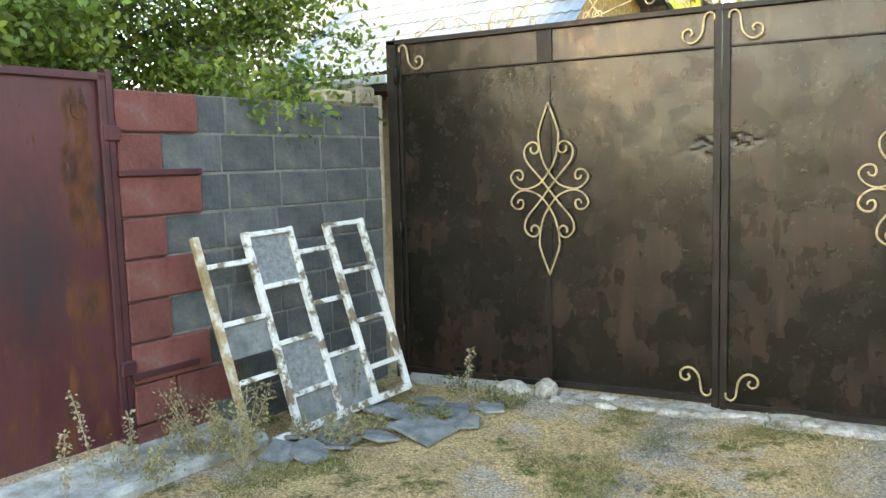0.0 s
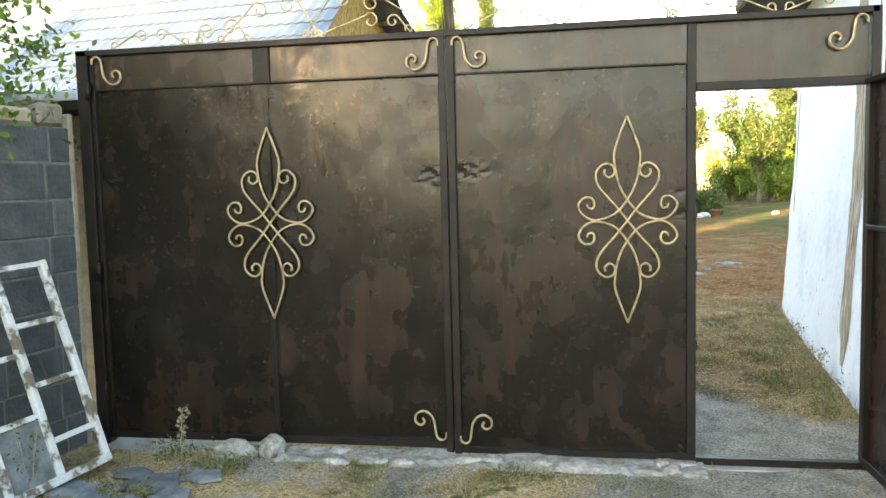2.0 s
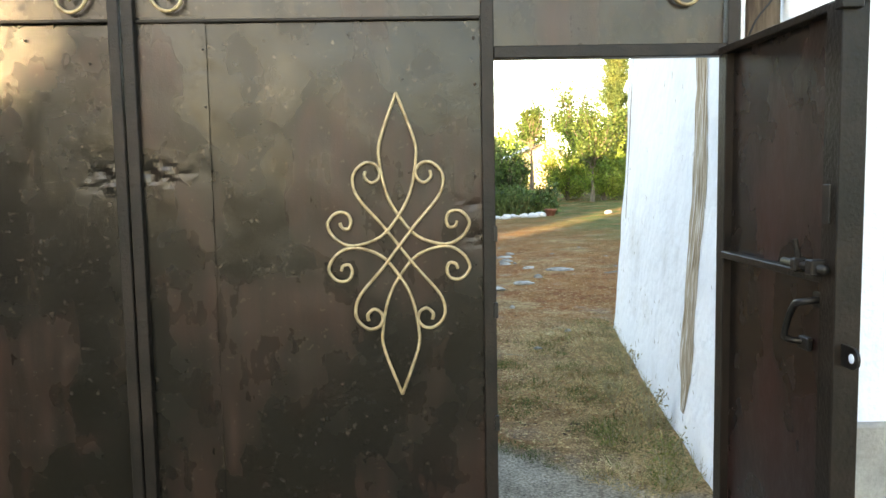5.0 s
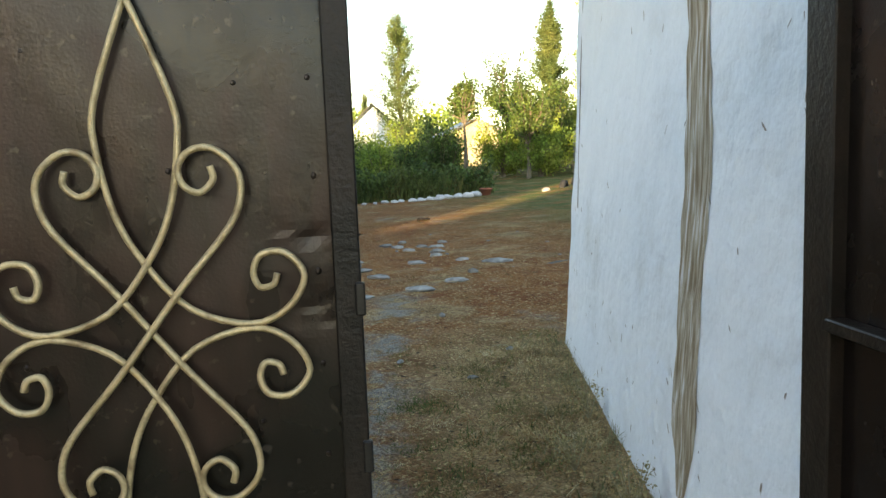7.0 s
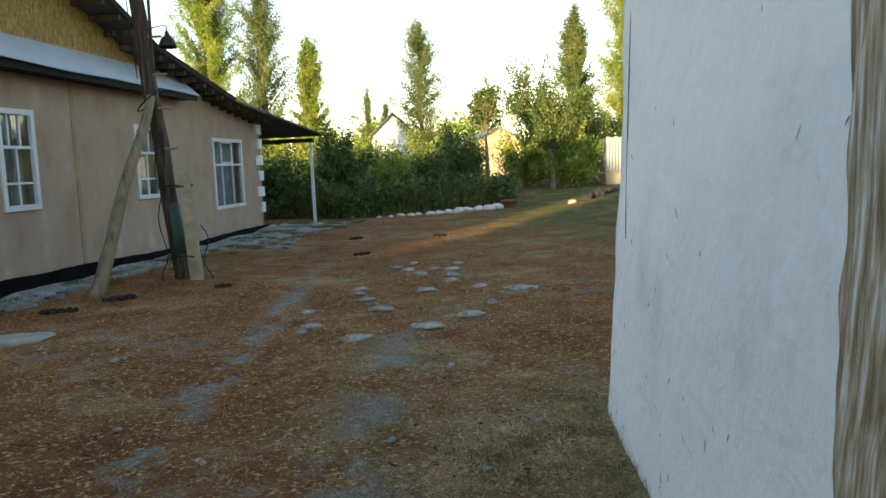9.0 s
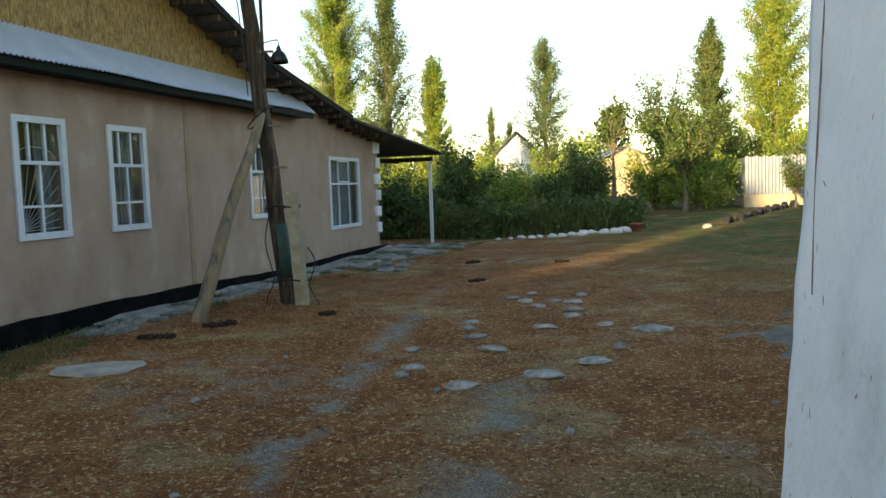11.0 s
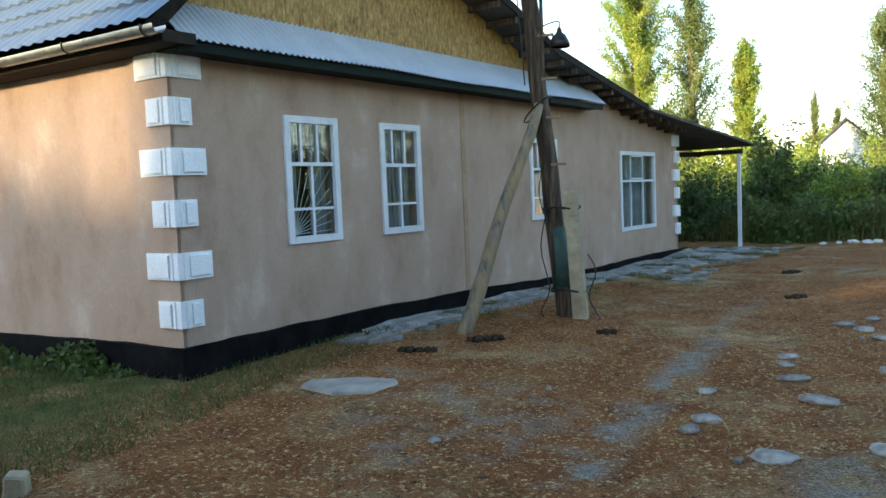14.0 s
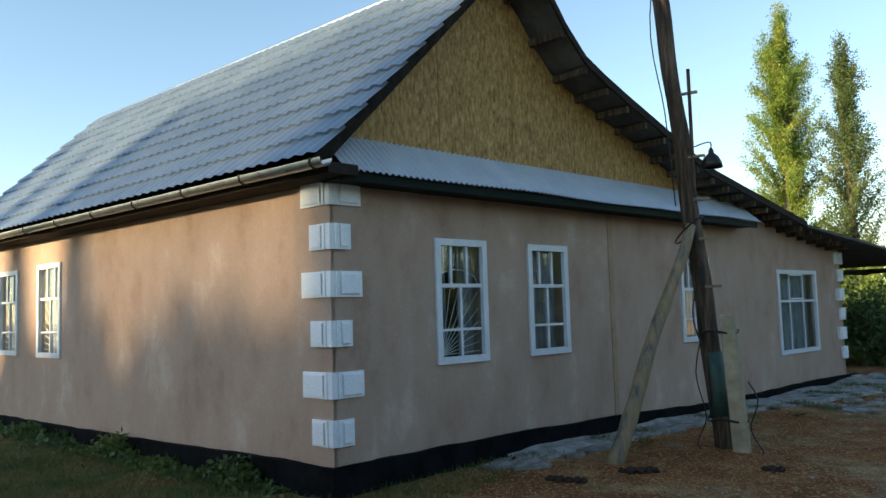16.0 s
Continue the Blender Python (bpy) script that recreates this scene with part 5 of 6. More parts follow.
# broken concrete apron along the foot of the gable wall, sunk where the earth and grass cover it
def house_apron():
    bm = bmesh.new()
    rows = []
    for i in range(216):
        u = 2.35 + 13.2 * i / 215
        width = float(np.interp(u, [2.3, 2.6, 7.5, 9.5, 12.5, 15.6], [0.15, 0.42, 0.6, 1.0, 1.5, 1.6])) * (1 + 0.35 * noise.noise(Vector((u * 1.3, 4, 0))))
        row = []
        for k in range(17):
            d = 0.06 + width * k / 16
            w = HOUSE @ Vector((d, u, 0))
            h = 0.045 * noise.noise(Vector((u * 0.8, d * 2.6, 6))) + 0.02 * noise.noise(Vector((u * 3, d * 5, 2))) + 0.006 * noise.noise(Vector((u * 14, d * 14, 2)))
            row.append(bm.verts.new((w.x, w.y, gz(w.x, w.y) + 0.022 + h - (0.09 if k == 16 else 0) + (0.03 if k < 2 else 0))))
        rows.append(row)
    for a, b in zip(rows, rows[1:]):
        for k in range(16):
            bm.faces.new((a[k], a[k + 1], b[k + 1], b[k]))
    bmesh.ops.recalc_face_normals(bm, faces=bm.faces)
    return bm


tagged(part("house_apron", house_apron(), M_APRON, smooth=True), "broken pale concrete apron along the house wall", "paving", kind="structure")
# loose broken pieces on it
rp = random.Random(8)
for k in range(95):
    s = rp.uniform(1.8, 15.5)
    d = rp.uniform(0.12, 0.6) if s < 8 else rp.uniform(0.15, 1.9)
    w = HOUSE @ Vector((d, s, 0))
    slab("paving_piece", w.x, w.y, rp.uniform(0.12, 0.34), 0.03, 200 + k, M_PAVE, "broken concrete paving along the house wall", "paving", (rp.uniform(-3, 3), rp.uniform(-3, 3)), rp.choice((5, 6, 7)),
         "paving along the house", 0.6, rp.uniform(70, 95), -0.005)
slab("concrete_slab", -0.95, 7.93, 0.46, 0.032, 77, M_CONC, "flat pale concrete slab lying in the yard", "slab", (0, 2), 7, squash=0.6, turn=20, lift=-0.01)
slab("concrete_slab", 5.6, 8.5, 1.15, 0.018, 78, M_PATCH, "flat grey concrete patch in the yard", "slab", (0, -1.7), 26, squash=0.7, turn=15, lift=-0.015)
slab("concrete_slab", 6.8, 9.8, 1.0, 0.025, 79, M_PATCH, "flat grey concrete patch in the yard", "slab", (0, -1.7), 22, squash=0.5, turn=5, lift=-0.015)

# ---- pole with prop and concrete stub ----
pole = thing("utility_pole", "weathered leaning timber pole lashed to a concrete stub, with a prop", "pole")
POLE_FOOT, POLE_TOP = Vector((-0.257, 11.86, -0.1)), Vector((-0.877, 11.72, 7.2))
bm = bmesh.new()
tube(bm, [POLE_FOOT.lerp(POLE_TOP, i / 40) + Vector((0.012 * math.sin(i * 0.65), 0, 0)) for i in range(41)], 0.118, 16, 0.092)
for v in bm.verts:      # drying cracks and flats
    v.co.xy += Vector((noise.noise(Vector((v.co.x * 9, v.co.y * 9, v.co.z * 1.4))), noise.noise(Vector((v.co.x * 9, v.co.y * 9, v.co.z * 1.4 + 9))))) * 0.012
part("shaft", bm, M_POLE, pole, "", True)
bm = bmesh.new()
tube(bm, [POLE_FOOT.lerp(POLE_TOP, f) + Vector((0.004, 0, 0)) for f in (0.075, 0.12, 0.178)], 0.122, 16, 0.119)
part("paint_patch", bm, M_GREENPAINT, pole, "dark green paint band", True)
bm = bmesh.new()
box(bm, (-0.092, -0.08, -0.1), (0.092, 0.08, 1.62), bevel=0.012)
for v in bm.verts:
    f = max(0, v.co.z) / 1.62
    v.co.x *= 1 - 0.18 * f
    v.co.z += 0.02 * f * noise.noise(v.co * 9)
stub = part("stub", bm, M_STUB, pole, "limewashed concrete stub post")
stub.matrix_world = pose(-0.03, 11.7, 0.03, 0, -3.1, 5)
bm = bmesh.new()
tube(bm, [Vector((-1.04, 10.28, -0.05)).lerp(Vector((-0.47, 11.64, 2.72)), i / 14) + Vector((0.02 * math.sin(i * 0.64), 0, 0)) for i in range(15)], 0.095, 12, 0.062)
for v in bm.verts:
    v.co.xy += Vector((noise.noise(Vector((v.co.x * 8, v.co.y * 8, v.co.z * 1.2))), noise.noise(Vector((v.co.x * 8, v.co.y * 8, v.co.z * 1.2 + 5))))) * 0.018
part("prop", bm, M_PROP, pole, "split grey timber prop", True)
PEGGED = Matrix.Translation((-0.19, 0.46, -0.08)) @ Matrix.Scale(1.05, 4, Vector((0, 0, 1)))      # fittings on the shaft


def fitted(name, bm, material, label="", smooth=False):
    bmesh.ops.transform(bm, matrix=PEGGED, verts=bm.verts)
    return part(name, bm, material, pole, label, smooth)


for z, r, x in ((0.42, 0.235, -0.19), (1.44, 0.24, -0.26)):
    part("lashing", tube(bmesh.new(), [(x + r * math.cos(a), 11.77 + 0.2 * math.sin(a), z + 0.02 * math.sin(a * 3)) for a in np.linspace(0, 2 * math.pi, 20)], 0.012, 5), M_STEEL, pole, "wire lashing")
fitted("lashing", tube(bmesh.new(), [(-0.32 + 0.17 * math.cos(a), 11.25 + 0.17 * math.sin(a), 2.62 + 0.14 * math.cos(a)) for a in np.linspace(0, 2 * math.pi, 20)], 0.010, 5), M_STEEL, "wire lashing")
for z, ln in ((4.2, 0.19), (3.45, 0.18), (2.95, 0.17), (2.5, 0.18), (1.95, 0.17)):
    x = -0.08 - 0.08 * z
    fitted("step_peg", boxes(((x + 0.08, 11.2, z), (x + 0.1 + ln, 11.24, z + 0.03)), bevel=0.004), M_PROP, "short wooden peg")
fitted("side_bar", boxes(((-0.24, 11.2, 3.0), (-0.205, 11.24, 4.5)), bevel=0.004), M_POLE)
fitted("lamp_arm", tube(bmesh.new(), smooth_line([(-0.3, 11.22, 3.55), (-0.1, 11.22, 3.6), (0.0, 11.22, 3.6), (0.0, 11.22, 3.52)], 3), 0.008, 5), M_STEEL)
prof = [(0.012, 3.54), (0.03, 3.51), (0.035, 3.475), (0.085, 3.435), (0.118, 3.37), (0.128, 3.31), (0.11, 3.31)]
bm = bmesh.new()
rings = [[bm.verts.new((0.0 + r * math.cos(a), 11.22 + r * math.sin(a), z)) for a in np.linspace(0, 2 * math.pi, 17)[:-1]] for r, z in prof]
for a, b in zip(rings, rings[1:]):
    for k in range(16):
        bm.faces.new((a[k], a[(k + 1) % 16], b[(k + 1) % 16], b[k]))
fitted("lamp_shade", bm, M_STEEL, "grey enamel bell lamp shade", True)
for k, pts in enumerate(([(-0.35, 11.3, 7.0), (-0.62, 11.1, 5.2), (-0.5, 11.12, 4.0), (-0.42, 11.1, 2.9)], [(-0.2, 11.2, 1.5), (-0.3, 11.15, 1.0), (-0.22, 11.2, 0.5), (-0.3, 11.1, 0.2), (-0.05, 11.2, 0.03)],
                         [(0.25, 11.3, 0.9), (0.36, 11.25, 0.7), (0.28, 11.2, 0.4), (0.4, 11.2, 0.15), (0.25, 11.2, 0.1)],
                         [(-0.15, 11.2, 2.2), (-0.3, 11.15, 1.7), (-0.2, 11.1, 1.3)])):
    fitted("loose_cable", tube(bmesh.new(), smooth_line(pts, 5), 0.008, 5), M_WIRE, "hanging black cable")

# ---- yard: loose stones, cubes, dung ----
YARD_STONES = [(1.86, 8.72, .15), (1.96, 7.98, .22), (2.45, 7.26, .28), (3.12, 7.51, .34), (3.59, 7.92, .31), (2.47, 9.3, .26), (2.38, 9.81, .16), (2.67, 8.63, .28),
               (2.39, 10.2, .2), (4.35, 9.4, .44), (3.88, 8.5, .12), (3.23, 9.74, .26), (3.59, 10.42, .2), (3.65, 10.87, .24), (3.69, 11.45, .3), (3.22, 11.25, .22),
               (3.05, 11.72, .22), (2.88, 12.0, .24), (3.85, 12.1, .18), (3.46, 11.64, .2), (3.9, 9.74, .2), (1.89, 7.67, .13), (3.18, 12.41, .16)]
for i, (x, y, w) in enumerate(YARD_STONES):
    rounded_stone("yard_stone", x, y, w * 0.5, w * 0.36, 0.035 if w > 0.14 else 0.045, 100 + i, M_STONE, "pale flat stone set in the yard", group="stones in the yard", sink=0.38, turn=(i * 37) % 50 - 25)
rs = random.Random(21)
for i in range(26):
    x, y = rs.uniform(0.0, 5.5), rs.uniform(3.2, 14)
    rounded_stone("pebble", x, y, rs.uniform(0.015, 0.045), rs.uniform(0.015, 0.035), rs.uniform(0.01, 0.025), 300 + i, M_STONE, "small pale pebble on the ground", "pebble", "pebbles", sink=0.3, turn=rs.uniform(0, 90))
for i, (x, y, r) in enumerate(((-0.66, 9.98, 0.12), (-0.52, 10.08, 0.1), (-1.12, 9.28, 0.12), (0.52, 10.78, 0.1), (-0.94, 9.32, 0.08), (2.3, 14.2, 0.13), (2.1, 17.5, 0.14), (3.9, 16.8, 0.14))):
    for k, (dx, dy, f) in enumerate(((0, 0, 0.52), (0.75, 0.2, 0.4), (-0.7, -0.25, 0.36), (0.2, -0.5, 0.28))):
        rounded_stone("dung_pat", x + dx * r, y + dy * r, r * f, r * f * 0.8, 0.03 * (0.7 + f), 400 + 10 * i + k, M_DUNG, "dark dried dung on the ground", "dung", "dung piles", sink=0.2, rugged=0.55)
for i, (x, y, s, t) in enumerate(((-1.80, 5.16, 0.15, 20), (-1.55, 5.22, 0.12, 35))):
    bm = bmesh.new()
    box(bm, (-s / 2, -s / 2, 0), (s / 2, s / 2, s * 1.15), bevel=0.012)
    for v in bm.verts:
        v.co += Vector((noise.noise(v.co * 9), noise.noise(v.co * 8 + Vector((3, 0, 0))), noise.noise(v.co * 7))) * 0.015
    ob = part("stone_block", bm, M_STUB)
    ob.matrix_world = pose(x, y, gz(x, y) - 0.01, 4, 3, t)
    tagged(ob, "rough pale stone block lying in the grass", "stone block", "stone blocks")

def west_face(y):
    """Line of the white wall's foot."""
    return 3.594 + 0.0985 * y if y < 2.7 else 3.86 + 0.1068 * (y - 2.7)


def wall_at(y, z):
    """A point on the uneven west face of the white wall."""
    x = west_face(y)
    wob = 0.025 * noise.noise(Vector((x * 0.9, y * 0.9, z * 0.8))) + 0.010 * noise.noise(Vector((x * 3, y * 3, z * 3))) + 0.003 * noise.noise(Vector((x * 11, y * 11, z * 11)))
    return x + 0.06 * max(z, 0) + wob - 0.05 * max(0, 0.35 - z)


# brown rain streak down the white wall: one wandering band of thin dried mud with ragged edges
M_MUD = surface("dried_mud", [(0.15, 0.105, 0.06), (0.26, 0.20, 0.135), (0.40, 0.35, 0.275), (0.62, 0.63, 0.64)], 36, 0.95, 0, 0.9, 60, (1, 1, 0.07), contrast=(0.33, 0.66), bump_scale=30, detail=8)
bm = bmesh.new()
prev = None
for k in range(72):
    z = 3.2 - 0.043 * k
    c = 1.555 + 0.085 * z + 0.018 * math.sin(z * 2.3) + 0.008 * math.sin(z * 7)
    half = 0.15 + 0.008 * math.sin(z * 5) + 0.012 * noise.noise(Vector((z * 9, 0, 0)))
    if z < 0.5:
        half *= max(0.3, z / 0.5)
    row = []
    for i in range(13):
        f = i / 12 * 2 - 1
        y = c + half * f + 0.003 * noise.noise(Vector((f * 9, z * 1.2, 2))) + (0.022 * abs(f) ** 6 * noise.noise(Vector((f * 3, z * 6, 9))))
        row.append(bm.verts.new((wall_at(y, z) - 0.003 - 0.0025 * abs(noise.noise(Vector((f * 7, z * 0.8, 5)))), y, z)))
    if prev:
        for a, b, c2, d in zip(prev, prev[1:], row[1:], row):
            bm.faces.new((a, b, c2, d))
    prev = row
part("mud_streak", bm, M_MUD, wb, "brown muddy rain streak")
# chips and scratches in the whitewash
M_CHIP = surface("bared_clay", [(0.16, 0.14, 0.12), (0.3, 0.27, 0.23)], 8, 0.95)
rr = random.Random(15)
bm = bmesh.new()
for k in range(75):
    y, z = rr.uniform(0.5, 4.55), rr.choice((rr.uniform(0.1, 0.7), rr.uniform(0.1, 2.6)))
    ln, w, a = rr.uniform(0.006, 0.03), rr.uniform(0.002, 0.006), rr.uniform(-0.9, 0.9)
    pts = [(-w, -ln), (w * 0.7, -ln * 0.6), (w, ln * 0.4), (0, ln), (-w * 0.8, ln * 0.3)]
    bm.faces.new([bm.verts.new((wall_at(y, z) - 0.004, y + p * math.cos(a) - q * math.sin(a), z + p * math.sin(a) + q * math.cos(a))) for p, q in pts])
for y, z, ln in ((0.72, 1.62, 0.05), (0.75, 1.72, 0.05), (0.7, 1.5, 0.035), (0.8, 1.95, 0.03), (2.6, 2.25, 0.08), (2.72, 2.42, 0.05), (3.4, 1.75, 0.05), (1.25, 2.5, 0.05), (1.2, 0.95, 0.035), (3.9, 1.0, 0.03)):
    n = 9
    ln *= 0.4
    edge = [(0.22 * ln * (1 + rr.uniform(-0.7, 0.6)) * math.cos(2 * math.pi * k / n), ln * (1 + rr.uniform(-0.35, 0.25)) * math.sin(2 * math.pi * k / n)) for k in range(n)]
    a = rr.uniform(-0.5, 0.2)
    bm.faces.new([bm.verts.new((wall_at(y, z) - 0.005, y + p * math.cos(a) - q * math.sin(a), z + p * math.sin(a) + q * math.cos(a))) for p, q in edge])
tagged(part("chip", bm, M_CHIP, wb, "small dark chips in the whitewash"), kind="stuff")
part("crack", tube(bmesh.new(), smooth_line([(wall_at(y, z) - 0.002, y, z) for y, z in ((4.42, 2.7), (4.40, 2.2), (4.43, 1.7), (4.38, 1.3), (4.36, 1.15))], 3), 0.004, 4), M_CHIP, wb, "thin dark crack")

# ---- garden edge ----
for i in range(13):
    f = i / 12
    x, y = 2.6 + 3.65 * f + rs.uniform(-0.05, 0.05), 24.0 + 0.25 * f + rs.uniform(-0.1, 0.1)
    w = 0.11 + 0.14 * f + rs.uniform(-0.03, 0.03)
    rounded_stone("border_stone", x, y, w * 0.8, w * 0.6, w * 0.42, 500 + i, M_WSTONE, "whitewashed border stone along the garden", group="border stones", sink=0.25)
rounded_stone("border_stone", 8.5, 23.9, 0.14, 0.1, 0.08, 520, M_STONE, "pale stone in the grass", sink=0.2)
pot = thing("flower_pot", "terracotta pot at the garden edge", "pot", at=pose(6.6, 24.4, gz(6.6, 24.4)))
bm = bmesh.new()
rings = [[bm.verts.new((r * math.cos(a), r * math.sin(a), z)) for a in np.linspace(0, 2 * math.pi, 17)[:-1]] for r, z in ((0.13, 0), (0.2, 0.2), (0.22, 0.2), (0.22, 0.25), (0.18, 0.25), (0.15, 0.1))]
for a, b in zip(rings, rings[1:]):
    for k in range(16):
        bm.faces.new((a[k], a[(k + 1) % 16], b[(k + 1) % 16], b[k]))
part("bowl", bm, M_CLAY, pot, "", True)


def tyre(x, y, turn, tilt):
    bm = bmesh.new()
    prof = [(0.2, -0.08), (0.27, -0.1), (0.33, -0.09), (0.36, -0.05), (0.365, 0.05), (0.33, 0.09), (0.27, 0.1), (0.2, 0.08)]
    rings = [[bm.verts.new((r * math.cos(a), w, r * math.sin(a))) for r, w in prof] for a in np.linspace(0, 2 * math.pi, 25)[:-1]]
    for i, a in enumerate(rings):
        b = rings[(i + 1) % 24]
        for k in range(len(prof)):
            bm.faces.new((a[k], a[(k + 1) % 8], b[(k + 1) % 8], b[k]))
    bmesh.ops.recalc_face_normals(bm, faces=bm.faces)
    ob = part("tyre", bm, M_TYRE, smooth=True)
    ob.matrix_world = pose(x, y, gz(x, y) - 0.12, tilt, 0, turn)
    return tagged(ob, "old black tyre half sunk as a garden border", "tyre", "tyre border")


for i in range(10):
    f = i / 9
    tyre(9.5 + 5.6 * f, 25.4 + 9.2 * f, 60 + 20 * math.sin(i * 2.1), 8 * math.sin(i))

shed = thing("shed", "small pale-blue corrugated metal shed on a tan base", "shed", at=pose(13.45, 33.2, gz(13.45, 33.2), 0, 0, -6))
bm = bmesh.new()
n = 8 * 18
cur = None
for i in range(n + 1):
    x = -1.16 + 2.32 * i / n
    w = 0.02 * math.sin(2 * math.pi * i / 8)
    col = [bm.verts.new((x, -0.02 + w, z)) for z in (0.52, 2.0 + 0.03 * math.sin(i * 0.3))]
    if cur:
        bm.faces.new((cur[0], col[0], col[1], cur[1]))
    cur = col
part("corrugated_front", bm, M_SHED, shed, "", True)
part("shell", boxes(((-1.14, 0.01, 0.5), (1.14, 1.8, 1.96)), bevel=0.01), M_SHED, shed)
part("base", boxes(((-1.2, -0.08, -0.3), (1.2, 1.9, 0.5)), bevel=0.02), M_TAN, shed, "tan plastered base")


# ---- trees and shrubs ----
def crown_points(rng, base, tips, per, spread):
    pts = []
    for (b, t) in zip(base, tips):
        f = rng.uniform(0.12, 1.0, per) ** 0.8
        pts.append(b + (t - b) * f[:, None] + rng.normal(0, spread, (per, 3)) * (0.45 + 0.7 * f[:, None]))
    return np.concatenate(pts)


def poplar(x, y, height, width, seed, material=None, bare=1.2, leaves=9000, leaf=0.068):
    rng = np.random.default_rng(seed)
    z0 = gz(x, min(y, 45))
    t = thing("poplar", "tall narrow poplar with green and yellowing leaves", "tree", "poplars", at=pose(x, y, z0))
    part("trunk", tube(bmesh.new(), [(0.06 * math.sin(k), 0, -0.2 + height * 0.92 * k / 8) for k in range(9)], 0.02 * height, 8, 0.02), M_BARK, t, "", True)
    nb = 240
    hs = bare + (height * 0.82 - bare) * rng.uniform(0, 1, nb)
    ang = rng.uniform(0, 2 * np.pi, nb)
    top = hs + rng.uniform(0.06, 0.18, nb) * height
    reach = np.interp(top / height, [0, 0.15, 0.34, 0.6, 0.85, 1.0], [0.45, 0.85, 1.0, 0.85, 0.45, 0.03]) * width * 0.56 * rng.uniform(0.3, 1.25, nb)
    base = np.stack([0.05 * np.cos(ang), 0.05 * np.sin(ang), hs], 1)
    tips = np.stack([reach * np.cos(ang), reach * np.sin(ang), top], 1)
    bm = bmesh.new()
    for b, e in list(zip(base, tips))[:26]:
        tube(bm, [b, b + (e - b) * 0.5 + np.array([0, 0, 0.1]), e], 0.035, 4, 0.01)
    part("limbwork", bm, M_BARK, t)
    pts = crown_points(rng, base, tips, int(leaves * 3.6) // nb, width * 0.033)
    me = leaf_mesh("crown", pts, leaf, seed + 1, 1.2)
    mesh_part("crown", me, material or M_POPLEAF, t)
    return t


def shrub(name, x, y, height, width, seed, material, label, leaves=3500, leaf=0.09, category="shrub", trunk=0.0, group="", twig_mat=None):
    rng = np.random.default_rng(seed)
    t = thing(name, label, category, group, at=pose(x, y, gz(x, min(y, 45)) - 0.02))
    nb = 34
    ang, el = rng.uniform(0, 2 * np.pi, nb), rng.uniform(0.15, 1.0, nb)
    base = np.stack([0.08 * np.cos(ang), 0.08 * np.sin(ang), trunk + rng.uniform(0, 0.25, nb) * (height - trunk)], 1)
    r = width / 2 * rng.uniform(0.4, 1.1, nb) * np.sqrt(1 - 0.75 * el ** 2)
    tips = np.stack([r * np.cos(ang), r * np.sin(ang), trunk + (height - trunk) * (0.12 + 0.88 * el) * rng.uniform(0.75, 1.08, nb)], 1)
    bm = bmesh.new()
    if trunk:
        tube(bm, [(0, 0, -0.1), (0.03, 0, trunk * 0.5), (0, 0.02, trunk + 0.15)], max(0.03, 0.03 * height), 7, 0.03)
    for b, e in zip(base, tips):
        mid = b + (e - b) * 0.5 + rng.normal(0, 0.06 * width, 3)
        tube(bm, [(0, 0, trunk), b, mid, e] if not trunk else [b, mid, e], 0.016 + 0.006 * height, 4, 0.005)
    part("limbwork", bm, twig_mat or M_BARK, t)
    pts = crown_points(rng, base, tips, int(leaves * 2.0) // nb, min(0.055 * width, 0.16))
    pts[:, 2] = np.maximum(pts[:, 2], 0.03)
    mesh_part("crown", leaf_mesh("crown", pts, leaf * 0.7, seed + 2, 1.6), material, t)
    return t


poplar(-6.5, 45, 17.4, 4.0, 1, M_POPLEAF_Y, leaves=30000)
poplar(-3.65, 45, 15.2, 3.1, 2, M_POPLEAF, leaves=16000)
poplar(-1.15, 46, 9.6, 2.1, 3, M_POPLEAF_Y, leaves=12000)
poplar(5.6, 56, 12.0, 3.9, 4, M_POPLEAF, leaves=12000)
poplar(1.6, 70, 8.8, 1.8, 5, M_POPLEAF, leaves=3500)
poplar(3.2, 74, 7.8, 1.5, 6, M_POPLEAF, leaves=3000)
poplar(13.9, 45, 10.0, 2.9, 7, M_POPLEAF, leaves=15000)
poplar(17.3, 45, 14.5, 4.2, 8, M_POPLEAF_Y, leaves=28000)
poplar(18.6, 39, 13.0, 3.6, 9, M_POPLEAF, bare=3.0, leaves=14000)
poplar(24.5, 48, 13.0, 3.2, 10, M_POPLEAF, leaves=8000)

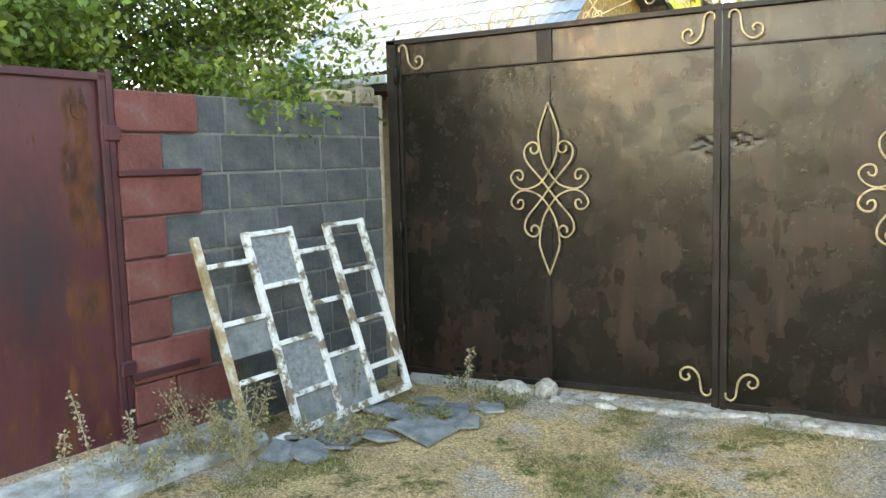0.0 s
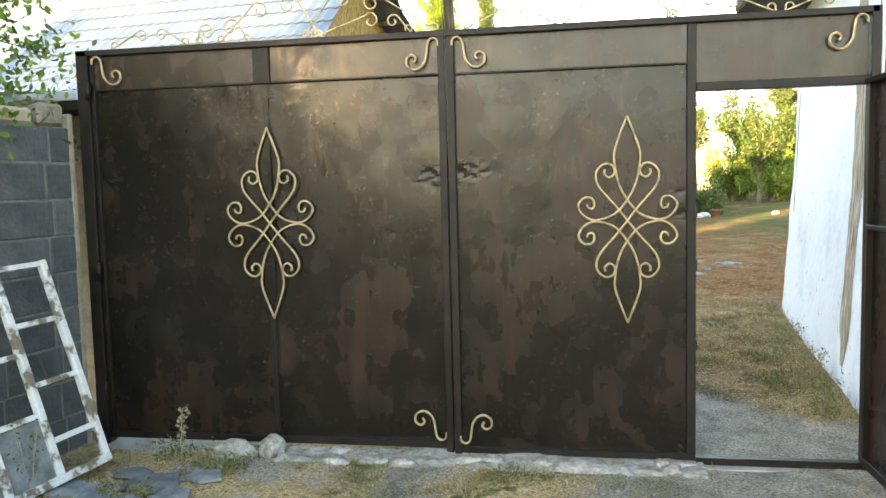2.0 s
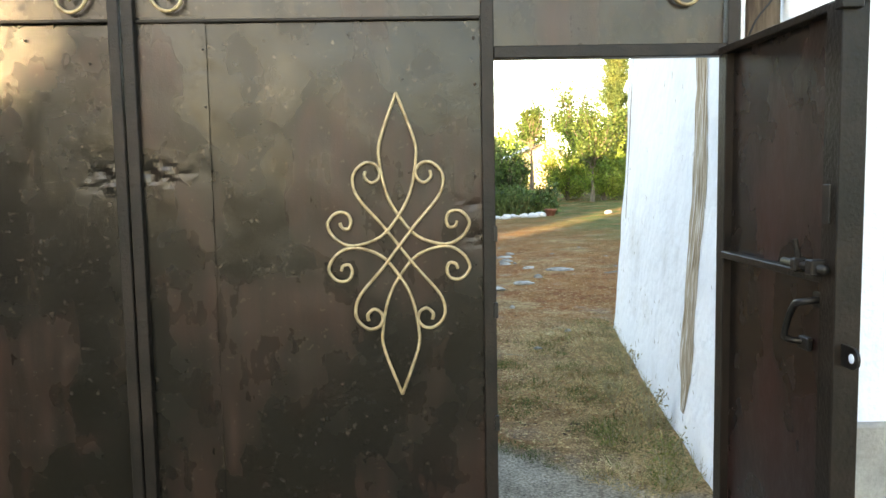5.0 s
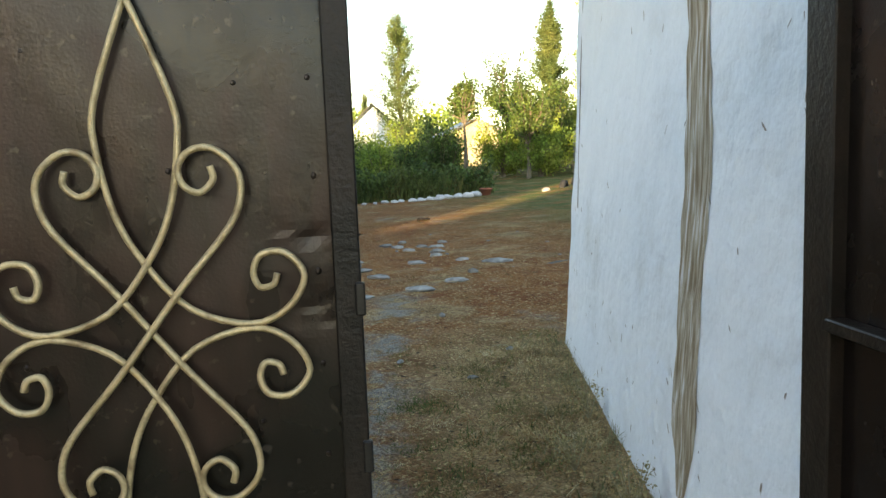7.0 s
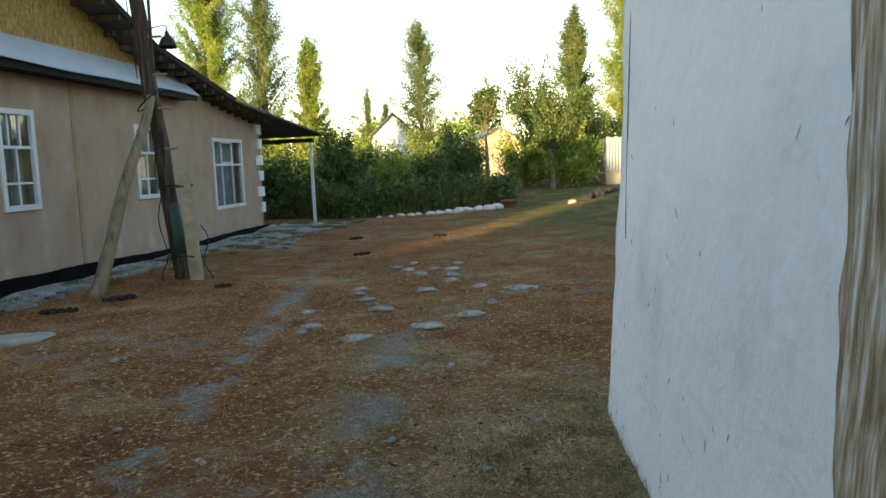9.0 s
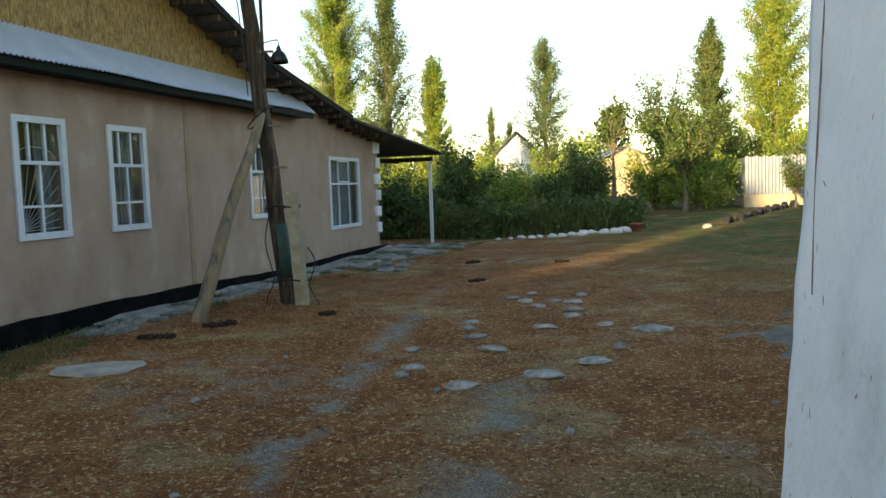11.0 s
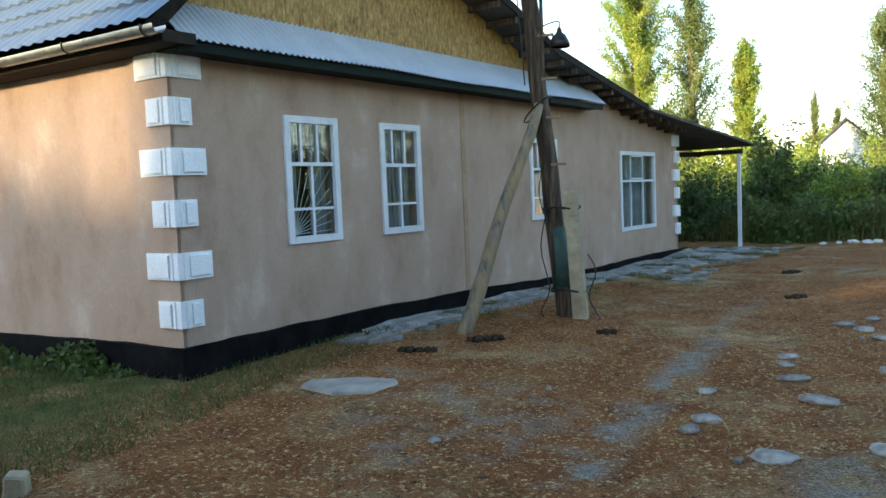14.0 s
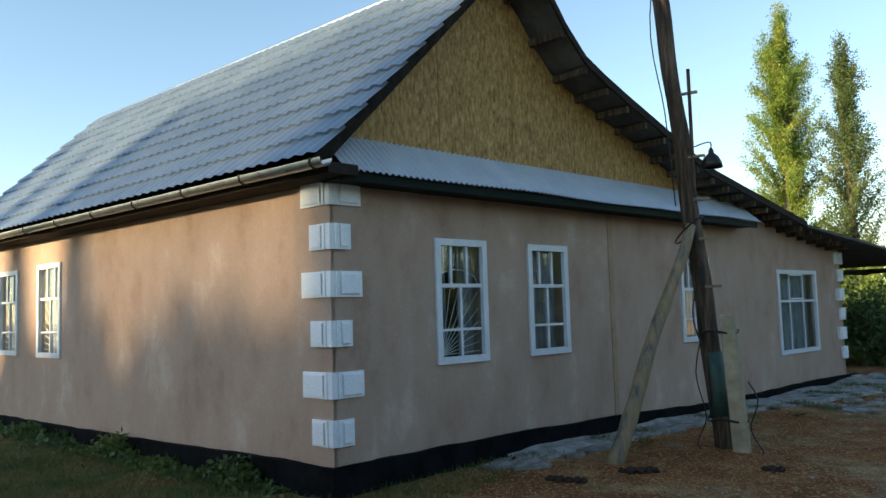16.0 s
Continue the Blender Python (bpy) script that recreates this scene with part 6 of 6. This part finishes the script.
BUSHY = "leafy green garden shrub beyond the yard"
for i, (x, y, h, w, mat, lv, lf) in enumerate(((1.2, 27.5, 3.5, 2.4, 0, 5200, 0.10), (-0.7, 26.3, 2.2, 2.6, 0, 5000, 0.09), (3.1, 30, 2.5, 2.6, 1, 5000, 0.09), (5.5, 29, 3.3, 2.4, 0, 4200, 0.09),
                                                (4.4, 28, 2.3, 2.0, 0, 4200, 0.09), (-2.5, 27.5, 2.6, 3.0, 0, 5000, 0.1), (-4.5, 29, 3.4, 3.4, 1, 5200, 0.11),
                                                (2.3, 34, 3.0, 3.0, 1, 5000, 0.11), (0.2, 34, 3.4, 3.2, 1, 5000, 0.11), (10.5, 33.5, 3.4, 3.0, 1, 6000, 0.11), (9.3, 36, 3.4, 3.0, 1, 5000, 0.11), (11.8, 38, 4.6, 3.4, 0, 6000, 0.12),
                                                (15.8, 36, 2.6, 3.0, 0, 5000, 0.1), (18.8, 36.5, 3.4, 3.6, 0, 6500, 0.11), (13.0, 41, 4.5, 4.0, 1, 6000, 0.12), (15.5, 42, 3.6, 4.0, 1, 5000, 0.12), (6.5, 36, 2.6, 3.2, 1, 4500, 0.11),
                                                (21.5, 40, 4.0, 4.0, 0, 5000, 0.12), (4.6, 42, 3.2, 4.4, 1, 5000, 0.12), (-1.8, 38, 4.0, 4.0, 1, 5500, 0.12))):
    shrub("shrub", x, y, h, w, 50 + i, M_POPLEAF_Y if mat else M_BUSHLEAF, "yellowing leafy shrub beyond the yard" if mat else BUSHY, lv, lf, group="garden shrubs")
# fruit trees with limewashed trunks
for i, (x, y, h, w, tr, lv) in enumerate(((9.8, 37.2, 6.4, 2.9, 2.4, 4600), (6.9, 31.5, 4.8, 1.5, 2.6, 1700), (9.9, 33.0, 4.4, 2.2, 1.5, 2000))):
    t = shrub("fruit_tree", x, y, h, w, 90 + i, M_BUSHLEAF, "sparse fruit tree with a limewashed trunk", lv, 0.11, "tree", tr, "fruit trees")
    if i:
        continue
    part("limewash", tube(bmesh.new(), [(0, 0, -0.05), (0.02, 0, 0.9)], max(0.03, 0.03 * h) + 0.012, 9, 0.03 * h), M_WSTONE, t, "whitewashed trunk foot", True)
t = shrub("sapling", 13.6, 31.5, 2.2, 1.4, 99, M_BUSHLEAF, "thin young tree in front of the shed", 700, 0.09, "tree", 0.5)
# tall weeds along the garden edge
rng = np.random.default_rng(77)
weeds = np.stack([rng.uniform(-4, 7.0, 15000), 24.3 + rng.gamma(2.0, 0.75, 15000), np.zeros(15000)], 1)
weeds[:, 1] += np.clip((weeds[:, 0] - 2) * 0.18, 0, 1.3)
weeds[:, 2] = ground_z(weeds[:, 0], weeds[:, 1])
clump = np.array([noise.noise(Vector((a * 0.9, b * 0.9, 2))) for a, b in weeds[:, :2]])
for lo, hi, ht in ((-9, -0.12, 0.25), (-0.12, 0.1, 0.5), (0.1, 9, 0.95)):
    sel = weeds[(clump >= lo) & (clump < hi)]
    tagged(mesh_part("tall_weeds", blade_mesh("tall_weeds", sel, ht, 0.016, 78, 0.3), M_GRASS), "tall green weeds along the garden edge", "weeds", kind="stuff")
wl = weeds[rng.integers(0, 15000, 16000)] + rng.normal(0, 0.12, (16000, 3)) * [1, 1, 0]
wl[:, 2] += rng.uniform(0.05, 1.0, 16000) * np.array([0.35 + 1.3 * max(0, 0.35 + noise.noise(Vector((a * 0.9, b * 0.9, 2)))) for a, b in wl[:, :2]])
tagged(mesh_part("weed_leaves", leaf_mesh("weed_leaves", wl, 0.085, 79, 1.6), M_BUSHLEAF), "leafy weeds along the garden edge", "weeds", kind="stuff")

# ---- distance ----
def far_house(x0, x1, y, eave, apex, depth, wall, roofm, label):
    h = thing("far_house", label, "house", at=pose(0, 0, 0))
    mid = (x0 + x1) / 2
    part("wall", prism(bmesh.new(), [(x0, -0.5), (x1, -0.5), (x1, eave), (mid, apex), (x0, eave)], y, y + depth, lambda a, b, d: Vector((a, d, b))), wall, h)
    e = 0.25
    sl = (apex - eave) / (mid - x0)
    part("roof", prism(bmesh.new(), [(x0 - e, eave - e * sl), (mid, apex), (x1 + e, eave - e * sl), (x1 + e, eave - e * sl + 0.15), (mid, apex + 0.16), (x0 - e, eave - e * sl + 0.15)], y - 0.35, y + depth + 0.3,
                       lambda a, b, d: Vector((a, d, b))), roofm, h)
    return h


far_house(1.95, 5.5, 66, 4.1, 5.75, 8, M_WHITE, M_SLATE, "distant white gabled house behind the trees")
far_house(9.2, 14.5, 62, 2.9, 4.1, 9, M_TAN, M_SHED, "distant low tan house behind the trees")
far_house(26, 34, 58, 3.6, 5.2, 8, M_TAN, M_SHED, "distant tan house behind the poplars")


def far_woods():
    rng = np.random.default_rng(5)
    n = 60000
    a = rng.uniform(-75, 95, n)
    d = 80 + rng.uniform(0, 30, n)
    top = 3.2 + 2.2 * np.sin(a * 0.21) + 1.4 * np.sin(a * 0.53 + 1) + rng.uniform(0, 1.5, n)
    west = np.stack([a, d, rng.uniform(0, 1, n) ** 0.7 * np.clip(top, 1.5, 8)], 1)
    return west


def east_leaf_screen():
    rng = np.random.default_rng(55)
    b = rng.uniform(-40, 85, 14000)
    return np.stack([36 + rng.uniform(0, 10, 14000), b, rng.uniform(0, 1, 14000) * (6.8 + 2 * np.sin(b * 0.3))], 1)


# leaf screen added mostly out of view: darkens window reflections and the house wall
tagged(mesh_part("far_woods", leaf_mesh("far_woods", east_leaf_screen(), 0.75, 56, 1.2), M_BUSHLEAF), "dark green leaf screen added beyond the outbuilding, mostly out of view", "trees", kind="stuff")
tagged(mesh_part("far_woods", leaf_mesh("far_woods", far_woods(), 0.42, 6, 1.2), M_POPLEAF_Y), "distant row of trees and bushes", "trees", kind="stuff")
tagged(mesh_part("hills", fast_mesh("hills", [(x, 850, z) for x in range(-900, 901, 60) for z in (-5, 14 + 8 * math.sin(x * 0.006) + 5 * math.sin(x * 0.017))],
                                    [(2 * i, 2 * i + 2, 2 * i + 3, 2 * i + 1) for i in range(30)]), M_HILL := surface("hazy_hills", [(0.2, 0.22, 0.2), (0.26, 0.27, 0.24)], 0.01, 0.95, 0, 0)),
       "far low hills", "hills", kind="structure")


# ---- behind the street: unseen sheet added to block the sun, and low boxes ----
def shade_sheet():
    bm = bmesh.new()
    line = []
    x = -120.0
    while x < -20:
        h = 16.6 + 0.5 * noise.noise(Vector((x * 0.35, 0, 0))) + 0.25 * noise.noise(Vector((x * 1.7, 4, 0)))
        # notches cut in the top edge to shape sun patches on yard and house
        for gx, gw, gd in ((-40.35, 0.75, 4.3), (-49.3, 0.9, 4.0), (-51.6, 0.8, 4.4), (-54.0, 0.6, 3.6)):
            h -= gd * math.exp(-((x - gx) / gw) ** 4)
        if -47.6 < x < -42.3 and (x * 2.5) % 1.0 < 0.55:      # narrow slits cut so that weak sun reaches the street-side wall
            h -= 3.8 + 0.9 * noise.noise(Vector((x * 1.3, 7, 0)))
        line.append((x, h))
        x += 0.05
    to = lambda a, b, d: Vector((a, d, b))
    a0, a1 = -34.58, -34.36      # a hole cut in the sheet to put a sun glow on the gate
    prism(bm, [p for p in line if p[0] <= a0] + [(a0, -1), (-120, -1)], -60.6, -60.5, to)
    prism(bm, [(a0, 12.09), (a0, 16.6), (a1, 16.6), (a1, 12.05), (-34.5, 12.11)], -60.6, -60.5, to)
    prism(bm, [(a0, -1), (a0, 11.95), (-34.5, 11.9), (a1, 11.9), (a1, -1)], -60.6, -60.5, to)
    prism(bm, [(a1, -1)] + [p for p in line if p[0] >= a1] + [(-20, 4.0), (-20, -1)], -60.6, -60.5, to)
    return bm


tagged(part("backdrop_belt", shade_sheet(), M_BUSHLEAF), "unseen upright sheet with cut gaps, added to block the low sun", "trees", kind="structure")
# plain boxes added out of view, low so the gate reflects sky above them
tagged(part("backdrop_boxes", boxes(((-20, -60, -1), (70, -58, 4.2)), ((60, -60, -1), (62, 20, 4.0))), M_PLASTER), "unseen low boxes added to close the place across the street", "houses", kind="structure")


# ---- fruit tree over the block wall ----
def wall_tree():
    rng = np.random.default_rng(12)
    t = thing("apricot_tree", "leafy green fruit tree hanging over the block wall", "tree", at=pose(-3.3, -0.9, 0))
    part("trunk", tube(bmesh.new(), [(0, 0, -0.1), (0.05, 0.05, 0.8), (0, 0, 1.6), (0.1, -0.1, 2.3)], 0.11, 9, 0.06), M_BARK, t, "", True)
    base, tips = [], []
    for k in range(115):
        u = rng.uniform(-3.2, 1.15)
        depth = rng.uniform(-1.6, 1.95)
        z = rng.uniform(1.75, 3.9) if depth < 1.2 else rng.uniform(1.95, 3.5)
        if u > 0.35:
            z = rng.uniform(2.1, 3.5) - 0.35 * (u - 0.35)
        base.append((rng.uniform(-0.2, 0.3), rng.uniform(-0.3, 0.3), rng.uniform(1.3, 2.4)))
        tips.append((depth, u + 0.15, z))
    tips += [(2.02, 0.1, 1.83), (2.05, -0.3, 1.9), (2.0, 0.42, 1.98), (1.95, 0.75, 2.1), (1.9, 0.85, 2.75), (1.9, 0.7, 3.0)]
    base += [(0.2, 0, 2.2)] * 6
    base, tips = np.array(base), np.array(tips)
    bm = bmesh.new()
    for b, e in zip(base, tips):
        mid = b + (e - b) * 0.5 + np.array([0, 0, 0.25])
        tube(bm, smooth_line([(0.05, 0, 1.4), b, mid, e], 3), 0.013, 5, 0.003)
    part("limbwork", bm, M_BARK, t)
    pts = []
    for b, e in zip(base, tips):
        n = 620
        f = rng.uniform(0.12, 1.03, n) ** 0.7
        mid = b + (e - b) * 0.5 + np.array([0, 0, 0.25])
        c = ((1 - f)[:, None] ** 2) * b + (2 * f * (1 - f))[:, None] * mid + (f ** 2)[:, None] * e
        pts.append(c + rng.normal(0, 0.095, (n, 3)))
    pts = np.concatenate(pts)
    mesh_part("crown", leaf_mesh("crown", pts, 0.031, 14, 1.75, 0.35, oval=True), M_TREELEAF, t)


wall_tree()
lean = thing("shed_roof", "dark eave of a neighbouring shed behind the wall", "roof", at=pose(-1.95, 0.55, 0, 0, 0, -8))
part("eave", boxes(((-2.4, -0.35, 2.12), (0.78, 0.5, 2.18)), bevel=0.005), M_STRIP, lean)
part("eave_under", boxes(((-2.4, -0.33, 2.06), (0.77, 0.5, 2.12)), bevel=0.005), M_DARKWOOD, lean)
part("wall", boxes(((-2.4, 0.0, -0.2), (0.72, 0.4, 2.06))), M_ADOBE, lean)


# ---- grass and straw ----
def scatter(n, x0, x1, y0, y1, seed, keep, power=1.0):
    rng = np.random.default_rng(seed)
    x = rng.uniform(x0, x1, n)
    y = y0 + (y1 - y0) * rng.uniform(0, 1, n) ** power
    p = np.array([keep(a, b) for a, b in zip(x, y)])
    m = rng.uniform(0, 1, n) < p
    x, y = x[m], y[m]
    return np.stack([x, y, ground_z(x, y) - 0.004], 1)


def patch(x, y, s, seed):
    return 0.5 + 0.9 * noise.noise(Vector((x * s, y * s, seed)))


def on_path(x, y):
    """Bare places: the doorway, the worn tracks."""
    if -2.2 < y < 1.2 and x > 1.95:
        return 0.2
    if y > 2 and abs(x - 1.15 - 0.045 * y) < 0.22:
        return 0.25
    if y > 2 and y < 8 and abs(x - 2.75) < 0.2:
        return 0.35
    return 1.0


def in_building(x, y):
    w = HOUSE.inverted() @ Vector((x, y, 0))
    if -12 < w.x < 0.08 and -0.1 - 0.07 * -w.x < w.y < 14:
        return True
    return (x > 3.5 + 0.102 * y and 0 < y < 4.6) or (y < 0.1 and x < -1.2 + 0.16 * y) or (0 < y < 1.5 and x < -1.0)


def straw_keep(x, y):
    return 0.0 if in_building(x, y) else on_path(x, y) * min(1, max(0.08, patch(x, y, 0.8, 3)))


def green_keep(x, y):
    if in_building(x, y):
        return 0.0
    k = max(0.0, patch(x, y, 0.9, 9) - 0.6) * 0.8
    if y < 0:
        k = max(0.0, patch(x, y, 2.0, 9) - 0.58) * 3.5
    if x > 5 and y > 10:
        k += min(0.8, (x - 5) * 0.15)
    if x < -1.6 and y > 4:
        k += min(0.9, (-1.6 - x) * 0.8)
    if x > 3.2 and 1.0 < y < 5:
        k += 0.5
    return min(1, k) * on_path(x, y)


S1 = scatter(240000, -2.6, 7.5, 2.0, 17, 1, straw_keep, 1.35)
tagged(mesh_part("straw", blade_mesh("straw", S1, 0.022, 0.0035, 2, 3.0), M_STRAW), "dry reddish straw litter over the yard", "straw", kind="stuff")
S1L = scatter(10000, -2.4, 6.5, 2.0, 13, 41, straw_keep, 1.2)
tagged(mesh_part("loose_straw", blade_mesh("loose_straw", S1L, 0.042, 0.0021, 42, 3.2), M_PALESTRAW), "long pale straws strewn over the yard", "straw", kind="stuff")
S2 = scatter(90000, -1.3, 3.6, -4.2, 0.0, 3, lambda x, y: on_path(x, y) * min(1, max(0.05, 2.2 * (patch(x, y, 1.7, 3) - 0.25))))
tagged(mesh_part("dry_grass", blade_mesh("dry_grass", S2, 0.022, 0.0022, 4, 2.8), M_PALESTRAW), "dry trampled grass before the gate", "grass", kind="stuff")
S3 = scatter(50000, -7.5, 14.0, 1.0, 24, 5, green_keep, 1.2)
tagged(mesh_part("yard_grass", blade_mesh("yard_grass", S3, 0.055, 0.005, 6, 0.7), M_GRASS), "short green grass in patches over the yard", "grass", kind="stuff")
S4 = scatter(90000, -1.3, 3.6, -4.2, 0.0, 7, lambda x, y: green_keep(x, y) + (0.9 * max(0, patch(x, y, 3.1, 6) - 0.35) if -0.45 < y < -0.02 and x < 2.6 else 0))
tagged(mesh_part("street_grass", blade_mesh("street_grass", S4, 0.036, 0.0034, 8, 1.0), M_TUFT), "green grass tufts before the gate", "grass", kind="stuff")
def apron_keep(x, y):
    w = HOUSE.inverted() @ Vector((x, y, 0))
    return min(1, max(0, 3 * (patch(x, y, 1.6, 21) - 0.5))) if 0.1 < w.x < 2.2 and 1.5 < w.y < 16 and w.x < 0.5 + 0.12 * w.y else 0.0


SA = scatter(150000, -2.6, 3.2, 8.5, 24, 35, apron_keep) + np.array([0, 0, 0.025])
tagged(mesh_part("apron_grass", blade_mesh("apron_grass", SA, 0.05, 0.005, 36, 0.8), M_GRASS), "green grass growing through the broken apron", "grass", kind="stuff")
S6 = scatter(34000, -9.0, -1.6, 4.6, 9.5, 15, lambda x, y: 0 if in_building(x, y) else min(1, max(0.1, patch(x, y, 1.3, 5) + 0.25)))
tagged(mesh_part("house_grass", blade_mesh("house_grass", S6, 0.075, 0.006, 16, 0.7), M_GRASS), "green grass along the front of the house", "grass", kind="stuff")
def door_keep(x, y):
    return 0 if in_building(x, y) or y + x < 4.1 else max(0, patch(x, y, 1.2, 8)) * min(1, max(0, 1.3 - (3.6 + 0.1 * y - x) / 1.5)) * min(1, max(0, (5.2 - y) / 1.4))


S7 = scatter(20000, 1.9, 4.1, 0.7, 6.0, 17, door_keep)
tagged(mesh_part("door_grass", blade_mesh("door_grass", S7, 0.035, 0.003, 18, 1.4), M_TUFT), "faded grass beside the white wall", "grass", kind="stuff")
S8 = scatter(60000, 1.9, 4.1, 0.7, 6.0, 27, lambda x, y: min(1, max(0, 3 * (patch(x, y, 2.3, 14) - 0.55))) * min(1, 3 * door_keep(x, y)))
tagged(mesh_part("dark_grass", blade_mesh("dark_grass", S8, 0.032, 0.0036, 28, 0.9), M_GRASS), "dark green grass patches inside the doorway", "grass", kind="stuff")
S9 = scatter(60000, 1.9, 4.1, 0.7, 6.0, 29, lambda x, y: min(1, max(0, 2.5 * (0.55 - patch(x, y, 2.3, 14)))) * min(1, 3 * door_keep(x, y)))
tagged(mesh_part("door_straw", blade_mesh("door_straw", S9, 0.022, 0.0026, 30, 2.8), M_PALESTRAW), "pale dry grass inside the doorway", "grass", kind="stuff")
S5 = scatter(9000, 3.3, 4.1, 0.9, 4.7, 9, lambda x, y: max(0, patch(x, y, 2.5, 4)) * max(0, 1 - (3.6 + 0.1 * y - x) / 0.5) if x < 3.60 + 0.102 * y else 0)
tagged(mesh_part("wall_grass", blade_mesh("wall_grass", S5, 0.10, 0.003, 10, 0.8), M_DRYWEED), "dry grass along the foot of the white wall", "grass", kind="stuff")


# leafy weeds at the foot of the house
def weed_row():
    rng = np.random.default_rng(31)
    n = 5500
    u = rng.uniform(0.6, 9.5, n)
    clump = np.array([max(0.03, 0.25 + 1.5 * noise.noise(Vector((a * 1.1, 2, 0)))) for a in u])
    d = np.abs(rng.normal(0, 0.16, n)) + 0.08
    z = rng.uniform(0, 0.36, n) * clump
    co = np.array([HOUSE @ Vector((-a, -SKEW * a - b, 0)) for a, b in zip(u, d)])
    co[:, 2] = ground_z(co[:, 0], co[:, 1]) + z
    return co


tagged(mesh_part("wall_weeds", leaf_mesh("wall_weeds", weed_row(), 0.045, 32, 1.6), M_BUSHLEAF), "leafy green weeds at the foot of the house", "weeds", kind="stuff")


def weed_clump(x, y, h, w, n, seed, material, label, leaf=0.011):
    rng = np.random.default_rng(seed)
    t = thing("weed", label, "weed", at=pose(x, y, gz(x, y)))
    pts = []
    for k in range(9):
        a = rng.uniform(0, 2 * math.pi)
        e = np.array([w * math.cos(a) * rng.uniform(0.3, 1), w * math.sin(a) * rng.uniform(0.3, 1), h * rng.uniform(0.6, 1.05)])
        part("stem", tube(bmesh.new(), [(0, 0, -0.01), e * 0.5 + np.array([0, 0, 0.05 * h]), e], 0.004, 4, 0.0015), M_WEED, t)
        f = rng.uniform(0.25, 1, n // 9)
        pts.append(f[:, None] * e + rng.normal(0, 0.025, (n // 9, 3)))
    mesh_part("foliage", leaf_mesh("foliage", np.concatenate(pts), leaf, seed + 1, 1.8), material, t)


weed_clump(-0.92, -0.95, 0.42, 0.13, 160, 61, M_GRASS, "small green weed growing by the old window frame")
weed_clump(-1.15, -2.0, 0.40, 0.24, 900, 62, M_DRYWEED, "straggly weeds at the foot of the wall")
weed_clump(-0.95, -1.95, 0.42, 0.25, 1100, 63, M_DRYWEED, "dry straggly weeds at the foot of the wall")
weed_clump(-0.5, -0.3, 0.16, 0.25, 320, 64, M_GRASS, "low weeds beside the gate")
weed_clump(-0.75, -1.5, 0.14, 0.3, 700, 65, M_DRYWEED, "dry brown weeds among the slabs")
weed_clump(-1.25, -2.35, 0.28, 0.3, 700, 66, M_DRYWEED, "weeds on the kerb")
weed_clump(-0.62, -1.25, 0.13, 0.22, 600, 68, M_DRYWEED, "dry weeds between the broken slabs")
weed_clump(-0.45, -0.85, 0.12, 0.2, 420, 69, M_TUFT, "faded weeds between the broken slabs")
weed_clump(-0.1, -0.42, 0.14, 0.2, 420, 70, M_TUFT, "faded weeds by the gate footing")
for i, (x, y, h, n) in enumerate(((3.52, 1.2, 0.22, 320), (3.6, 1.75, 0.26, 360), (3.42, 0.85, 0.16, 260), (3.5, 2.3, 0.2, 300), (3.3, 1.5, 0.14, 260), (3.78, 3.0, 0.24, 320))):
    weed_clump(x, y, h, 0.13, n, 167 + 2 * i, M_DRYWEED if i % 2 else M_TUFT, "dry tuft at the foot of the white wall")


def seed_stalk(x, y, h, bend, seed):
    rng = np.random.default_rng(seed)
    t = thing("seed_stalk", "dry pale seed stalk standing by the gate", "weed", "dry seed stalks", at=pose(x, y, gz(x, y)))
    line = [(bend * (k / 8) ** 1.5, 0, h * k / 8) for k in range(9)]
    part("stem", tube(bmesh.new(), line, 0.004, 5, 0.002), M_WEED, t)
    pts = []
    for k in range(9):
        f = 0.42 + 0.58 * k / 8
        c = np.array([bend * f ** 1.5, 0, h * f])
        pts.append(c + rng.normal(0, 0.009, (12, 3)))
    mesh_part("seed_head", leaf_mesh("seed_head", np.concatenate(pts), 0.014, seed, 1.3), M_WEED, t)


for i, (x, y, h, b) in enumerate(((-1.3, -2.55, 0.5, -0.14), (-1.2, -2.8, 0.42, 0.03), (-1.36, -2.28, 0.32, -0.02), (-0.42, -0.32, 0.34, 0.02))):
    seed_stalk(x, y, h, b, 70 + i)
rt = random.Random(3)
for i in range(26):
    x, y = (rt.uniform(-1, 3), rt.uniform(-3, -0.3)) if i < 9 else (rt.uniform(0.2, 4), rt.uniform(2.6, 8))
    a, ln = rt.uniform(0, 6.28), rt.uniform(0.08, 0.25)
    pts = [(x + ln * f * math.cos(a + 0.5 * f), y + ln * f * math.sin(a + 0.5 * f), gz(x, y) + 0.012 + 0.012 * math.sin(3 * f)) for f in (0, 0.35, 0.7, 1)]
    tagged(part("twig", tube(bmesh.new(), pts, 0.004, 5, 0.002), M_WEED), "dry pale twig on the ground", "twig", "twigs")
